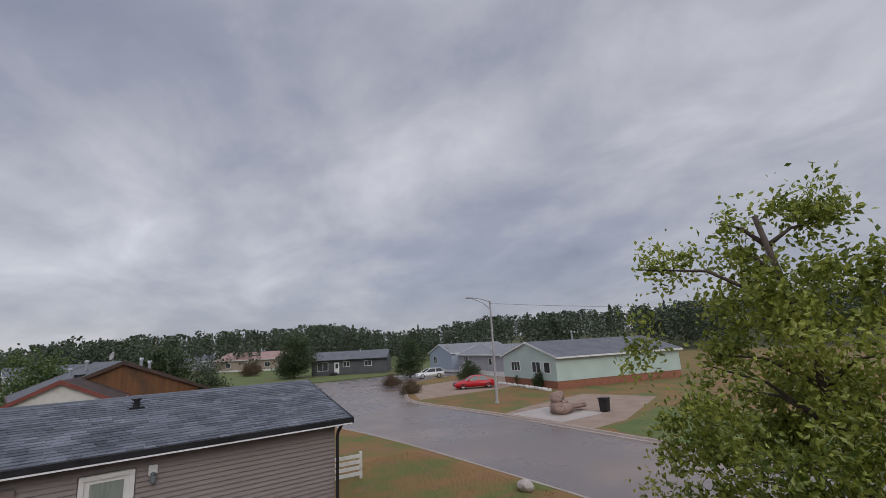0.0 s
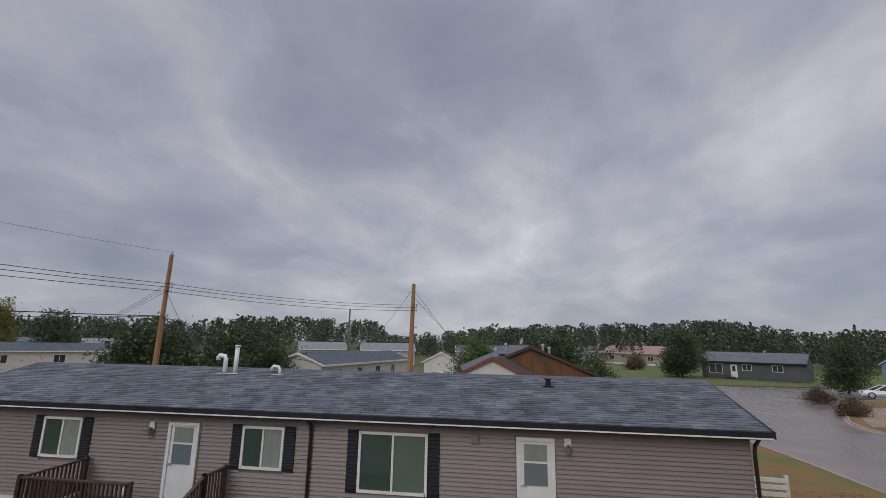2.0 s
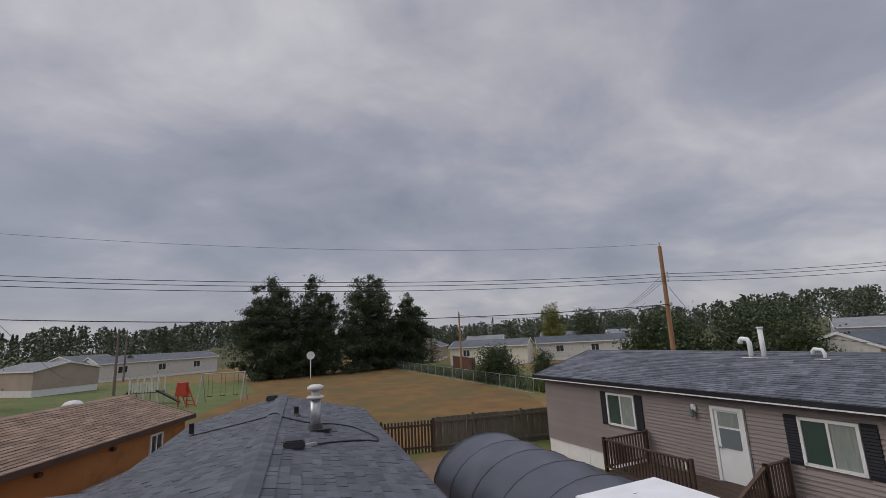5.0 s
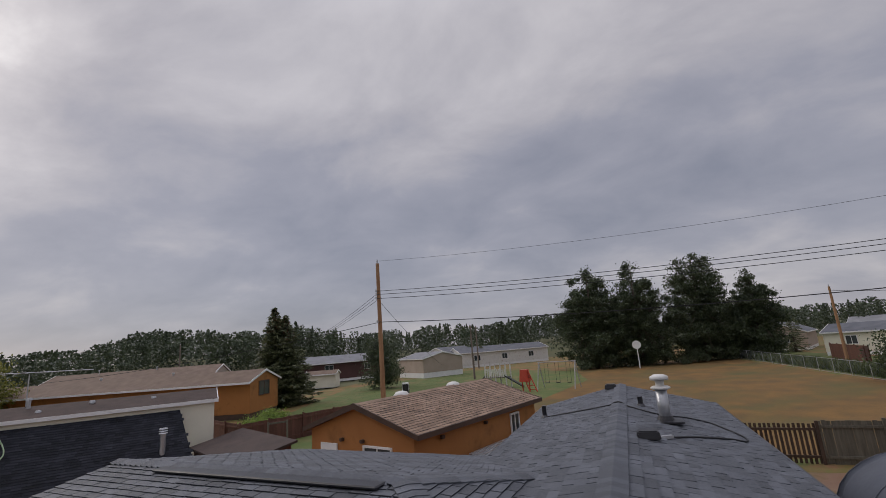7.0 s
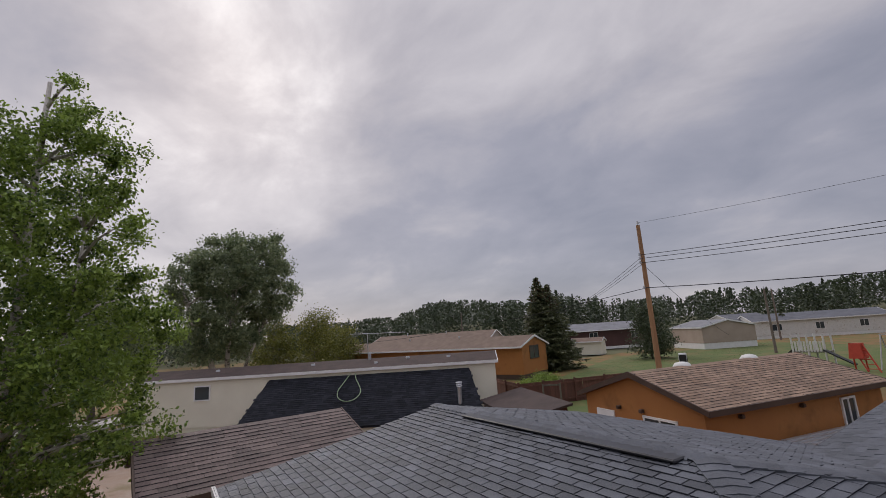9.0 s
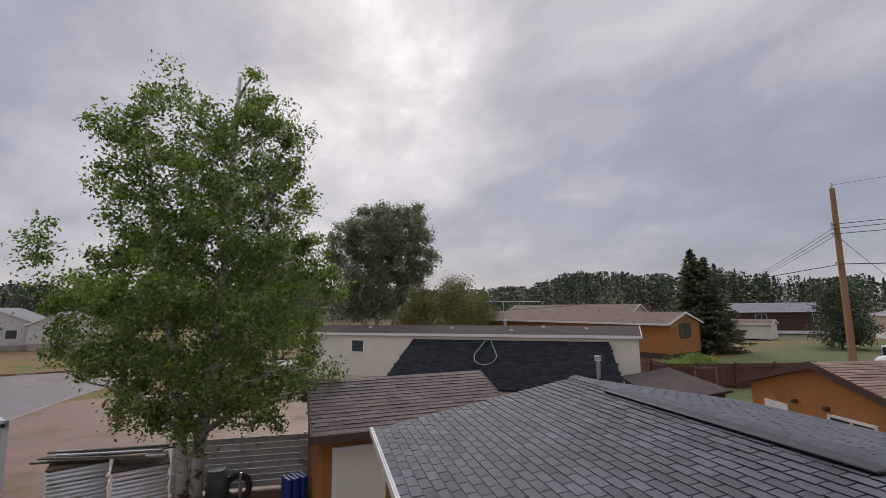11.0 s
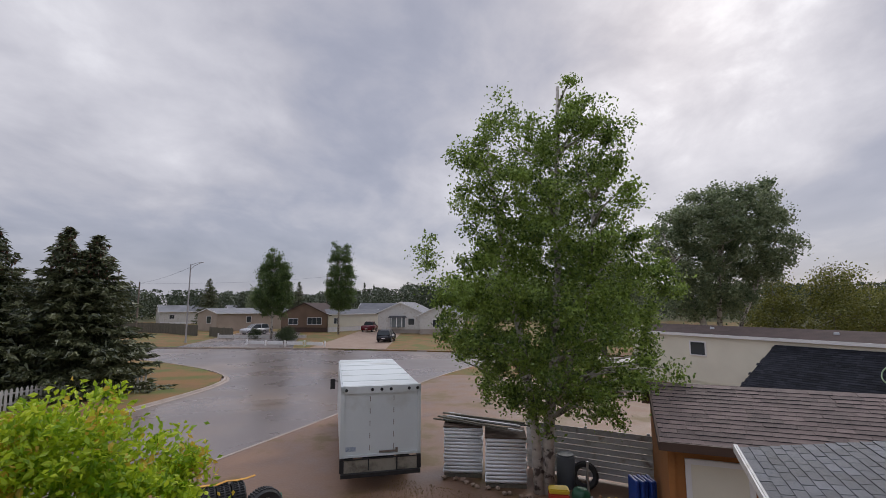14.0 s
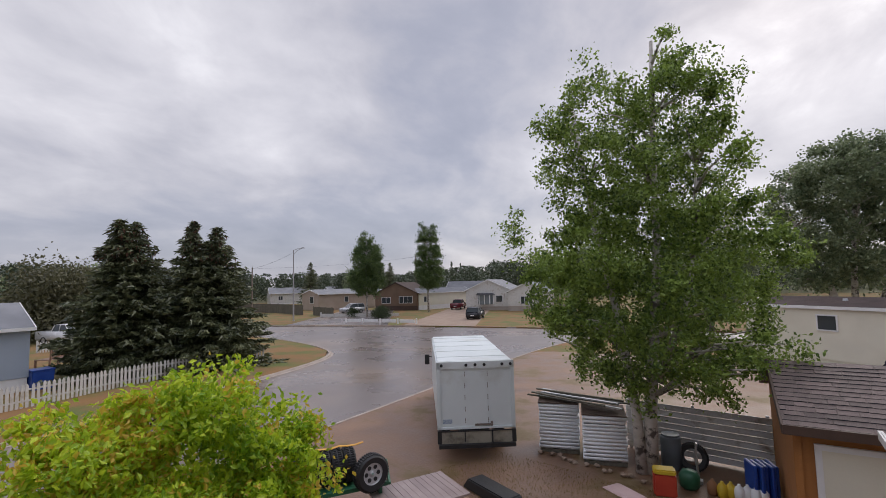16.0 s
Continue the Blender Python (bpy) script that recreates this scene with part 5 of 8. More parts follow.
for x, y in ((1.9, -0.08), (SL + 0.08, 4.2), (SL + 0.08, 1.4), (3.0, -0.08)):
    bm = B()
    box(bm, (x, y, 2.12), (0.14, 0.16, 0.12))
    bevelled(bm, 0.02)
    part("wall_lamp", bm, M["brown_trim"], s2, "small dark wall lamp")
bm = B()
for k in range(3):
    tube(bm, (5.0 + k * 0.1, -0.12, 0.1), (5.1 + k * 0.08, -0.04, 1.6 + 0.1 * k), 0.025)
part("leaning_rods", bm, M["white"], s2, "white rods leaning on the wall")
for y in (2.6, 6.2):
    bm = B()
    lathe(bm, (SL / 2 - 0.2, y, 3.3), [(0.34, 0), (0.33, 0.08), (0.24, 0.18), (0.1, 0.22)], 16)
    part("roof_vent", bm, M["offwhite"], s2, "pale round roof vent", True)

orange_h = house("bungalow", (-26, -62), (-34.1, -33.2), 5.5, 3.3, 0.9, "orange", "roof_tan", "orange bungalow with long tan roof", [("r", 2.6, 2.6, 2.0, 1.3, 2, False, "brown_trim")], over=0.5, skirt=0.5, skirt_mat="brown_trim", chimneys=((20, 3, 0.4), (12, 3, 0.4)))
house("bungalow", (-40, -78), (-52, -58), 9, 3.6, 1.4, "beige", "roof_tan", "beige bungalow with tan roof behind trees", chimneys=((6, 4, 0.6), (14, 4, 0.5)))
low = thing("shed", (-18.0, -21.0, -0.35), "low lean-to with weathered sloping roof", "shed", "sheds", rz=64)
bm = B()
prism(bm, [(-0.2, 1.45), (2.4, 1.95), (2.4, 2.05), (-0.2, 1.55)], -0.2, 6.6, "x")
part("roof", bm, M["roof_brown"], low)
bm = B()
prism(bm, [(0, 0.0), (2.2, 0.0), (2.2, 1.9), (0, 1.47)], 0, 6.4, "x")
part("wall", bm, M["wood_red"], low)


def board_fence(pts, h, mat, label, board=0.14, gap=0.006, rails=True, group="fences", name="fence", post_mat=None, post_step=2.4, limit=400):
    """Upright boards along a line of points, with posts and rails."""
    top = thing(name, (pts[0][0], pts[0][1], 0), label, "fence", group)
    o = Vector(pts[0])
    bm = B()
    box(bm, (0, 0, h / 2), (board, 0.022, h))
    me = mesh_of(bm, "board", M[mat])
    for a, b in zip(pts, pts[1:]):
        a, b = Vector(a) - o, Vector(b) - o
        L = (b - a).length
        rz = math.degrees(math.atan2((b - a).y, (b - a).x))
        nrm = Vector((-(b - a).y, (b - a).x)).normalized()
        n = int(L / (board + gap))
        for i in range(n):
            p = a.lerp(b, (i + 0.5) / n)
            ob = new("board", me)
            ob.parent = top
            ob.matrix_basis = pose(p.x, p.y, rng.uniform(-0.015, 0.015), 0, rng.uniform(-0.4, 0.4), rz)
        for z in ((0.25, h - 0.2) if rails else ()):
            bm = B()
            m = a.lerp(b, 0.5) + nrm * 0.04
            box(bm, (m.x, m.y, z), (L, 0.045, 0.09), rz)
            part("rail", bm, M[post_mat or mat], top)
        for i in range(int(L / post_step) + 1):
            p = a + (b - a).normalized() * min(i * post_step, L) + nrm * 0.06
            bm = B()
            box(bm, (p.x, p.y, h / 2 + 0.05), (0.1, 0.1, h + 0.1), rz)
            part("post", bm, M[post_mat or mat], top)
    return top


board_fence([(-21.0, 12.6), (-21.6, 5.9)], 1.5, "wood_grey", "weathered grey board fence behind the yard")
board_fence([(-21.6, 5.9), (-22.0, 1.8), (-22.2, -6.5)], 1.4, "wood_brown", "dark brown fence of spaced pickets", 0.09, 0.06)
board_fence([(-30.8, -19.3), (-22.4, -22.4), (-24.6, -27.5)], 1.5, "wood_red", "dark red-brown board fence round a garden", 0.2)
board_fence([(-72, 23.5), (-61.5, 23.2), (-58, 21.3)], 1.9, "wood_red", "dark brown board fence by the trailer homes", 0.2)
board_fence([(62, -58), (54.5, -55.5)], 1.5, "wood_grey", "weathered fence beside the street corner", 0.2)
board_fence([(92, -62), (75, -61), (64, -57.5)], 1.8, "wood_grey", "tall weathered board fence by the corner lot", 0.25)

# wire mesh fence along the field
wf = thing("wire_fence", (-36, 18.8, 0), "galvanised wire mesh fence along the field", "fence", "fences")
for i in range(21):
    bm = B()
    tube(bm, (-i * 3.0, -i * 0.22, 0), (-i * 3.0, -i * 0.22, 1.35), 0.03, n=6)
    part("post", bm, M["steel"], wf)
bm = B()
for z in (0.08, 1.32):
    tube(bm, (0, 0, z), (-60, -4.4, z), 0.02, n=5)
part("rail", bm, M["steel"], wf)
bm = B()
for i in range(240):
    for s in (-1, 1):
        x = -60 * i / 240
        tube(bm, (x, x * 0.0733, 0.08 if s > 0 else 1.32), (x - 0.6, (x - 0.6) * 0.0733, 1.32 if s > 0 else 0.08), 0.005, n=3, caps=False)
part("mesh", bm, M["greyplastic"], wf)


# ---- yard between the homes ----
tp = thing("storage_shelter", (-14.05, 5.5, 0), "arched storage shelter under dark blue tarpaulin", "shelter", rz=4)
Lt, Rt, Ht = 6.2, 1.75, 0.9
ribs = 5
bm = B()
prof = [(-Rt, 0.0)] + [(Rt * math.cos(math.pi * (1 - i / 14)), Ht + 1.3 * math.sin(math.pi * i / 14)) for i in range(15)] + [(Rt, 0.0)]
rows_ = []
for k in range(ribs * 6 + 1):
    t = k / (ribs * 6)
    sag = 0.025 * math.sin(math.pi * (t * ribs % 1.0))
    rows_.append([bm.verts.new((t * Lt, y * (1 - sag * 0.6), z * (1 - sag * 0.9) if z > 0.2 else z)) for y, z in prof])
for a, b in zip(rows_, rows_[1:]):
    for i in range(len(prof) - 1):
        bm.faces.new((a[i], a[i + 1], b[i + 1], b[i]))
bm.faces.new(rows_[0]), bm.faces.new(rows_[-1][::-1])
part("cover", bm, M["tarp"], tp, "taut dark tarpaulin cover", True)
for k in range(ribs + 1):
    bm = B()
    pipe(bm, [(k * Lt / ribs, y * 1.005, z) for y, z in prof], 0.012, 6)
    part("hoop", bm, M["tarp"], tp)
bx = thing("cargo_trailer", (-6.6, 6.1, 0), "white boxy utility trailer with a flat roof", "trailer", rz=7)
bm = B()
box(bm, (0, 0, 1.33), (3.6, 2.1, 1.75))
bevelled(bm, 0.05)
part("body", bm, M["white"], bx)
for x in (-0.5, 0.5):
    for y in (-0.9, 0.9):
        bm = B()
        tube(bm, (x, y - 0.1, 0.32), (x, y + 0.1, 0.32), 0.32, n=18)
        part("wheel", bm, M["rubber"], bx)

# ---- poles and wires ----
POLES = {"a": (-24.4, -13.7, 10.5), "b": (-22.6, 21.2, 10.0), "c": (-12.6, 35.9, 9.95), "d": (-59.8, 20.7, 8.3), "e": (-31.7, 62.4, 9.9), "f": (-85.5, 14.7, 8.6)}


def utility_pole(x, y, h, mat, arms=True, lean=0.0, r0=0.17):
    top = thing("utility_pole", (x, y, 0), "tall brown wooden utility pole with insulators", "utility pole", "utility poles")
    bm = B()
    tube(bm, (0, 0, 0), (lean, 0, h), r0, r0 * 0.62, 12)
    part("shaft", bm, M[mat], top, smooth=False)
    bm = B()
    tube(bm, (lean, 0, h), (lean, 0, h + 0.12), 0.03)
    tube(bm, (lean, 0, h + 0.1), (lean, 0, h + 0.24), 0.06, 0.045)
    part("insulator", bm, M["steel"], top)
    if arms:
        for z in (h - 1.75, h - 1.95, h - 2.2, h - 3.6):
            bm = B()
            tube(bm, (lean - 0.12, 0, z), (lean + 0.35, 0, z), 0.03, n=6)
            tube(bm, (lean + 0.3, 0, z - 0.06), (lean + 0.3, 0, z + 0.1), 0.055, n=8)
            part("insulator", bm, M["steel"], top)
    return top


utility_pole(*POLES["a"], "pole")
utility_pole(*POLES["b"], "pole", lean=0.1)
utility_pole(*POLES["c"], "pole", lean=0.15, r0=0.24)
utility_pole(*POLES["d"], "pole", arms=False)
utility_pole(*POLES["e"], "pole_grey", arms=False)
utility_pole(*POLES["f"], "pole_grey", arms=False)
for x, y, h in ((-67, -22, 8), (75, -55, 9), (60, -88, 12), (-60, -75, 9), (-95, -30, 9), (-5, 130, 10), (30, 150, 10)):
    utility_pole(x, y, h, "pole_grey", arms=False)


def wire(a, b, sag, r=0.018, name="power_line"):
    a, b = Vector(a), Vector(b)
    bm = B()
    pipe(bm, [a.lerp(b, i / 14) - Vector((0, 0, sag * 4 * (i / 14) * (1 - i / 14))) for i in range(15)], r, 4)
    return solo(name, bm, M["wire"], (0, 0, 0), "thin black overhead line between poles", "power line", "power lines")


PA, PB, PC, PD = (Vector(POLES[k]) for k in "abcd")
for dz in (-1.75, -1.95, -2.2):
    wire(PA + Vector((0.3, 0, dz)), PB + Vector((0.3, 0, dz)), 0.45)
    wire(PB + Vector((0.3, 0, dz)), PC + Vector((0.3, 0, dz)), 0.3)
wire(PA + Vector((0, 0, 0.15)), PB + Vector((0, 0, 0.15)), 0.6, 0.008)
wire(PA + Vector((0.2, 0, -3.6)), PB + Vector((0.2, 0, -3.6)), 0.5, 0.026)
wire(PB + Vector((0, 0, -3.6)), PD + Vector((0, 0, -0.4)), 0.6, 0.022)
wire(PB + Vector((0, 0, -3.6)), nb_at(9.4, 5.0, 3.6), 0.5, 0.016)
wire(PB + Vector((0, 0, -3.6)), (-21.4, 37.6, 3.2), 0.4, 0.02)
for dz in (-1.8, -2.0, -2.2):
    wire(PB + Vector((0, 0, dz)), (-75, 55, 8.0 + dz * 0.3), 0.8, 0.012)
    wire(PA + Vector((0, 0, dz)), (-62, -52, 8.0 + dz * 0.4), 0.8, 0.012)
wire(PA + Vector((0, 0, -3.6)), (-26.5, -61, 4.6), 0.7, 0.02)
wire(PA + Vector((0, 0, -2.3)), (-52, -21, 3.0), 0.3, 0.012)
wire(PC + Vector((0, 0, -0.3)), (-7.0, 42.0, 1.0), 0.0, 0.014)
wire(PC + Vector((0, 0, -0.9)), (-6.2, 42.5, 1.0), 0.0, 0.014)
wire(PC + Vector((0, 0, -0.5)), (-22, 48.0, 4.6), 0.2, 0.014)
wire(PB + Vector((0, 0, -2.0)), nb_at(6.6, 4.0, 4.0), 0.5, 0.012)


def street_lamp(x, y, h, arm, aim, label):
    top = thing("street_lamp", (x, y, 0), label, "street lamp", "street lamps", rz=aim)
    bm = B()
    tube(bm, (0, 0, 0), (0, 0, h), 0.12, 0.07, 12)
    tube(bm, (0, 0, 0), (0, 0, 0.12), 0.2, 0.17, 12)
    part("post", bm, M["lampgrey"], top)
    bm = B()
    pipe(bm, [(0, 0, h - 0.75), (-arm * 0.35, 0, h - 0.2), (-arm * 0.8, 0, h + 0.12)], 0.03, 6)
    pipe(bm, [(0, 0, h - 0.1), (-arm * 0.4, 0, h + 0.12), (-arm * 0.8, 0, h + 0.2)], 0.035, 6)
    part("arm", bm, M["lampgrey"], top)
    bm = B()
    box(bm, (-arm * 0.95, 0, h + 0.19), (0.75, 0.26, 0.14), taper=0.7)
    bevelled(bm, 0.03)
    part("lamp_head", bm, M["lampgrey"], top, "grey cobra lamp head")
    return top


street_lamp(23.4, 32.4, 8.55, 2.6, 10, "tall grey street lamp beside the wet street")
street_lamp(54.8, -47.4, 10.8, 2.2, 0, "tall grey street lamp at the street corner")
wire((23.4, 32.4, 8.3), (90, 20, 8.5), 1.0, 0.014)
wire((54.8, -47.4, 10.4), (75, -55, 8.8), 0.3, 0.014)
wire((75, -55, 8.8), (60, -88, 11.5), 0.5, 0.014)


# ---- homes across the street and beyond ----
mint = house("bungalow", (34.7, 46.1), (33.2, 35.4), 17, 3.1, 1.5, "mint", "roof_grey", "pale mint bungalow with low grey gable roof", [("f", 2.9, 2.05, 1.9, 1.0, 3), ("f", 7.2, 2.05, 1.6, 1.1, 2), ("f", 9.2, 2.05, 1.1, 1.1, 1)], ridge="y", over=0.45, skirt=0.75, skirt_mat="brick", chimneys=((6.0, 6.0, 1.2), (7.5, 10, 0.3), (7.5, 13, 0.3)))
def satellite_dish(parent, x, y, z, rx, rz, size=1.0):
    bm = B()
    lathe(bm, (0, 0, 0), [(0.05, 0.0), (0.3, 0.06), (0.45, 0.16), (0.44, 0.175), (0.28, 0.08), (0.04, 0.02)], 16)
    ob = part("satellite_dish", bm, M["lampgrey"], parent, "grey satellite dish", True)
    ob.matrix_basis = pose(x, y, z + 0.5, rx, 0, rz) @ Matrix.Scale(size, 4)
    bm = B()
    tube(bm, (x, y, z - 0.3), (x, y, z + 0.5), 0.03)
    part("dish_mast", bm, M["steel"], parent)


g1 = house("mobile_home", (41, 67), (39.8, 51.5), 8, 3.0, 1.3, "greywall", "roof_light", "grey mobile home with light grey roof", [("f", 3.0, 2.0, 1.5, 1.3, 3), ("f", 10.5, 2.0, 0.8, 0.9, 1)], skirt=0.7, over=0.3, chimneys=((4, 3, 0.3), (12, 3, 0.3)))
satellite_dish(g1, 9.5, 1.2, 3.6, 60, 20)
g2 = house("bungalow", (42.5, 80), (41.2, 69.5), 12, 3.2, 1.5, "bluewall", "roof_light", "pale blue-grey bungalow with light roof", [("f", 3.0, 2.0, 1.4, 1.3, 2)], ridge="y", over=0.3)
satellite_dish(g2, 8.0, 0.5, 4.0, 60, 10)
dk = house("bungalow", (22.6, 91.9), (35.4, 84.7), 8, 2.9, 1.4, "darkwall", "roof_grey", "dark grey bungalow with white trimmed windows", [("f", 2.2, 1.7, 2.0, 1.6, 2), ("f", 6.8, 2.0, 1.3, 1.0, 2), ("f", 11.0, 2.0, 1.4, 1.0, 2)], [("f", 4.9, 2.1)], over=0.5, skirt=0.3, skirt_mat="darkwall", fascia="black", chimneys=((9, 3, 0.7),))
for k in range(3):
    bm = B()
    box(bm, (4.4, -0.6 - 0.35 * k, 0.55 - 0.17 * k), (1.5, 0.34, 0.08))
    part("step", bm, M["black"], dk)
house("bungalow", (9, 147), (26, 133), 11, 3.2, 1.9, "beige", "roof_pink", "brown brick bungalow with pinkish roof", [("f", 4, 1.8, 1.6, 1.2, 2), ("f", 10, 1.8, 1.4, 1.2, 2), ("f", 16, 1.8, 1.6, 1.2, 2)], over=0.5, chimneys=((9, 5, 1.0),))
house("bungalow", (-6, 165), (8, 158), 9, 3.2, 1.6, "greywall", "roof_grey", "distant grey bungalow among the trees")
wg = house("garage", (-6.5, 28.6), (-2.75, 28.35), 3.4, 3.3, 0.92, "offwhite", "roof_brown", "white gabled garage with red-brown trim", ridge="y", over=0.4, skirt=0.1, fascia="redtrim", category="garage", group="sheds")
bm = B()
box(bm, (1.9, -0.03, 3.1), (1.15, 0.06, 0.14))
part("vent", bm, M["black"], wg, "dark slot vent")
bg = house("bungalow", (-6.45, 31.0), (1.25, 33.0), 10, 3.28, 1.66, "rustwood", "roof_grey", "house with weathered rusty brown gable", ridge="y", over=0.5, skirt=0.3, fascia="brown_trim", chimneys=((5.35, 2.6, 0.75), (5.85, 2.8, 0.75), (2.75, 3.5, 0.7), (2.2, 5.5, 0.5)))
satellite_dish(bg, 4.1, 4, 4.9, 75, -75, 0.6)
bm = B()
box(bm, (2.2, 0.9, 4.35), (0.5, 0.4, 0.3))
part("roof_vent", bm, M["black"], bg, "dark box roof vent")
lo = house("shed", (-2.1, 29.4), (3.0, 28.9), 2.3, 2.75, 0.35, "rustwood", "roof_grey", "low grey-roofed porch before the rusty gable", over=0.3, skirt=0.1, category="porch", group="sheds")
nw = house("mobile_home", (-21.5, 37.5), (-20.3, 57), 5, 3.0, 0.9, "offwhite", "roof_slate", "white mobile home with slate-blue roof", [("f", 3, 2, 1.0, 1.1, 2), ("f", 7, 2, 1.0, 1.1, 2), ("f", 11, 2, 1.2, 1.1, 2), ("f", 15, 2, 1.0, 1.1, 2)], over=0.35, fascia="white")
house("garage", (-19, 60), (-14.5, 61), 6, 2.6, 1.2, "offwhite", "roof_brown", "small white garage with brown roof", ridge="y", category="garage", group="sheds")
house("bungalow", (-45, 95), (-34, 100), 8, 3.2, 1.5, "greywall", "roof_light", "distant grey bungalow with light roof")
house("bungalow", (-56, 88), (-48, 94), 8, 3.2, 1.5, "greywall", "roof_light", "distant grey bungalow with light roof")
house("bungalow", (-28, 115), (-16, 118), 8, 3.0, 1.5, "greywall", "roof_grey", "distant grey bungalow with dark roof")
house("mobile_home", (-97, 21), (-94, 28), 14, 3.0, 1.6, "beige", "roof_grey", "beige bungalow behind a dark fence", [("f", 2.0, 1.9, 1.2, 1.2, 2), ("f", 5.2, 2.0, 1.4, 1.3, 2)], ridge="y")
house("mobile_home", (-78, 25), (-70, 36), 7, 3.0, 1.0, "cream", "roof_grey", "cream mobile home with grey roof", [("f", 3.0, 2.0, 1.2, 1.1, 2), ("f", 9.5, 2.0, 1.2, 1.1, 2)])
house("mobile_home", (-74, 40), (-64.5, 58), 7, 3.0, 1.0, "offwhite", "roof_slate", "white mobile home with dark grey roof", [("f", 4, 2.0, 1.3, 1.1, 2), ("f", 10, 2.0, 1.3, 1.1, 2), ("f", 15, 2.0, 1.3, 1.1, 2)])
for i, (x, y) in enumerate(((-125, 45), (-112, 62), (-98, 78), (-130, 25), (-88, 66))):
    house("bungalow", (x, y), (x + 5.5, y + 9), 8, 3.0, 1.6, ("greywall", "beige", "offwhite")[i % 3], ("roof_light", "roof_grey")[i % 2], "distant bungalow in the trailer park", [("f", 3, 1.9, 1.2, 1.1, 2), ("f", 8, 1.9, 1.2, 1.1, 2)])
bmh = house("mobile_home", (-72, -57.5), (-86, -47), 7, 3.7, 1.2, "maroonwall", "roof_light", "dark red-brown home with pale roof and porch", [("f", 5, 2.6, 1.6, 1.2, 2), ("f", 13, 2.5, 1.4, 1.2, 2)], over=0.6, chimneys=((10, 2, 0.4),))
stairs = thing("staircase", (-67.5, -52.0, 0), "white wooden outside staircase", "stairs", rz=145)
for k in range(8):
    bm = B()
    box(bm, (k * 0.3, 0, 0.2 + k * 0.19), (0.32, 1.3, 0.06))
    part("step", bm, M["white"], stairs)
for y in (-0.65, 0.65):
    bm = B()
    pipe(bm, [(-0.2, y, 0.9), (2.3, y, 2.5), (3.6, y, 2.5)], 0.05, 6)
    part("handrail", bm, M["white"], stairs)
    for k in range(9):
        bm = B()
        box(bm, (k * 0.29, y, 0.55 + k * 0.19), (0.05, 0.05, 1.0))
        part("baluster", bm, M["white"], stairs)
house("shed", (-62.5, -49.5), (-64.5, -45.0), 3.5, 2.1, 0.5, "cream", "roof_tan", "small cream shed in the garden", category="shed", group="sheds", skirt=0.1)
house("garage", (-79.5, -41), (-73.8, -33.4), 8.2, 3.2, 1.0, "beige", "roof_light", "tan garage with pale metal roof", over=0.15, skirt=0.9, category="garage", group="sheds")
house("mobile_home", (-98, -35), (-113, -18), 8, 3.2, 1.2, "offwhite", "roof_grey", "white mobile home with grey roof", [("f", 4, 2.0, 1.6, 1.2, 2), ("f", 11, 2.0, 1.4, 1.2, 2), ("f", 18, 2.0, 1.4, 1.2, 2)], chimneys=((12, 3, 0.4),))
house("bungalow", (-107, -48), (-99.3, -38), 8, 3.2, 1.6, "offwhite", "roof_grey", "white gabled bungalow by the playground", [("f", 3.0, 1.9, 1.6, 1.3, 2), ("f", 8.5, 1.9, 2.0, 1.3, 2)], ridge="y")
brown_h = house("bungalow", (58.5, -71.2), (49.7, -73.3), 10, 3.3, 2.1, "brownwall", "roof_brown", "brown bungalow with wide dark gable", [("f", 2.4, 2.0, 1.9, 1.1, 2), ("f", 6.6, 2.1, 2.8, 1.3, 3)], ridge="y", over=0.5, skirt=0.9, skirt_mat="brown_trim", fascia="brown_trim")
house("bungalow", (49.6, -73.6), (45.2, -88.5), 6, 3.3, 0.8, "cream", "roof_grey", "cream side of a bungalow with grey roof", [("f", 2, 2.1, 1.4, 1.1, 2)], over=0.3, skirt=0.9)
wh = house("bungalow", (39.8, -74.9), (31.5, -76.5), 12, 3.6, 1.9, "offwhite", "roof_light", "white bungalow with gable and bay window", [("f", 6.3, 2.1, 1.2, 1.2, 1)], ridge="y", over=0.4, skirt=0.7, skirt_mat="concrete")
bay = B()
prism(bay, [(2.2, 0.02), (2.7, -0.7), (4.7, -0.7), (5.2, 0.02)], 1.1, 2.8)
part("bay", bay, M["glass_mid"], wh, "bay window")
bm = B()
prism(bm, [(1.9, 0.05), (2.5, -0.9), (4.9, -0.9), (5.5, 0.05)], 2.8, 2.92)
prism(bm, [(2.1, 0.05), (2.65, -0.75), (4.75, -0.75), (5.3, 0.05)], 2.92, 3.15)
part("bay_roof", bm, M["roof_grey"], wh)
for p in ((2.2, -0.05), (2.7, -0.72), (3.7, -0.72), (4.7, -0.72), (5.2, -0.05)):
    bm = B()
    box(bm, (p[0], p[1], 1.95), (0.14, 0.12, 1.7))
    part("bay_frame", bm, M["white"], wh)
house("bungalow", (31.2, -74.3), (24.5, -75.6), 11, 3.3, 1.6, "offwhite", "roof_light", "white bungalow wing with wide window", [("f", 3.3, 1.9, 2.0, 1.3, 3)], ridge="y", over=0.4, skirt=0.9, skirt_mat="concrete")
house("bungalow", (60, -102), (49, -106), 9, 3.6, 1.8, "slatewall", "roof_grey", "slate-grey house with two levels", [("f", 4, 3.2, 1.8, 1.0, 2)], over=0.5)
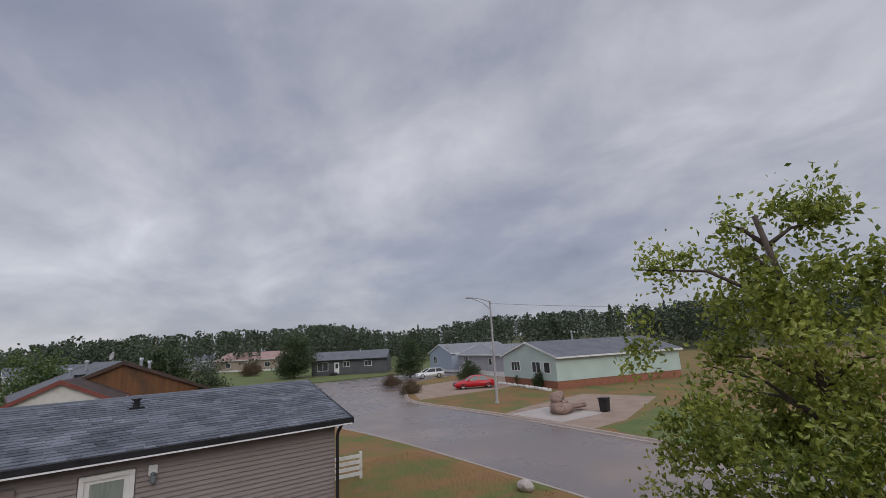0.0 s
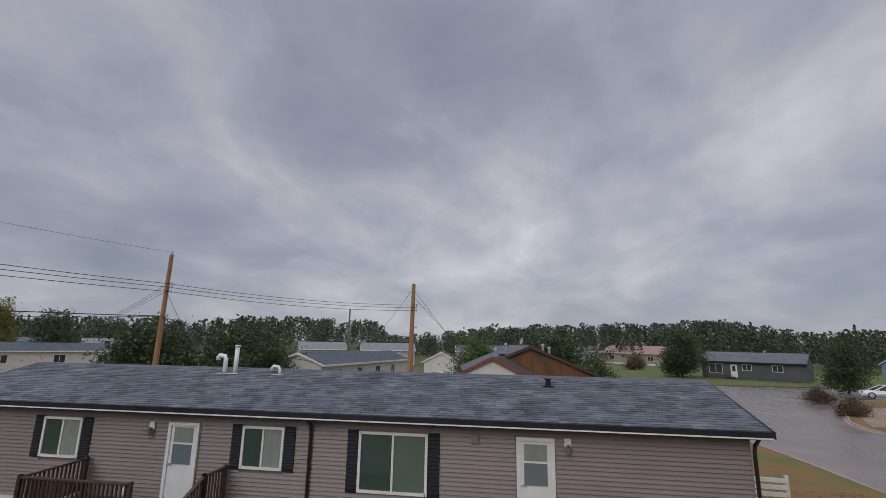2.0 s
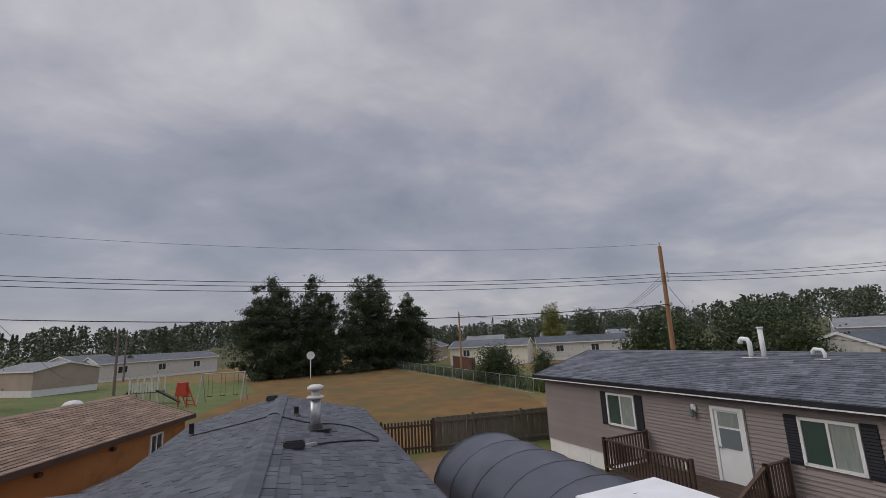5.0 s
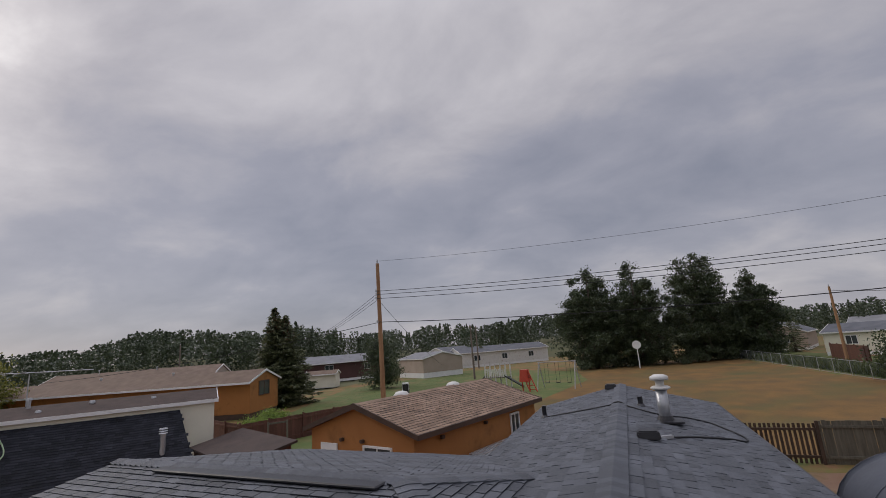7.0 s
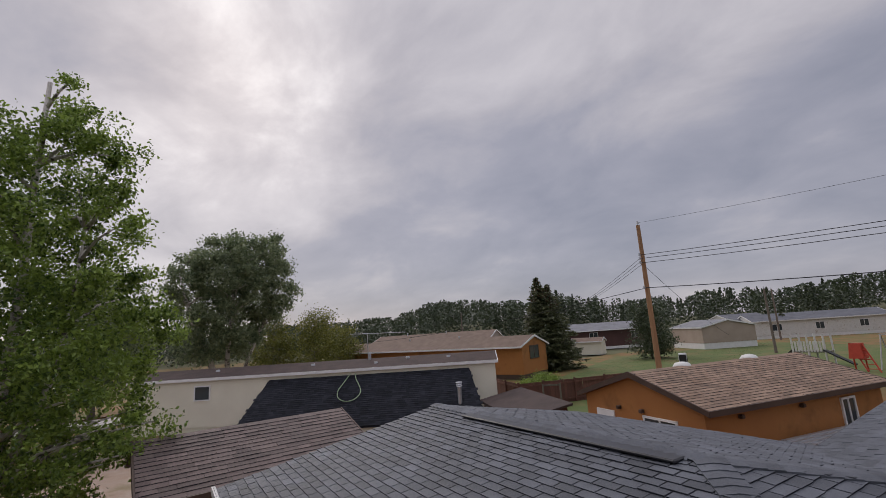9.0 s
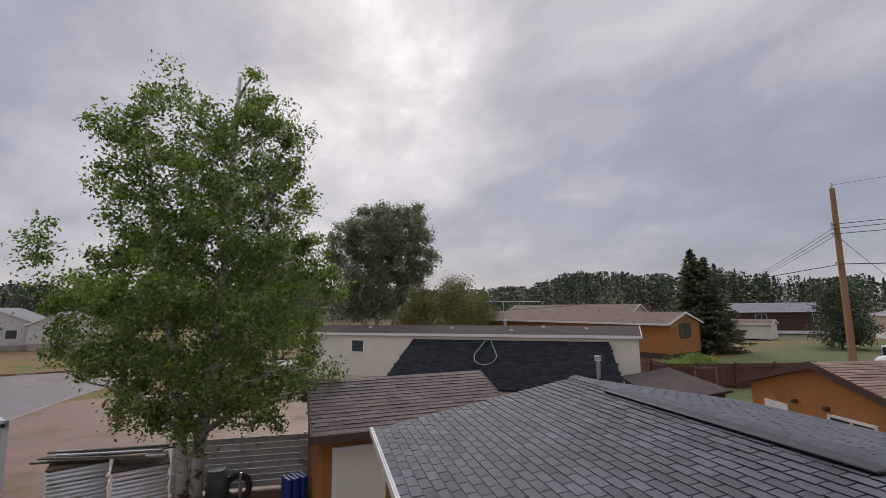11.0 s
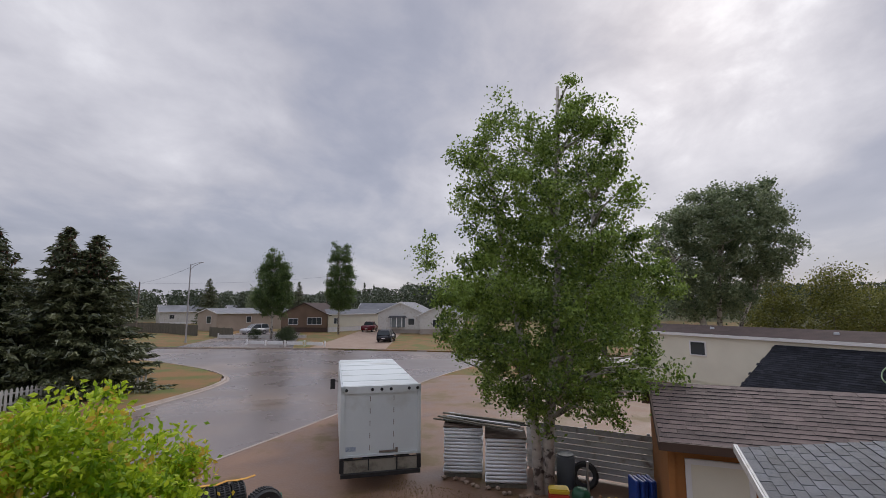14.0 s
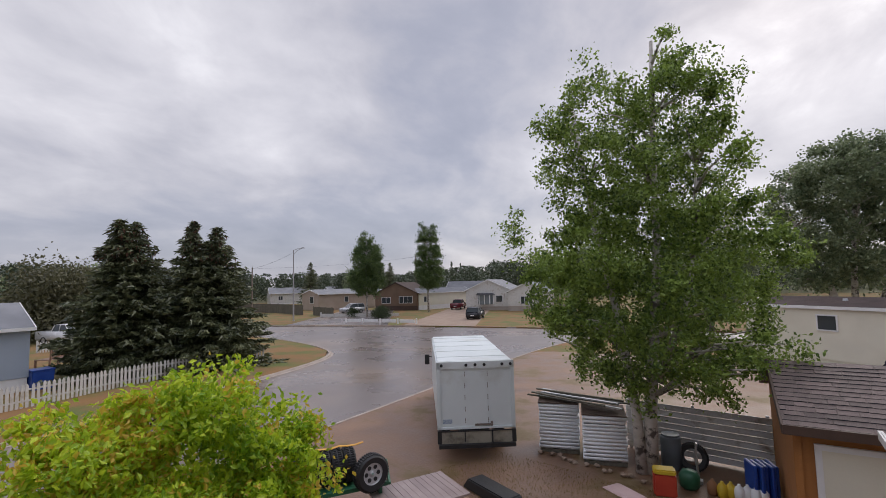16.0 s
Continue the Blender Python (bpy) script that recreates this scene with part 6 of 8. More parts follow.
house("mobile_home", (71, -68), (66, -84), 8, 3.4, 0.9, "beige", "roof_light", "beige mobile home on the corner lot", [("l", 3.2, 2.2, 1.8, 1.4, 1), ("f", 6.5, 2.2, 1.0, 1.2, 1)], over=0.3, skirt=0.3, skirt_mat="beige")
for i, (x, y) in enumerate(((112, -88), (100, -100), (125, -70), (88, -120))):
    house("bungalow", (x, y), (x - 6, y - 9), 9, 3.2, 1.6, ("offwhite", "greywall")[i % 2], "roof_light", "distant pale bungalow with light roof", [("f", 3, 1.9, 1.2, 1.1, 2)])
bl = house("bungalow", (33.5, 3), (32.0, -9.9), 8, 3.3, 1.2, "bluewall", "roof_light", "pale blue clapboard house behind picket fence", over=0.35, skirt=0.7)
for k in range(22):
    bm = B()
    box(bm, (6.5, -0.008, 0.78 + k * 0.118), (12.98, 0.016, 0.1))
    part("clapboard", bm, M["bluewall"], bl)


# ---- vehicles ----
def wheel(parent, x, y, r, w=0.22, rim="silver"):
    bm = B()
    n = 20
    ring = [(r * 0.62, -w / 2), (r * 0.93, -w / 2), (r, -w * 0.3), (r, w * 0.3), (r * 0.93, w / 2), (r * 0.62, w / 2)]
    rs = [[bm.verts.new((x + q * math.cos(2 * math.pi * i / n), y + o, r + q * math.sin(2 * math.pi * i / n))) for i in range(n)] for q, o in ring]
    for a, b in zip(rs, rs[1:] + rs[:1]):
        for i in range(n):
            bm.faces.new((a[i], a[(i + 1) % n], b[(i + 1) % n], b[i]))
    wh_ = part("wheel", bm, M["rubber"], parent, "black tyre", True)
    bm = B()
    tube(bm, (x, y - w * 0.36, r), (x, y + w * 0.36, r), r * 0.62, n=n)
    for k in range(5):
        a = 2 * math.pi * k / 5
        for s in (-1, 1):
            box(bm, (x + r * 0.35 * math.cos(a), y + s * w * 0.4, r + r * 0.35 * math.sin(a)), (r * 0.16, 0.03, r * 0.16))
    part("rim", bm, M[rim], wh_, "silver wheel rim")


def car(x, y, heading, paint, label, L=4.5, W=1.75, H=1.45, kind="sedan", category="car"):
    """A parked car: moulded body, glazed cabin, wheels and lights. Heading: degrees of its nose from +x."""
    top = thing("car", (x, y, 0.008), label, category, "parked cars", rz=heading)
    r = 0.32 if kind == "sedan" else 0.37
    belt = H * 0.62
    if kind == "sedan":
        low = [(-0.5, 0.35), (-0.5, 0.80), (-0.44, 0.95), (-0.30, 1.0), (0.18, 0.98), (0.40, 0.86), (0.48, 0.72), (0.5, 0.42), (0.48, 0.25), (-0.48, 0.25)]
        cab = [(-0.36, 1.0), (-0.20, 1.53), (0.04, 1.55), (0.22, 0.98)]
    elif kind == "hatch":
        low = [(-0.5, 0.35), (-0.5, 0.95), (-0.47, 1.0), (0.2, 0.98), (0.42, 0.86), (0.49, 0.7), (0.5, 0.35), (0.48, 0.25), (-0.48, 0.25)]
        cab = [(-0.48, 1.0), (-0.40, 1.52), (0.0, 1.56), (0.24, 0.98)]
    elif kind == "pickup":
        low = [(-0.5, 0.4), (-0.5, 1.05), (0.15, 1.05), (0.46, 0.98), (0.5, 0.8), (0.5, 0.4), (0.48, 0.3), (-0.48, 0.3)]
        cab = [(-0.14, 1.05), (-0.10, 1.58), (0.12, 1.6), (0.24, 1.05)]
    else:
        low = [(-0.5, 0.35), (-0.5, 1.0), (0.2, 1.0), (0.45, 0.92), (0.5, 0.75), (0.5, 0.35), (0.48, 0.25), (-0.48, 0.25)]
        cab = [(-0.49, 1.0), (-0.44, 1.6), (0.05, 1.62), (0.24, 1.0)]
    k = belt
    bm = B()
    prism(bm, [(u * L, v * k) for u, v in low], -W / 2, W / 2, "y")
    bevelled(bm, 0.07, 2)
    body = part("body", bm, M[paint], top, smooth=True)
    bm = B()
    q = [(u * L, v * k) for u, v in cab]
    n = len(q)
    va = [bm.verts.new((u, -W / 2 * (0.93 if v < k * 1.2 else 0.76), v)) for u, v in q]
    vb = [bm.verts.new((u, W / 2 * (0.93 if v < k * 1.2 else 0.76), v)) for u, v in q]
    bm.faces.new(va[::-1]), bm.faces.new(vb)
    for i in range(n):
        bm.faces.new((va[i], va[(i + 1) % n], vb[(i + 1) % n], vb[i]))
    part("window_glass", bm, M["glass"], top, "dark car windows")
    bm = B()
    u0, u1, zt = q[1][0], q[2][0], q[1][1]
    prism(bm, [(u0 - 0.06, zt - 0.03), (u0, zt + 0.02), (u1, q[2][1] + 0.02), (u1 + 0.08, q[2][1] - 0.05)], -W * 0.385, W * 0.385, "y")
    bevelled(bm, 0.02, 1)
    part("roof", bm, M[paint], top, smooth=True)
    for s in (-1, 1):
        for a, b in ((0, 1), (3, 2)):
            bm = B()
            tube(bm, (q[a][0], s * W * 0.465, q[a][1]), (q[b][0], s * W * 0.382, q[b][1]), 0.045, n=6)
            part("pillar", bm, M[paint], top)
        bm = B()
        tube(bm, ((q[1][0] + q[2][0]) / 2 + 0.1, s * W * 0.468, k), ((q[1][0] + q[2][0]) / 2 + 0.06, s * W * 0.384, zt), 0.035, n=6)
        part("pillar", bm, M[paint], top)
        for u in (-0.30, 0.31):
            wheel(top, u * L, s * (W / 2 - 0.1), r)
        bm = B()
        box(bm, (0.475 * L, s * W * 0.34, k * 0.74), (0.1, W * 0.22, 0.14))
        part("headlight", bm, M["glass_mid"], body, "clear headlight")
        bm = B()
        box(bm, (-0.49 * L, s * W * 0.38, k * 0.8), (0.08, W * 0.16, 0.2))
        part("tail_light", bm, M["red"], body, "red tail light")
        bm = B()
        box(bm, (0.17 * L, s * (W / 2 + 0.08), k * 1.05), (0.12, 0.16, 0.12))
        part("mirror", bm, M[paint], body)
    bm = B()
    box(bm, (0.488 * L, 0, k * 0.5), (0.06, W * 0.6, 0.16))
    part("grille", bm, M["black"], body, "black grille")
    bm = B()
    box(bm, (-0.496 * L, 0, k * 0.55), (0.05, 0.5, 0.13))
    part("number_plate", bm, M["white"], body, "plain pale plate")
    return top


car(29.0, 44.2, 160, "red", "red sedan parked on a gravel drive", 4.75, 1.75, 1.42)
car(33.0, 62.6, 172, "car_white", "white hatchback parked beside a bush", 4.3, 1.7, 1.5, "hatch")
car(58.6, -64.5, 70, "silver", "silver sport utility parked before a fence", 4.6, 1.85, 1.75, "suv")
car(29.7, -58.6, -75, "black_car", "black sport utility parked on the drive", 4.5, 1.9, 1.65, "suv")
car(43.5, -78.5, -75, "maroon", "maroon pickup truck parked on the drive", 5.4, 2.0, 1.9, "pickup", "pickup truck")
car(57.5, -20.5, 200, "car_white", "white pickup truck beside the blue house", 5.6, 2.0, 1.95, "pickup", "pickup truck")
car(-14.5, 52.5, 250, "silver", "silver pickup truck beside a mobile home", 5.2, 1.9, 1.85, "pickup", "pickup truck")

# box truck
tr = thing("box_truck", (6.35, -12.35, 0.008), "white box truck with closed roll-up rear door", "truck", rz=-146.5)
TW, TL, T0, T1 = 2.3, 6.4, 0.92, 2.86
bm = B()
box(bm, (0, TL / 2 + 0.06, (T0 + T1) / 2), (TW, TL, T1 - T0))
bevelled(bm, 0.05, 2)
part("cargo_box", bm, M["van"], tr)
bm = B()
for c, s in (((0, 0.02, T1 - 0.1), (TW, 0.08, 0.2)), ((-TW / 2 + 0.05, 0.02, (T0 + T1) / 2), (0.1, 0.08, T1 - T0)), ((TW / 2 - 0.05, 0.02, (T0 + T1) / 2), (0.1, 0.08, T1 - T0)), ((0, 0.02, T0 + 0.03), (TW, 0.08, 0.06))):
    box(bm, c, s)
part("rear_frame", bm, M["van"], tr)
for k in range(5):
    bm = B()
    hh = (T1 - 0.2 - T0 - 0.06) / 5
    box(bm, (0, 0.05, T0 + 0.06 + (k + 0.5) * hh), (TW - 0.2, 0.05, hh - 0.0006))
    d = part("door_panel", bm, M["van"], tr, "pale roll-up door panel")
    for x in (-0.32, 0.36):
        for q in (-0.3, 0, 0.3):
            bm = B()
            box(bm, (x, 0.018, T0 + 0.06 + (k + 0.5 + q * 0.5) * hh), (0.02, 0.012, 0.035))
            part("rivet", bm, M["pole_grey"], d)
for x in (-1.0, -0.27, 0, 0.27, 0.8, 1.05):
    bm = B()
    tube(bm, (x, -0.04, T1 - 0.1), (x, 0.0, T1 - 0.1), 0.045, n=10)
    part("marker_light", bm, M["rubber"], tr, "dark round marker light")
for c, s, m in (((0, -0.02, 0.70), (TW, 0.08, 0.34), "tailgate"), ((0, -0.10, 0.48), (TW * 0.97, 0.16, 0.10), "rubber"), ((0.45, -0.07, 0.72), (0.04, 0.03, 0.36), "rubber"), ((-0.35, -0.07, 0.72), (0.03, 0.02, 0.3), "rubber"), ((0, -0.068, 0.88), (TW, 0.02, 0.03), "rubber")):
    bm = B()
    box(bm, c, s)
    part("tail_lift", bm, M[m], tr, "dirty folded tail lift")
for s in (-1, 1):
    bm = B()
    box(bm, (s * (TW / 2 - 0.06), -0.03, 0.72), (0.12, 0.1, 0.36))
    part("bumper_end", bm, M["rubber"], tr)
    for y in (1.6, 5.9):
        bm = B()
        tube(bm, (s * 0.72, y, 0.4), (s * 1.02, y, 0.4), 0.4, n=20)
        part("wheel", bm, M["rubber"], tr)
    bm = B()
    pipe(bm, [(s * 1.0, 6.9, 1.9), (s * 1.3, 6.85, 1.95)], 0.02, 6)
    box(bm, (s * 1.36, 6.85, 1.82), (0.2, 0.08, 0.42))
    part("mirror", bm, M["rubber"], tr, "black wing mirror")
bm = B()
prism(bm, [(6.5, 0.55), (8.3, 0.55), (8.35, 1.25), (7.5, 1.35), (7.1, 2.15), (6.5, 2.2)], -1.0, 1.0, "x")
part("cab", bm, M["van"], tr)
bm = B()
box(bm, (0, 3.3, 0.62), (0.9, 6.2, 0.22))
part("chassis", bm, M["rubber"], tr)
bm = B()
box(bm, (-0.85, 0.018, 1.14), (0.28, 0.008, 0.12))
part("sticker", bm, M["bluegrey"], tr, "small worn blue sticker")
bm = B()
box(bm, (0.2, 0.0, 1.03), (0.5, 0.04, 0.05))
box(bm, (0.45, -0.02, 1.06), (0.06, 0.06, 0.12))
part("latch", bm, M["pole_grey"], tr, "rusty door latch")
for k in range(5):
    bm = B()
    box(bm, (0, 0.9 + k * 1.2, T1 + 0.004), (TW - 0.12, 0.05, 0.015))
    part("roof_bow", bm, M["van"], tr)

# ---- stacks, fence and clutter by the birch ----
def sack_stack(x, y, rz, rows_n=13):
    top = thing("sack_stack", (x, y, 0.008), "pallet stacked with white plastic sacks", "sack stack", "sack stacks", rz=rz)
    for i in range(5):
        bm = B()
        box(bm, (-0.5 + i * 0.25, 0, 0.12), (0.12, 1.15, 0.025))
        part("pallet_board", bm, M["wood_grey"], top)
    for yy in (-0.5, 0, 0.5):
        bm = B()
        box(bm, (0, yy, 0.055), (1.15, 0.1, 0.1))
        part("pallet_block", bm, M["wood_grey"], top)
    for j in range(rows_n):
        for i in range(2):
            bm = B()
            o = 0.012 * math.sin(j * 2.1 + i)
            box(bm, (o, -0.285 + i * 0.57, 0.19 + j * 0.1), (1.16 + 0.035 * math.sin(j * 1.7 + i), 0.6, 0.112))
            bevelled(bm, 0.022, 2)
            part("sack", bm, M["bag"], top, smooth=True)
    bm = B()
    box(bm, (0, 0, 0.15 + rows_n * 0.1 + 0.02), (1.2, 1.2, 0.03))
    part("top_board", bm, M["wood_brown"], top)
    return top


sack_stack(4.55, -14.55, 14, 13)
sack_stack(3.15, -14.2, 14, 12)
lum = thing("lumber_pile", (3.9, -14.4, 1.5), "grey boards and bars lying on the sacks", "lumber", rz=-12)
for k in range(9):
    bm = B()
    box(bm, (rng.uniform(-0.2, 0.2), -0.45 + k * 0.11, 0.04 + 0.05 * (k % 3)), (rng.uniform(2.4, 3.0), 0.09, 0.04), rng.uniform(-5, 5))
    part("board", bm, M["steel" if k % 2 else "wood_grey"], lum)
mf = thing("metal_fence", (-0.85, -14.95, 0.008), "fence of weathered grey horizontal metal slats", "fence", "fences", rz=-8)
for i in range(8):
    bm = B()
    box(bm, (1.75, 0, 0.14 + i * 0.175), (3.7, 0.03, 0.157))
    bevelled(bm, 0.012, 1)
    box(bm, (1.75, 0.022, 0.22 + i * 0.175), (3.7, 0.02, 0.022))
    part("slat", bm, M["slatmetal"], mf)
for x in (0.0, 1.75, 3.5):
    bm = B()
    box(bm, (x, -0.05, 0.75), (0.08, 0.06, 1.5))
    part("post", bm, M["steel"], mf)


def loose_tyre(x, y, z, rx, rz, r=0.36, w=0.24, rim=False, label="black rubber tyre leaning on the fence"):
    top = thing("tyre", (x, y, z), label, "tyre", "loose tyres")
    top.matrix_basis = pose(x, y, z, rx, 0, rz)
    bm = B()
    n = 22
    ring = [(r * 0.6, -w * 0.42), (r * 0.9, -w / 2), (r, -w * 0.33), (r, w * 0.33), (r * 0.9, w / 2), (r * 0.6, w * 0.42)]
    rs = [[bm.verts.new((q * math.cos(2 * math.pi * i / n), o, r + q * math.sin(2 * math.pi * i / n))) for i in range(n)] for q, o in ring]
    for a, b in zip(rs, rs[1:] + rs[:1]):
        for i in range(n):
            bm.faces.new((a[i], a[(i + 1) % n], b[(i + 1) % n], b[i]))
    for i in range(n * 2):
        a = math.pi * i / n
        for s in (-1, 1):
            box(bm, (r * 1.0 * math.cos(a), s * w * 0.2, r + r * 1.0 * math.sin(a)), (0.03, w * 0.28, 0.03))
    part("tread", bm, M["rubber"], top, smooth=False)
    if rim:
        bm = B()
        for q0, q1, o0, o1 in ((0.6, 0.56, -0.40, -0.30), (0.56, 0.2, -0.30, -0.22), (0.2, 0.05, -0.22, -0.36)):
            ra = [bm.verts.new((q0 * r * math.cos(2 * math.pi * i / n), o0 * w, r + q0 * r * math.sin(2 * math.pi * i / n))) for i in range(n)]
            rb = [bm.verts.new((q1 * r * math.cos(2 * math.pi * i / n), o1 * w, r + q1 * r * math.sin(2 * math.pi * i / n))) for i in range(n)]
            for i in range(n):
                bm.faces.new((ra[i], ra[(i + 1) % n], rb[(i + 1) % n], rb[i]))
        rimob = part("rim", bm, M["silver"], top, "silver steel wheel rim", True)
        for k in range(6):
            a = 2 * math.pi * k / 6
            bm = B()
            tube(bm, (0.38 * r * math.cos(a), -0.30 * w, r + 0.38 * r * math.sin(a)), (0.38 * r * math.cos(a), -0.25 * w, r + 0.38 * r * math.sin(a)), 0.045, n=10)
            part("rim_hole", bm, M["rubber"], rimob)
    return top


loose_tyre(0.9, -14.35, 0.008, 12, 0)
pr = thing("storage_drum", (1.42, -14.35, 0.008), "grey plastic drum beside the birch trunk", "drum")
bm = B()
lathe(bm, (0, 0, 0), [(0.24, 0), (0.26, 0.03), (0.26, 0.82), (0.24, 0.86), (0.2, 0.87)], 18)
part("body", bm, M["greyplastic"], pr, smooth=True)
bm = B()
lathe(bm, (0, 0, 0.86), [(0.23, 0), (0.23, 0.05), (0.1, 0.06)], 18)
part("lid", bm, M["greyplastic"], pr)
gd = thing("gas_cylinder", (0.95, -13.2, 0.008), "green rounded garden container", "container")
bm = B()
lathe(bm, (0, 0, 0), [(0.15, 0), (0.23, 0.08), (0.24, 0.3), (0.17, 0.42), (0.06, 0.46)], 16)
part("body", bm, M["greenplastic"], gd, smooth=True)
sg = thing("crate", (1.45, -12.6, 0.008), "red and yellow plastic box on the ground", "box", rz=12)
bm = B()
box(bm, (0, 0, 0.25), (0.5, 0.35, 0.5))
bevelled(bm, 0.03)
part("body", bm, M["redplastic"], sg)
bm = B()
box(bm, (0, 0, 0.55), (0.5, 0.35, 0.12))
bevelled(bm, 0.03)
part("lid", bm, M["yellowplastic"], sg, "yellow lid")
for i, (x, m) in enumerate(((0.62, "potbrown"), (0.35, "yellowplastic"), (0.12, "yellowplastic"), (-0.1, "white"), (-0.32, "white"), (-0.53, "bag"), (-0.72, "bag"))):
    bm = B()
    lathe(bm, (0, 0, 0), [(0.08, 0), (0.11, 0.03), (0.12, 0.22), (0.07, 0.3), (0.035, 0.32), (0.035, 0.36)], 12)
    jug = solo("jug", bm, M[m], (x * 0.75, -13.1 + 0.05 * (i % 2), 0.008), {"potbrown": "brown clay pot in the yard clutter", "yellowplastic": "yellow plastic jug on the ground", "white": "white plastic jug on the ground", "bag": "translucent plastic jug on the ground"}[m], "jug", "yard jugs", smooth=True)
bt = thing("folded_tarp", (-0.75, -13.4, 0.008), "blue folded tarpaulin panels leaning by the shed", "tarpaulin", rz=20)
for k in range(5):
    bm = B()
    box(bm, (k * 0.11, 0.05 * (k % 2), 0.42), (0.085, 0.5, 0.84), 6 * (k % 2))
    bevelled(bm, 0.02, 1)
    part("fold", bm, M["blue"], bt)
bm = B()
box(bm, (0, 0, 0.03), (1.0, 0.55, 0.05), 0, 0.75)
bevelled(bm, 0.02)
solo("foam_sheet", bm, M["pinkfoam"], (2.3, -12.2, 0.008), "pale pink foam sheet lying on the dirt", "sheet", rz=-35)
bm = B()
pipe(bm, [(0, 0, 0), (0.05, 0, 0.7), (0.02, 0.03, 1.0)], 0.03, 8)
box(bm, (0.02, 0, 0.05), (0.2, 0.2, 0.08))
solo("hand_pump", bm, M["steel"], (0.75, -13.6, 0.008), "upright metal rod in the yard clutter", "tool")

# stones and planks along the dirt edge
for i in range(16):
    bm = B()
    bmesh.ops.create_icosphere(bm, subdivisions=1, radius=0.09)
    for v in bm.verts:
        v.co *= rng.uniform(0.7, 1.25)
        v.co.z *= 0.6
    solo("stone", bm, M["gravel"], (4.9 - i * 0.24 + rng.uniform(-0.1, 0.1), -13.75 + i * 0.055 + rng.uniform(-0.15, 0.15), 0.06), "small brownish stone on the dirt", "stone", "yard stones", rz=rng.uniform(0, 360), smooth=False)

# tyre rack with a yellow strap, wet ramp and black trough
rack = thing("tyre_rack", (7.1, -8.16, 0.0), "green steel rack holding strapped black tyres", "rack", rz=-125)
for x in (-1.5, 0.35):
    bm = B()
    box(bm, (x, 0, 0.45), (0.07, 0.6, 0.9))
    part("leg", bm, M["greenplastic"], rack)
bm = B()
box(bm, (-0.55, 0, 0.86), (2.1, 0.7, 0.08))
part("shelf", bm, M["greenplastic"], rack)
bm = B()
pipe(bm, [(0.5, -0.45, 0.9), (0.62, 0.2, 1.15)], 0.04, 6)
part("arm", bm, M["greenplastic"], rack)
RM = pose(7.1, -8.16, 0.9, 0, 0, -125)
for k in range(5):
    p = RM @ Vector((-1.35 + 0.27 * k, 0.12, 0.0))
    loose_tyre(p.x, p.y, p.z, 0, -125 + 90, 0.36, 0.25, label="black rubber tyre strapped in the rack")
p = RM @ Vector((0.12, -0.35, -0.12))
loose_tyre(p.x, p.y, p.z, 0, -112, 0.38, 0.26, True, "black tyre on a silver steel rim")
bm = B()
pts_ = [RM @ Vector((-1.55 + 0.18 * i, 0.12, 0.745 + 0.02 * math.sin(i * 2.3))) for i in range(10)]
prev = None
for a in pts_:
    ring = [bm.verts.new(a + (RM.to_3x3() @ Vector((0, s * 0.045, t)))) for s, t in ((-1, 0), (1, 0), (1, 0.008), (-1, 0.008))]
    if prev:
        for i in range(4):
            bm.faces.new((prev[i], prev[(i + 1) % 4], ring[(i + 1) % 4], ring[i]))
    prev = ring
solo("ratchet_strap", bm, M["strap"], (0, 0, 0), "orange-yellow ratchet strap over the tyres", "strap")
rp = thing("wooden_ramp", (6.15, -8.45, 0.62), "wet reddish board deck beside the rack", "deck", rz=-30)
for i in range(13):
    bm = B()
    box(bm, (0.0, 0.55 - i * 0.145, 0.02), (1.35, 0.135, 0.04))
    part("deck_board", bm, M["deckgrey"], rp)
for i in range(9):
    bm = B()
    box(bm, (-1.45, 0.45 - i * 0.19, -0.02), (1.5, 0.18, 0.04))
    part("deck_board", bm, M["deck"], rp)
for x in (-2.0, 0.5):
    for y in (0.4, -1.2):
        bm = B()
        box(bm, (x, y, -0.33), (0.1, 0.1, 0.6))
        part("post", bm, M["wood_brown"], rp)
bm = B()
prism(bm, [(-0.95, 0.0), (0.95, 0.0), (0.72, 0.28), (-0.72, 0.28)], -0.24, 0.24, "y")
bevelled(bm, 0.03)
solo("truck_fender", bm, M["rubber"], (5.0, -10.5, 0.008), "black plastic trough turned upside down", "trough", rz=-25)

# thrown-out sofa by the mint house drive
sf = thing("discarded_sofa", (23.2, 24.6, 0.014), "brown sofa and cushions piled for collection", "sofa", rz=20)
for nm, c, s, rz in (("seat_base", (0, 0, 0.3), (1.5, 1.1, 0.6), 0), ("cushion", (1.1, -0.2, 0.35), (2.2, 0.85, 0.32), -20), ("backrest", (0.3, 0.45, 0.95), (1.8, 0.5, 0.8), 10), ("cushion", (-0.2, 0.3, 0.95), (1.0, 0.7, 0.5), 35), ("cushion", (0.7, 0.3, 0.62), (0.8, 0.5, 0.3), -15), ("armrest", (-0.6, 0.1, 0.4), (0.3, 0.9, 0.75), 8)):
    bm = B()
    box(bm, c, s, rz)
    bevelled(bm, 0.08, 2)
    part(nm, bm, M["sofa"], sf, smooth=True)
bn = thing("waste_bin", (25.6, 23.0, 0.014), "dark waste bin on the gravel drive", "bin")
bm = B()
box(bm, (0, 0, 0.42), (0.5, 0.5, 0.84), 10, 1.15)
bevelled(bm, 0.03)
part("body", bm, M["rubber"], bn)
bm = B()
box(bm, (-0.02, 0, 0.87), (0.62, 0.6, 0.07), 10)
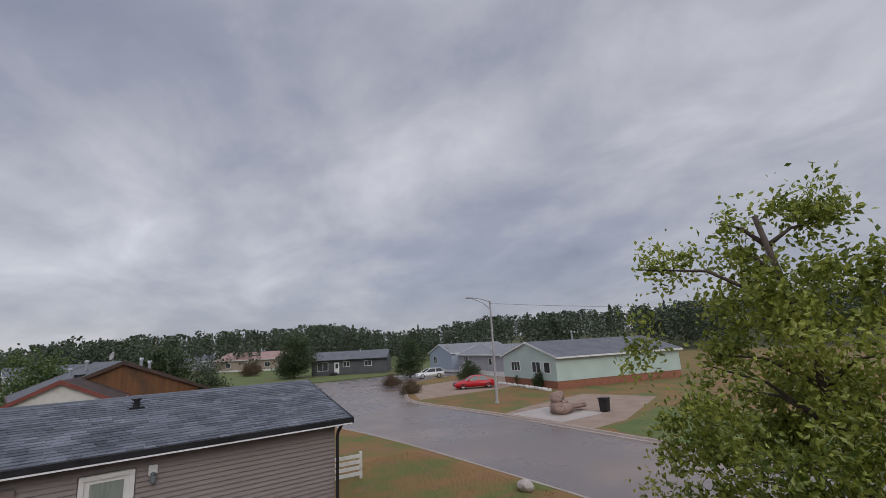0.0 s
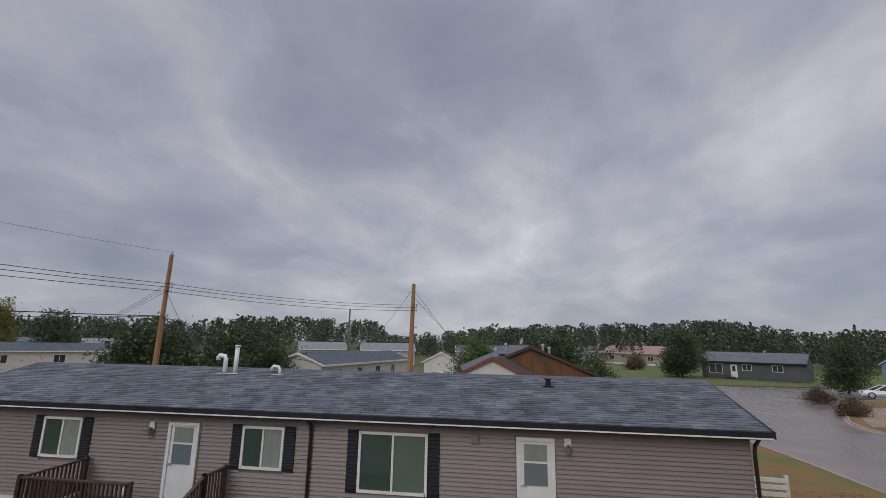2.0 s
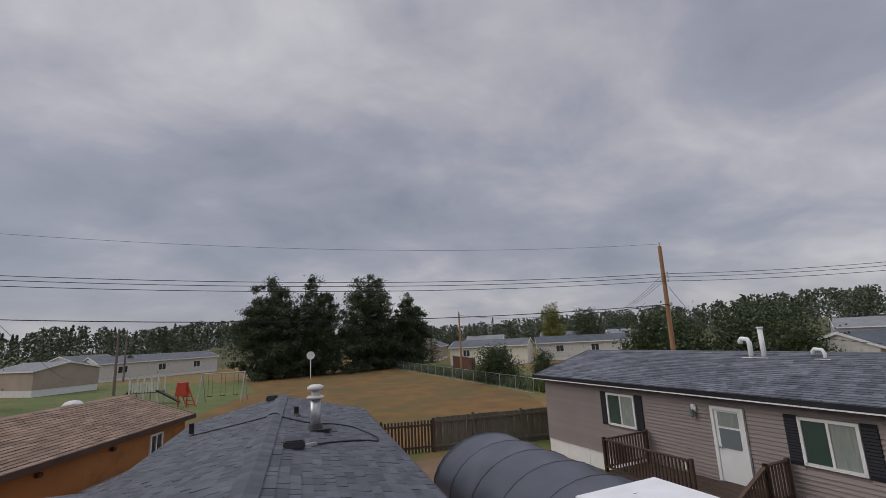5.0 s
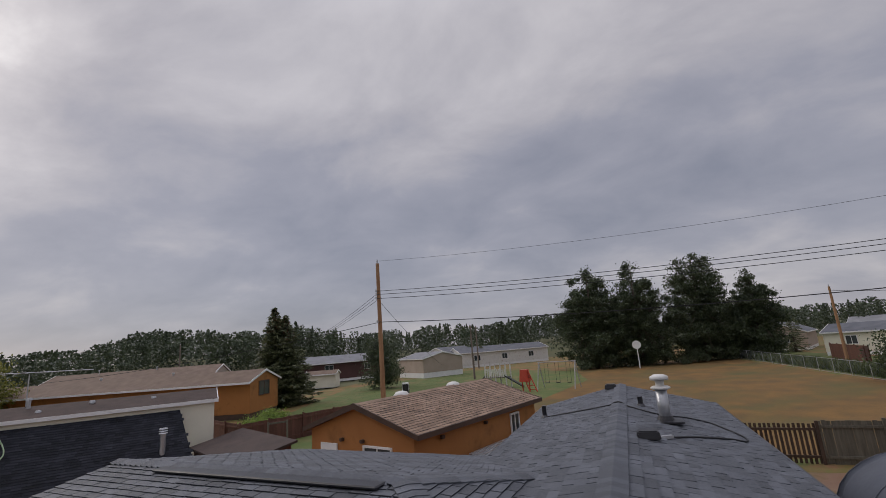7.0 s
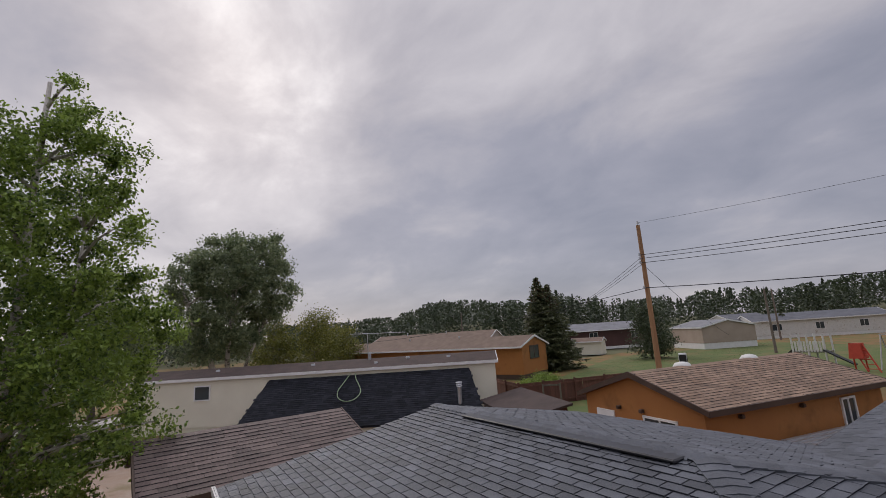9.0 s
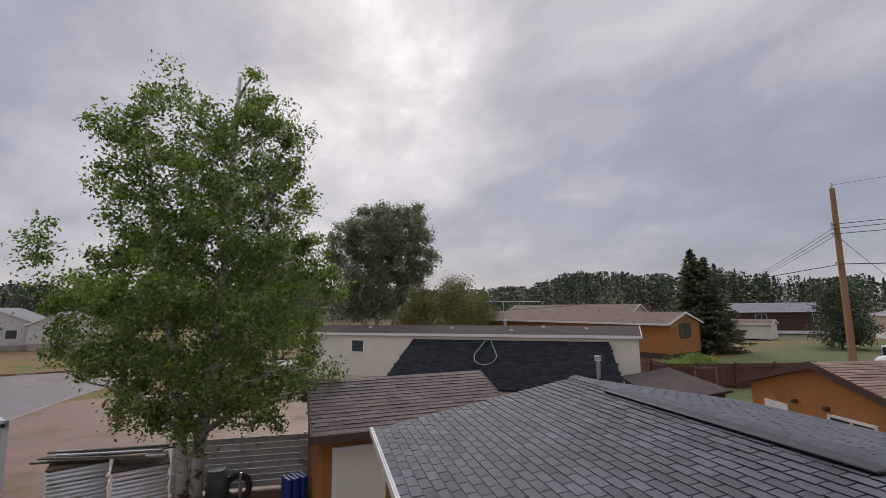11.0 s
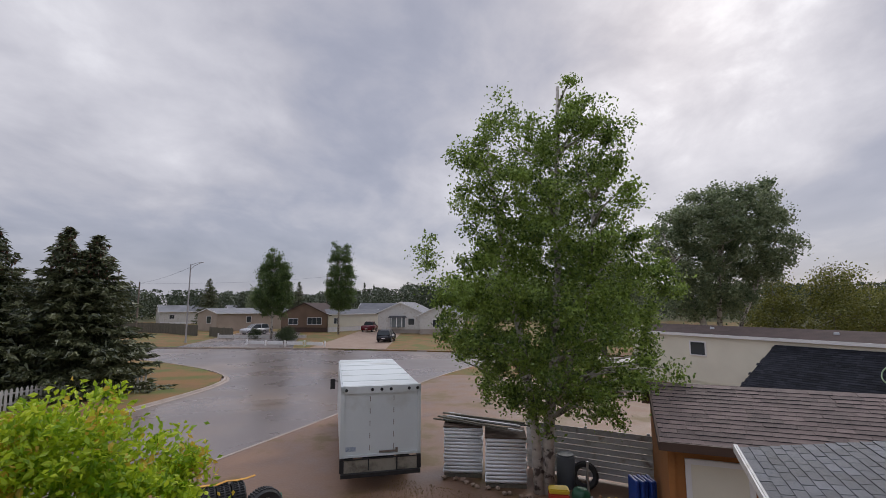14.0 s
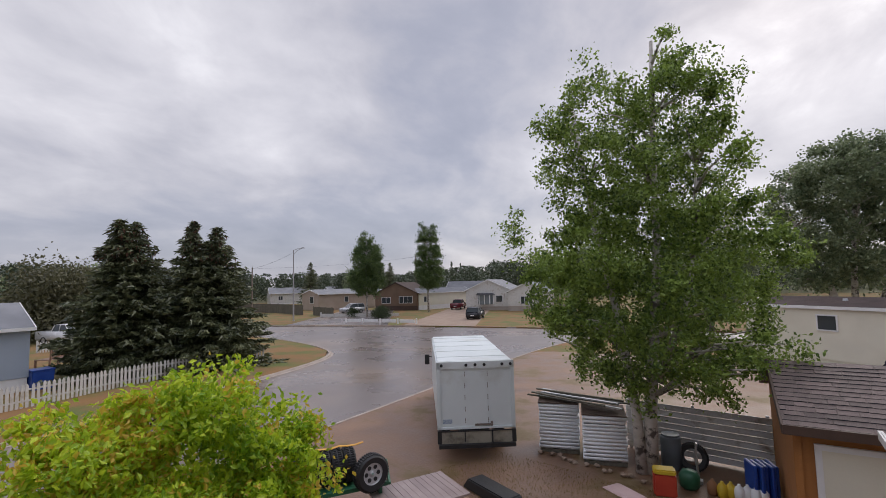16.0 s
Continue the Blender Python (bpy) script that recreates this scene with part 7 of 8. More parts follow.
part("lid", bm, M["rubber"], bn)
bb = thing("waste_bin", (32.0, -10.4, 0.0), "blue plastic bin beside the blue house", "bin")
bm = B()
box(bm, (0, 0, 0.5), (0.9, 0.9, 1.0), 0, 1.08)
bevelled(bm, 0.04)
part("body", bm, M["blue"], bb)
bm = B()
box(bm, (0, 0, 1.03), (1.0, 1.0, 0.08))
part("lid", bm, M["blue"], bb)
bm = B()
bmesh.ops.create_icosphere(bm, subdivisions=2, radius=0.3)
for v in bm.verts:
    v.co *= 1 + 0.18 * noise.noise(v.co * 4)
    v.co.z *= 0.75
solo("rock", bm, M["concrete"], (10.9, 13.8, 0.15), "pale rounded rock beside the kerb", "rock")
for i in range(22):
    bm = B()
    bmesh.ops.create_icosphere(bm, subdivisions=1, radius=0.2)
    for v in bm.verts:
        v.co *= rng.uniform(0.75, 1.2)
    solo("stone", bm, M["offwhite"], (33.4 - 0.135 * i * 0.6 + rng.uniform(-0.1, 0.1), 45.5 - i * 0.5, 0.12), "white painted border stone by the mint house", "stone", "border stones")

# white picket fence before the spruces
pk = thing("picket_fence", (27.2, -1.0, 0), "white wooden picket fence along the yard", "fence", "fences")
bm = B()
prism(bm, [(-0.06, 0.0), (0.06, 0.0), (0.06, 0.98), (0.0, 1.08), (-0.06, 0.98)], -0.012, 0.012, "y")
pk_me = mesh_of(bm, "picket", M["offwhite"])
fl = smooth_line([(27.2, -1.0), (27.3, -7.7), (28.0, -12.5), (28.2, -17.5), (27.8, -21.6)], 8)
last = Vector(fl[0])
for q in fl[1:]:
    q = Vector(q)
    d_ = q - last
    n = max(1, int(d_.length / 0.165))
    rz = math.degrees(math.atan2(d_.y, d_.x))
    for i in range(n):
        p = last + d_ * (i + 0.5) / n - Vector((27.2, -1.0))
        ob = new("picket", pk_me)
        ob.parent = pk
        ob.matrix_basis = pose(p.x, p.y, rng.uniform(-0.03, 0.02), 0, rng.uniform(-1.5, 1.5), rz)
    for z in (0.3, 0.8):
        bm = B()
        m_ = last.lerp(q, 0.5) - Vector((27.2, -1.0))
        box(bm, (m_.x + 0.04, m_.y, z), (d_.length, 0.04, 0.08), rz)
        part("rail", bm, M["offwhite"], pk)
    last = q
lf = thing("low_fence", (56.5, -54.6, 0), "low white rail fence before the brown house", "fence", "fences", rz=198)
for i in range(3):
    bm = B()
    box(bm, (2.3 + i * 4.6, 0, 0.32), (4.4, 0.06, 0.5))
    part("board", bm, M["offwhite"], lf)
    bm = B()
    box(bm, (i * 4.6, 0, 0.4), (0.16, 0.16, 0.8))
    part("post", bm, M["offwhite"], lf)

# ---- playground ----
hp = thing("basketball_hoop", (-72, 1.2, 0), "white basketball backboard on a post", "basketball hoop", rz=-90)
bm = B()
tube(bm, (0, 0, 0), (0, 0, 3.1), 0.07)
part("post", bm, M["white"], hp)
bm = B()
lathe(bm, (0, 0, 0), [(0.6, 0), (0.6, 0.05)], 16)
k_ = part("backboard", bm, M["white"], hp, "white fan-shaped backboard")
k_.matrix_basis = pose(0, -0.3, 3.3, 90, 0, 0)
bm = B()
pipe(bm, [(0.23 * math.cos(a), -0.6 + 0.23 * math.sin(a), 3.05) for a in np.linspace(0, 6.2, 14)], 0.015, 5)
part("ring", bm, M["redplastic"], hp, "orange hoop ring")
sw = thing("swing_set", (-50.2, -7.3, 0), "pale metal swing set with hanging seats", "swing set", rz=78)
for x in (-2.0, 2.0):
    for y in (-1.0, 1.0):
        bm = B()
        tube(bm, (x, y, 0), (x, 0, 2.7), 0.05)
        part("leg", bm, M["lampgrey"], sw)
bm = B()
tube(bm, (-2.1, 0, 2.7), (2.1, 0, 2.7), 0.05)
part("crossbar", bm, M["lampgrey"], sw)
for x in (-1.2, 0.0, 1.2):
    bm = B()
    for s in (-0.2, 0.2):
        tube(bm, (x + s, 0, 2.7), (x + s, 0, 0.6), 0.012, n=5)
    c_ = part("chain", bm, M["wire"], sw)
    bm = B()
    box(bm, (x, 0, 0.58), (0.45, 0.2, 0.05))
    part("seat", bm, M["rubber"], c_, "black swing seat")
ps = thing("play_structure", (-53.0, -13.3, 0), "wooden play tower with red and black slides", "playground", rz=80)
for x in (-2.6, -1.3, 0.0):
    for y in (-0.7, 0.7):
        bm = B()
        box(bm, (x, y, 1.4), (0.12, 0.12, 2.8))
        part("post", bm, M["offwhite"], ps)
bm = B()
box(bm, (-1.3, 0, 1.2), (2.7, 1.5, 0.1))
part("platform", bm, M["wood_grey"], ps)
for i in range(11):
    bm = B()
    box(bm, (-2.55 + i * 0.25, -0.75, 1.7), (0.14, 0.04, 0.95))
    part("baluster", bm, M["offwhite"], ps)
bm = B()
prism(bm, [(-0.1, 1.3), (2.0, 0.1), (2.0, 0.22), (-0.1, 1.45)], -0.9, -0.4, "y")
part("slide", bm, M["rubber"], ps, "black plastic slide")
bm = B()
prism(bm, [(-2.7, 1.3), (-4.2, 0.1), (-4.2, 0.22), (-2.7, 1.45)], -0.6, -0.1, "y")
part("slide", bm, M["rubber"], ps, "black plastic slide")
lad = thing("climbing_frame", (-48.3, -10.4, 0), "red climbing slide tower in the playground", "playground", rz=75)
bm = B()
for s in (-0.4, 0.4):
    tube(bm, (s + 1.0, -0.3, 0), (s, 0, 2.1), 0.06)
    tube(bm, (s - 0.2, 0.5, 0), (s, 0, 2.1), 0.06)
part("frame", bm, M["redplastic"], lad)
bm = B()
box(bm, (0, 0, 1.6), (1.0, 0.7, 1.2), 0, 0.75)
part("tower", bm, M["redplastic"], lad)
for k in range(5):
    bm = B()
    box(bm, (0.9 - 0.15 * k, -0.28 + 0.04 * k, 0.25 + k * 0.35), (0.75, 0.06, 0.06))
    part("rung", bm, M["redplastic"], lad)
bx2 = thing("wheeled_bin", (-38, -19.6, 0), "white and black box standing on the grass", "box", rz=20)
bm = B()
box(bm, (0, 0, 0.5), (0.5, 0.7, 1.0))
part("body", bm, M["white"], bx2)
bm = B()
box(bm, (0.3, 0, 0.5), (0.1, 0.6, 0.9))
part("door", bm, M["rubber"], bx2)
# planter and gate by the red fence
gt = thing("gate", (-23.5, -20.6, 0), "weathered grey wooden gate frame in the garden", "gate", rz=140)
for x in (-0.55, 0.55):
    bm = B()
    box(bm, (x, 0, 0.75), (0.1, 0.1, 1.5))
    part("post", bm, M["wood_grey"], gt)
for z in (0.2, 1.4):
    bm = B()
    box(bm, (0, 0, z), (1.1, 0.06, 0.1))
    part("rail", bm, M["wood_grey"], gt)
gu = thing("gutter_stack", (-18.7, -5.2, 0.0), "grey gutters and panels stacked on trestles", "stack", rz=164)
for k in range(4):
    bm = B()
    box(bm, (0.05 * k, k * 0.16 - 0.3, 1.22 + 0.03 * k), (4.4, 0.15, 0.05))
    part("panel", bm, M["steel"], gu)
for x in (-1.8, 0, 1.8):
    bm = B()
    box(bm, (x, -0.05, 0.6), (0.1, 0.6, 1.19))
    part("trestle", bm, M["wood_grey"], gu)
bm = B()
tube(bm, (-2.1, -0.05, 1.1), (2.0, -0.05, 1.1), 0.08, n=10)
part("drain_pipe", bm, M["black"], gu, "black drain pipe under the panels", True)
wb = thing("storage_box", (-51, -25.6, 0.0), "white box with black side on the lawn", "box", rz=25)
bm = B()
box(bm, (0, 0, 0.62), (0.85, 0.8, 1.24))
bevelled(bm, 0.05)
part("body", bm, M["white"], wb)
bm = B()
box(bm, (0.1, 0.42, 0.55), (0.6, 0.05, 0.9))
part("panel", bm, M["black"], wb, "black front panel")
bm = B()
box(bm, (0.45, 0, 0.6), (0.06, 0.7, 1.0))
part("panel", bm, M["black"], wb, "black side panel")


lf = thing("fence", (44.1, -47.3, 0), "low white board fence round a front garden", "fence", "fences", rz=-173.0)
for k in range(4):
    bm = B()
    box(bm, (11.00 * (k + 0.5) / 4, 0, 0.36), (11.00 / 4 - 0.5, 0.06, 0.42))
    bevelled(bm, 0.015, 1)
    part("board", bm, M["white"], lf)
for k in range(5):
    bm = B()
    box(bm, (11.00 * k / 4, 0, 0.36), (0.16, 0.14, 0.72))
    part("post", bm, M["white"], lf)


dk2 = thing("wooden_deck", (40.1, -12.6, 0), "small brown wooden porch beside the blue house", "deck", rz=-60)
for i in range(8):
    bm = B()
    box(bm, (0.9, -0.1 - i * 0.145, 0.62), (1.9, 0.135, 0.035))
    part("deck_board", bm, M["deck"], dk2)
for x in (0.0, 1.8):
    for y in (-0.1, -1.1):
        bm = B()
        box(bm, (x, y, 0.3), (0.1, 0.1, 0.6))
        part("post", bm, M["deck"], dk2)
railing((0.0, -1.15), (1.8, -1.15), 0.63, 0.63, parent=dk2, mat="deck")
railing((1.8, -1.15), (1.8, 0.0), 0.63, 0.63, parent=dk2, mat="deck")
board_fence([(51.0, -16.1), (49.6, -17.7)], 0.95, "white", "white picket fence beyond the blue house", 0.1, 0.08)


# ---- trees and bushes ----
def turned(blobs, heading, deep=0.9):
    """Blobs (sideways, height, half width, half height[, depth shift]) as seen from a heading, as ellipsoids."""
    a = radians(heading)
    rt, fw = (math.cos(a), math.sin(a)), (-math.sin(a), math.cos(a))
    out = []
    for b in blobs:
        s, z, w, h = b[:4]
        f = b[4] if len(b) > 4 else 0.0
        out.append(((rt[0] * s + fw[0] * f, rt[1] * s + fw[1] * f, z), (w, w * deep if w > 0.6 else w, h)))
    return out


def crown_rows(rows, heading, rad, seed, deep=0.8):
    """A crown from rows (height, left reach, right reach) seen from a heading: boughs at several depths, in a round plan."""
    q = np.random.default_rng(seed)
    out = []
    for z, lo_, hi_ in rows:
        mid, hw = (lo_ + hi_) / 2, (hi_ - lo_) / 2
        n = max(1, int(round(2 * hw / (rad * 1.35))))
        for k in range(n):
            s_ = mid if n == 1 else lo_ + rad * 0.8 + (hi_ - lo_ - rad * 1.6) * k / (n - 1)
            reach = deep * math.sqrt(max(0.0, hw * hw - (s_ - mid) ** 2))
            for f in ((0.0,) if reach < rad else (-reach, reach) if reach < 2.5 * rad else (-reach, 0.1 * reach, reach)):
                out.append((s_ + q.uniform(-0.15, 0.15) * rad, z + q.uniform(-0.35, 0.35) * rad, rad * q.uniform(0.75, 1.15), rad * q.uniform(0.7, 1.1), f * q.uniform(0.7, 1.1)))
    a = radians(heading)
    rt, fw = (math.cos(a), math.sin(a)), (-math.sin(a), math.cos(a))
    return [((rt[0] * b[0] + fw[0] * b[4], rt[1] * b[0] + fw[1] * b[4], b[1]), (b[2], b[2], b[3])) for b in out]


tree("birch_tree", (1.85, -13.75, 0), "tall leafy birch with pale twin trunks", [
    ([(0, 0, 0), (-0.05, 0.05, 1.5), (-0.25, 0.1, 3.5), (-0.45, 0.1, 6), (-0.5, 0, 9), (-0.6, 0, 11.8)], 0.19),
    ([(0.22, 0.1, 0), (0.3, 0.1, 1.6), (0.6, 0.2, 4), (1.2, 0.1, 7), (1.7, 0, 10.6)], 0.16),
    ([(-0.3, 0.0, 2.4), (-1.2, -0.1, 5), (-1.5, 0, 8.2)], 0.10)],
    crown_rows([(11.6, -1.5, -0.8), (11.7, 0.64, 1.34), (10.9, -1.93, -0.43), (10.8, 0.32, 1.82), (10.2, 1.71, 2.25), (10.1, -2.46, 1.82), (9.3, -2.68, 2.35), (8.5, -2.68, 2.57), (7.8, -2.57, 2.68), (7.1, -2.25, 2.78), (6.4, -2.35, 3.21), (5.7, -3.21, 3.32), (5.0, -3.1, 3.32), (4.3, -2.89, 3.32), (3.7, -2.57, 3.42), (3.1, -2.03, 3.1), (2.5, -1.28, 2.57)], 188, 0.6, 12, 0.62)
    + crown_rows([(7.2, -3.75, -3.65), (6.8, -3.75, -3.55), (6.4, -3.6, -3.3), (6.1, -3.4, -2.9)] * 3, 188, 0.26, 13),
    1050, 90, 0.16, 0.105, "leaf_birch", "bark", 11, limbs=80)
tree("ash_tree", (6.05, 2.25, 0), "leafy olive-green tree close beside the house", [([(0, 0, 0), (0.1, 0, 1.5), (0, 0.15, 3.2), (-0.25, 0.3, 5.0), (-0.4, 0.5, 6.4)], 0.11), ([(0.1, 0, 0.6), (0.3, -0.2, 2.5), (0.2, -0.4, 4.5), (0.1, -0.5, 6.0)], 0.08)],
     crown_rows([(6.35, -0.95, -0.65), (6.35, -0.25, -0.05), (6.0, -1.0, -0.55), (5.95, -0.3, 0.1), (5.75, 0.2, 0.6), (5.9, -1.8, -1.5), (5.6, -1.3, 0.4), (5.5, -2.1, -1.7), (5.2, -1.3, 0.9), (4.85, -2.4, -1.9), (4.75, -1.4, 1.2), (4.3, -1.8, 1.5), (3.8, -1.9, 1.8), (3.3, -2.2, 2.0), (2.8, -2.2, 2.0), (2.2, -2.0, 1.9), (1.6, -1.6, 1.7)], -72, 0.32, 22, 0.4),
     640, 80, 0.125, 0.076, "leaf_near", "bark_dark", 21, limbs=70)
tree("bush", (5.8, -3.0, 0), "large bright yellow-green leafy bush", [([(0, 0, 0), (0.1, 0, 0.9), (0.15, 0.2, 1.9), (0.2, 0.2, 3.0)], 0.06), ([(-0.1, 0.1, 0), (-0.4, 0.2, 1.0), (-0.8, 0.4, 2.4)], 0.05), ([(0, -0.1, 0), (0.2, -0.6, 1.0), (0.2, -1.1, 2.3)], 0.05)],
     turned([(0.65, 3.72, 0.85, 0.62), (-0.5, 3.4, 1.0, 0.6), (-1.7, 2.75, 1.1, 0.55), (-2.8, 2.2, 1.0, 0.6), (1.4, 3.0, 0.75, 0.7), (0.2, 2.4, 1.8, 1.0), (-1.8, 2.2, 1.6, 1.0), (1.3, 1.8, 1.1, 0.9), (-0.2, 1.4, 2.0, 0.9), (0.72, 4.25, 0.1, 0.3), (1.25, 4.1, 0.08, 0.25), (1.6, 3.75, 0.1, 0.25), (1.9, 3.3, 0.12, 0.3), (-0.1, 4.05, 0.14, 0.25), (0.35, 4.2, 0.1, 0.28), (-0.9, 3.9, 0.12, 0.25), (2.1, 2.7, 0.15, 0.3)], -117),
     900, 105, 0.11, 0.086, "leaf_bush", "bark_dark", 31, category="bush", limbs=60)
for x, y, h, r_, sd in ((32.3, -14.2, 9.9, 4.0, 41), (31.95, -14.95, 9.7, 3.9, 42), (30.4, -17.9, 9.9, 4.1, 43), (29.7, -19.1, 9.55, 4.2, 44)):
    spruce("spruce_tree", (x, y, 0), h, r_, sd, "tall dark green spruce behind the picket fence", group="spruces")
spruce("spruce_tree", (-42.1, -37.5, 0), 11.2, 3.6, 45, "tall dark spruce beside the orange bungalow", group="spruces")
spruce("spruce_tree", (-42.9, -36.6, 0), 10.2, 3.9, 46, "tall dark spruce beside the orange bungalow", group="spruces")
spruce("spruce_tree", (-104, -32, 0), 5.0, 1.9, 47, "small spruce before a white mobile home", group="spruces", dens=0.6)
spruce("spruce_tree", (-90, 25, 0), 6.5, 2.6, 48, "thin spruce beside a fence", group="spruces", dens=0.5)
spruce("spruce_tree", (73, -95, 0), 11, 3.6, 49, "dark spruce behind the corner lot", group="spruces", dens=0.6)
spruce("spruce_tree", (95, -88, 0), 12, 4.0, 50, "dark spruce behind the corner lot", group="spruces", dens=0.6)
tree("poplar_tree", (-8.6, -45.5, 0), "broad grey-green poplar with leaning pale trunks", [([(0.2, 0, 0), (0.9, 0, 4), (2.6, 0, 8), (3.6, 0, 12)], 0.34), ([(-0.3, 0, 0), (-0.5, 0, 5), (-0.8, 0, 9), (-1.0, 0, 14)], 0.26), ([(-0.8, 0.2, 0), (-2.2, 0, 4), (-4.0, 0, 8)], 0.24)],
     crown_rows([(15.0, 0.6, 1.8), (14.8, 3.9, 5.2), (14.0, -1.6, 5.5), (13.2, -3.6, 5.8), (12.1, -4.3, 6.2), (10.6, -4.4, 6.6), (9.2, -4.3, 6.2), (7.8, -4.1, 5.1), (6.3, -3.8, 3.6), (5.0, -3.2, 2.0)], 169, 1.05, 61, 0.7),
     700, 75, 0.33, 0.25, "leaf_poplar", "bark", 61, limbs=56)
tree("poplar_tree", (0.5, -50, 0), "broad grey-green poplar behind the birch", [([(0, 0, 0), (0.3, 0, 5), (0, 0, 11)], 0.3)],
     turned([(0, 10.5, 2.8, 2.6), (-1.5, 7.5, 3.0, 2.6), (2.0, 7.0, 2.8, 2.4), (0, 4.0, 3.5, 2.2)], 180), 220, 66, 0.7, 0.28, "leaf_poplar", "bark_grey", 62, limbs=20)
for x, y, h, r_, sd in ((-20.5, -54, 9.5, 3.4, 63), (-25, -58, 8.0, 3.6, 64), (-16.5, -57, 8.4, 3.0, 65)):
    tree("willow_tree", (x, y, 0), "thin yellow-green young tree", [([(0, 0, 0), (0.2, 0, h * 0.4), (0, 0, h * 0.9)], 0.12)],
         [((0, 0, h * 0.72), (r_ * 0.75, r_ * 0.75, h * 0.26)), ((0, 0, h * 0.42), (r_, r_, h * 0.3))], 150, 50, 0.55, 0.24, "leaf_yellow", "bark_grey", sd, limbs=26, group="young trees")
def tiers(h, r_, seed):
    """Several pointed leaders, each with drooping flat tiers that reach out unevenly."""
    q = np.random.default_rng(seed)
    out = []
    for k in range(4):
        a = 1.57 * k + q.uniform(-0.5, 0.5)
        ox, oy = (math.cos(a) * r_ * 0.42, math.sin(a) * r_ * 0.42) if k else (0.0, 0.0)
        top, z = h * (q.uniform(0.78, 0.95) if k else 1.0), h * 0.06
        while z < top:
            rad = r_ * 0.72 * min(1.0, (1 - z / top) * 2.6 + 0.12) * q.uniform(0.75, 1.15)
            for i in range(5):
                b = q.uniform(0, 6.28)
                e = rad * q.uniform(0.25, 0.95)
                out.append(((ox + math.cos(b) * e, oy + math.sin(b) * e, z - 0.12 * e), (0.2 + rad * 0.42, 0.2 + rad * 0.42, 0.42)))
            z += 0.85
    return out


for s_, h, r_, yw, d_, sd in ((0, 15.0, 4.6, 93.6, 77, 71), (0, 15.2, 4.8, 88.6, 78, 72), (0, 16.6, 5.0, 82.2, 82, 73), (0, 12.6, 3.6, 77.2, 84, 74)):
    x, y = -math.sin(radians(yw)) * d_, math.cos(radians(yw)) * d_
    tree("ash_tree", (x, y, 0), "tall dense dark green tree at the field edge", [([(0, 0, 0), (0.2, 0, h * 0.4), (0, 0.2, h * 0.95)], 0.35)],
         tiers(h * 1.07, r_ * 1.05, sd), 700, 75, 0.36, 0.31, "leaf_dark", "bark_dark", sd, limbs=50, group="field trees")
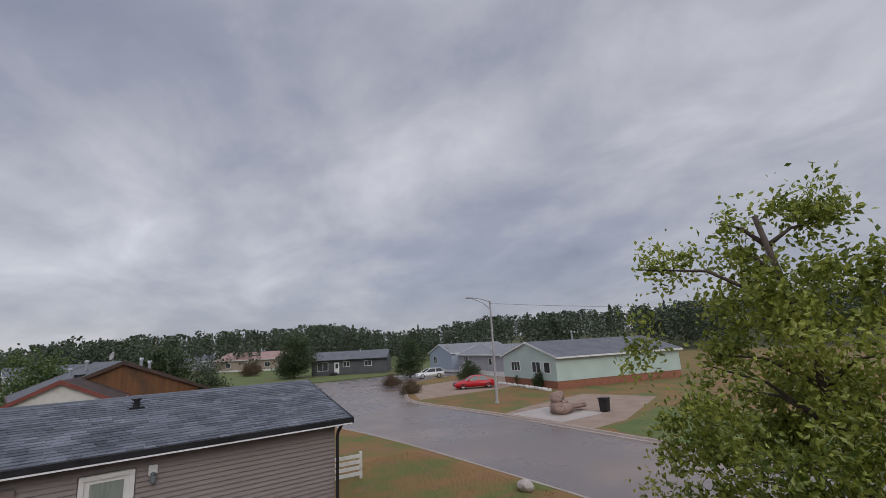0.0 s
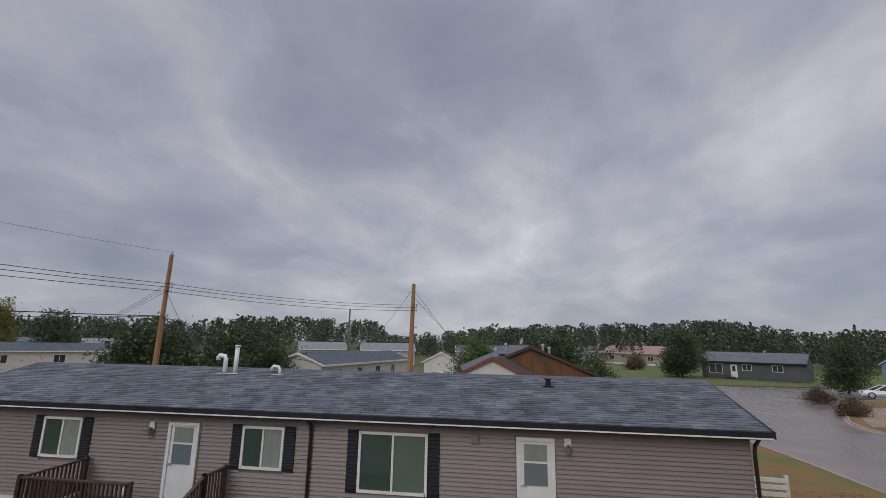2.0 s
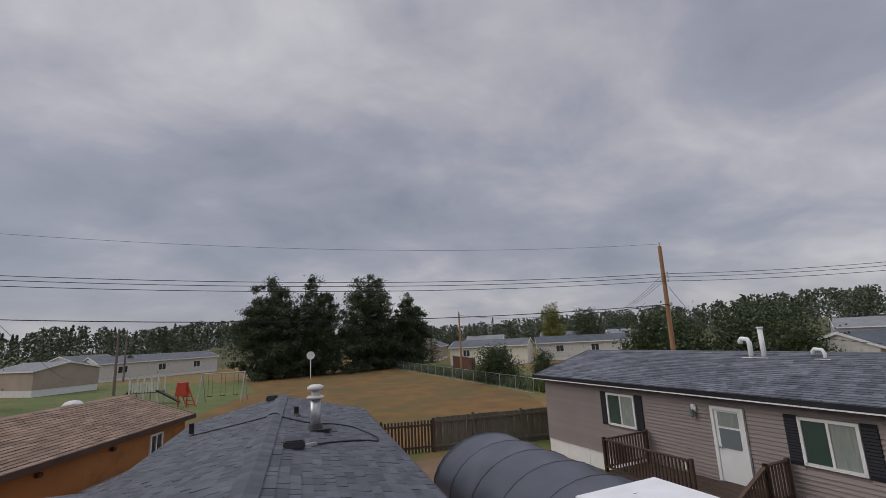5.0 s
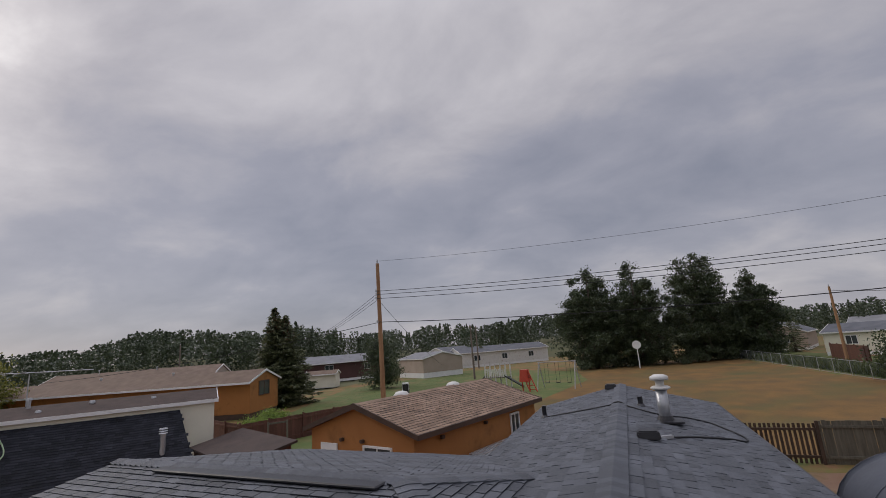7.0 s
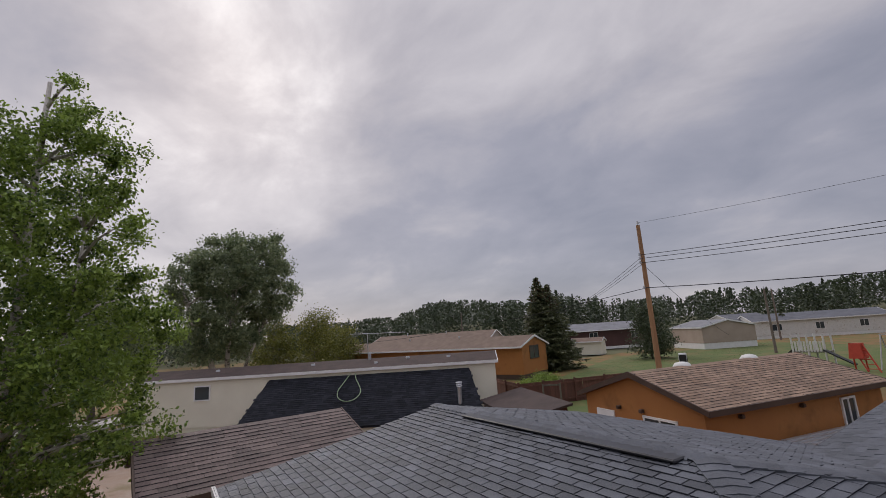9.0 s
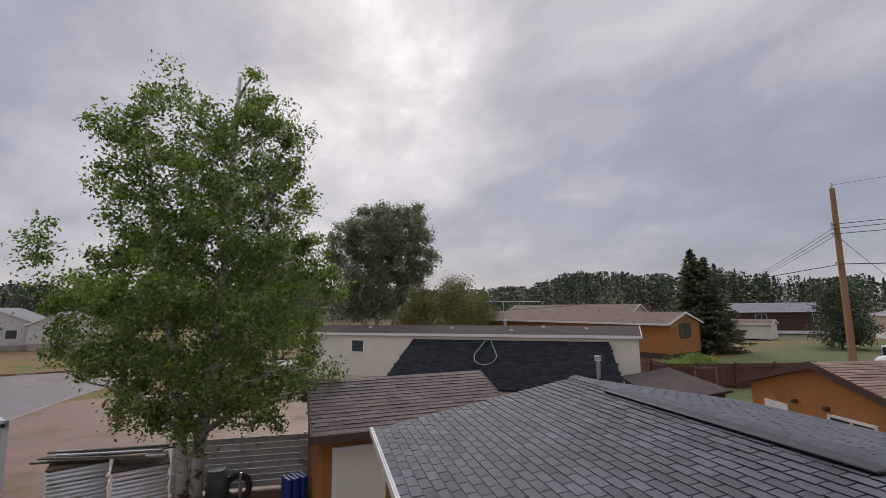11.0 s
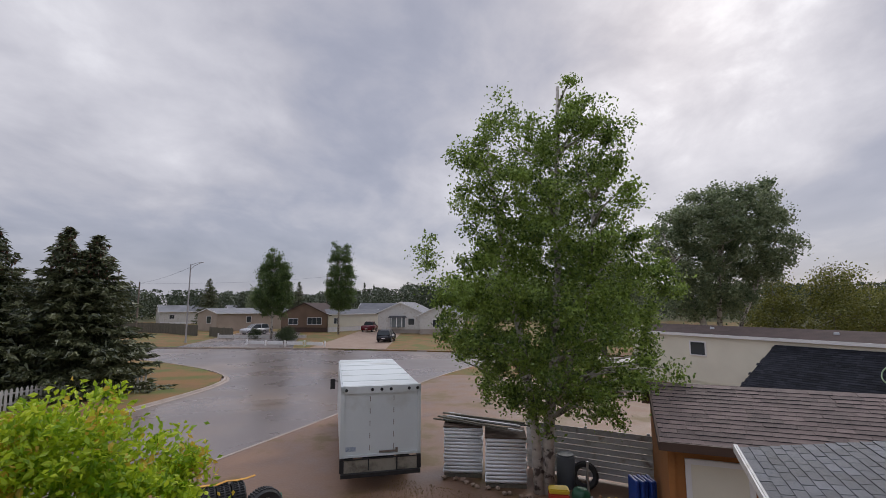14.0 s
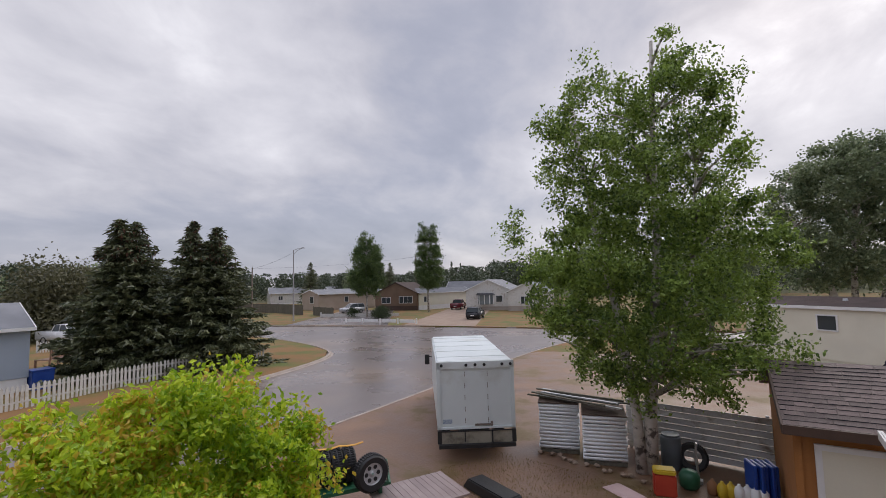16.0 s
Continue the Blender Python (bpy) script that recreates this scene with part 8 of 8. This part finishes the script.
for x, y, h, r_, lm, sd, lb in ((-46.2, 19.9, 3.9, 2.7, "leaf_shrub", 81, "dense round dark shrub by the wire fence"), (-47, 26, 3.2, 1.5, "leaf_shrub", 82, "small dark shrub by a mobile home"), (32.5, 68.2, 6.9, 2.5, "leaf_shrub", 83, "round green tree beside the driveway"),
                            (33.6, 52.3, 2.7, 1.6, "leaf_shrub", 84, "round clipped bush before the grey home"), (35.0, 43.0, 1.7, 1.0, "leaf_shrub", 85, "dark shrub before the mint bungalow"), (33.6, 38.4, 1.7, 1.0, "leaf_shrub", 86, "dark shrub before the mint bungalow"),
                            (44.6, -55.5, 1.8, 1.8, "leaf_shrub", 87, "blue-green bush beside the low fence"), (51.5, -57.0, 1.5, 1.2, "leaf_shrub", 88, "small shrub before the brown house"), (-83, 10.5, 5.0, 2.0, "leaf_shrub", 89, "shrub at the edge of the field"),
                            (-80, 47, 10.5, 3.0, "leaf_yellow", 90, "pale yellow-green tree among the mobile homes"), (-76, 52, 9.5, 3.4, "leaf_dark", 91, "dark tree among the mobile homes"), 
                            (-29, 36, 6.5, 4.5, "leaf_shrub", 93, "leafy bushes behind the neighbour's roof"), (-36, 33, 6.8, 4.0, "leaf_shrub", 94, "leafy bushes behind the neighbour's roof"), (-9.0, 45, 6.3, 2.8, "leaf_young", 95, "light green tree beside the utility pole"), (-24.5, 33, 5.2, 2.8, "leaf_shrub", 106, "tall flowering weeds behind the neighbour's roof"),
                            (-1.0, 45, 6.6, 3.0, "leaf_shrub", 96, "dark leafy tree behind the rusty gable"), (2.2, 46, 4.6, 1.8, "leaf_dark", 97, "dark leafy tree behind the rusty gable"), (19.0, 90, 8.6, 3.8, "leaf_shrub", 98, "dark tree beside the grey bungalow"), (24, 56, 1.5, 1.4, "leaf_brown", 99, "dry brown bush by the kerb"), (22.0, 46.2, 1.3, 1.3, "leaf_brown", 100, "dry brown bush by the kerb"),
                            (14, 112, 3.2, 2.4, "leaf_brown", 101, "dry brown bush beyond the street"), (64, -22, 8.5, 6.0, "leaf_brownish", 102, "broad dull olive tree beyond the spruces"), (72, -14, 9.5, 6.0, "leaf_poplar", 103, "broad tree beyond the spruces"), (75, -30, 9.0, 5.0, "leaf_poplar", 104, "broad tree beyond the spruces"), (88, -98, 10, 4, "leaf_poplar", 105, "tree behind the corner lot"),
                            (-26, -24.5, 1.3, 1.4, "leaf_birch", 107, "leafy garden plants by the red fence"), (-29.5, -26.5, 1.4, 1.5, "leaf_birch", 108, "leafy garden plants by the red fence"), (-58, -33, 7.4, 3, "leaf_dark", 109, "dark tree behind the utility pole")):
    nm = "tree" if h > 4.5 else "bush"
    tree(nm, (x, y, 0), lb, [([(0, 0, 0), (0.1, 0, h * 0.4), (0, 0.1, h * 0.85)], 0.05 + h * 0.012)], [((0, 0, h * 0.72), (r_ * 0.72, r_ * 0.72, h * 0.28)), ((0.1 * r_, 0, h * 0.4), (r_, r_, h * 0.36)), ((-0.2 * r_, 0.1 * r_, h * 0.25), (r_ * 0.9, r_ * 0.9, h * 0.25))],
         int(90 + 12 * r_ * r_), 42, 0.16 * r_, 0.05 + 0.045 * r_ + 0.012 * h, lm, "bark_dark", sd, limbs=10, category=nm, group="garden trees")
tree("birch_tree", (48.2, -56.6, 0), "young birch with dense green crown by the corner", [([(0, 0, 0), (0, 0, 3), (0.1, 0, 8), (0, 0, 12.6)], 0.2)], crown_rows([(13.2, -0.6, 0.5), (12.2, -1.2, 1.2), (11.0, -1.9, 2.0), (9.8, -2.2, 2.3), (8.6, -2.4, 2.6), (7.4, -2.7, 2.8), (6.2, -2.6, 2.8), (5.0, -2.2, 2.4), (4.0, -1.6, 1.8)], 220, 0.75, 51), 420, 60, 0.32, 0.25, "leaf_young", "bark", 111, limbs=24, group="corner birches")
tree("birch_tree", (44.6, -69.3, 0), "slender birch with greyish crown", [([(0, 0, 0), (0, 0, 4), (0.1, 0, 10), (0, 0, 14.6)], 0.2)], crown_rows([(15.6, -1.2, -0.6), (15.4, 0.4, 1.2), (14.4, -1.5, 1.6), (13.2, -1.7, 1.9), (11.8, -1.8, 2.1), (10.4, -1.9, 2.3), (9.0, -2.2, 2.5), (7.6, -2.4, 2.7), (6.2, -2.2, 2.6), (5.0, -1.6, 2.0)], 212, 0.75, 52), 420, 60, 0.32, 0.25, "leaf_young", "bark", 112, limbs=24, group="corner birches")
tree("birch_tree", (23, -98, 0), "tree behind the white bungalow", [([(0, 0, 0), (0, 0, 4), (0.1, 0, 9)], 0.16)], [((0, 0, 9.5), (3.0, 3.0, 3.0)), ((0, 0, 6), (3.5, 3.5, 2.5))], 160, 50, 0.7, 0.4, "leaf_poplar", "bark_grey", 113, limbs=14, group="garden trees")

# ---- far woods on gently rising ground ----
# heading and elevation of the wooded skyline
SKYLINE = [(-51, 3.1), (-45, 3.0), (-38, 3.0), (-31, 2.3), (-28, 1.9), (-24, 1.5), (-20, 2.1), (-16, 2.9), (-10, 2.6), (-2, 2.5), (7, 2.1), (12, 1.8), (16, 1.0), (22, 0.9), (24.5, 2.6), (33, 2.6), (41, 2.6), (44, 1.8), (51, 2.1), (65, 1.5), (75, 1.3), (88, 1.9), (98, 3.1),
           (106, 2.3), (111, 2.8), (122, 2.4), (126, 3.2), (130, 4.0), (134, 3.3), (142, 4.0), (146, 3.6), (150, 2.4), (160, 2.1), (185, 2.2), (204, 2.6), (215, 1.6), (235, 1.6), (250, 2.6), (280, 3.2), (309, 3.1)]
SKY_A, SKY_E = np.array([p[0] for p in SKYLINE], float), np.array([p[1] for p in SKYLINE], float)


def rise(a, d_):
    """Height of the ground under the woods."""
    el = float(np.interp((a + 51) % 360 - 51, SKY_A, SKY_E))
    return max(-0.17, 5.2 + d_ * math.tan(radians(el)) - 11.0) * min(1.0, max(0.0, (d_ - 130) / 40))


bm = B()
rings_ = []
for d_ in (126, 140, 155, 170, 200, 240, 300, 420):
    rings_.append([bm.verts.new((-math.sin(radians(a)) * d_, math.cos(radians(a)) * d_, (rise(a, min(d_, 240)) if d_ > 126 else 0) - 0.2)) for a in range(0, 360, 3)])
for p_, q_ in zip(rings_, rings_[1:]):
    for i in range(120):
        bm.faces.new((p_[i], p_[(i + 1) % 120], q_[(i + 1) % 120], q_[i]))
solo("hillside", bm, M["far"], (0, 0, 0), "low wooded rise round the settlement", "ground", kind="structure", smooth=True)
spots = []
for i in range(3000):
    a, d_ = rng.uniform(0, 360), rng.uniform(135, 235)
    if 20 < a < 95 and d_ < 150 and rng.random() < 0.6:
        continue
    top_z = 5.2 + d_ * math.tan(radians(float(np.interp((a + 51) % 360 - 51, SKY_A, SKY_E))))
    g = rise(a, d_)
    h = (top_z - g) * rng.uniform(0.62, 1.0) + max(0.0, rng.normal(0, 0.6))
    spots.append((-math.sin(radians(a)) * d_, math.cos(radians(a)) * d_, h, rng.random() < (0.45 if 25 < a < 130 else 0.12), g))
forest("woods", spots, 5, "dark mixed woods along the horizon", per=170, leaf=0.86)


def tufts(name, outline, n, h, mat, label, seed):
    """Loose grass blades over a patch: thin bent triangles."""
    r = np.random.default_rng(seed)
    xs, ys = [p[0] for p in outline], [p[1] for p in outline]
    V, F = [], []
    while len(F) < n:
        x, y = r.uniform(min(xs), max(xs)), r.uniform(min(ys), max(ys))
        inside = False
        for (x0, y0), (x1, y1) in zip(outline, outline[1:] + outline[:1]):
            if (y0 > y) != (y1 > y) and x < (x1 - x0) * (y - y0) / (y1 - y0) + x0:
                inside = not inside
        if not inside:
            continue
        a, hh = r.uniform(0, 6.28), h * r.uniform(0.5, 1.3)
        dx, dy, w = math.cos(a), math.sin(a), hh * 0.16
        k = len(V)
        V += [(x - dy * w, y + dx * w, 0.0), (x + dy * w, y - dx * w, 0.0), (x + dx * hh * 0.5, y + dy * hh * 0.5, hh)]
        F.append((k, k + 1, k + 2))
    ob = raw(name, V, F, M[mat])
    return tagged(ob, label, "grass", kind="stuff")


tufts("grass", [(-33, 20), (-96, 15.2), (-96, 17.5), (-50, 22), (-33, 24)], 9000, 0.75, "leaf_grass", "tall green grass along the wire fence", 201)
tufts("grass", [(-24, -16), (-70, -24), (-90, -30), (-60, -38), (-30, -28)], 6000, 0.09, "leaf_grass", "green grass tufts round the playground", 202)
tufts("grass", [(5.5, 14), (5.2, 21), (10.4, 22), (11.6, 13), (9.5, 11)], 8000, 0.06, "leaf_straw", "short dry lawn tufts by the kerb", 204)
tufts("grass", [(1.5, -12.6), (6.2, -13.3), (7.2, -10.8), (3.4, -9.4)], 4500, 0.05, "leaf_straw", "dry grass tufts on the dirt yard", 205)
tufts("grass", [(21.1, 8), (21, 19), (33, 22), (33, 8)], 6000, 0.05, "leaf_grass", "green lawn tufts across the street", 206)
tufts("grass", [(20.7, 29.5), (20.0, 40), (32, 43), (33, 33)], 6000, 0.05, "leaf_straw", "dry lawn tufts before the mint bungalow", 207)
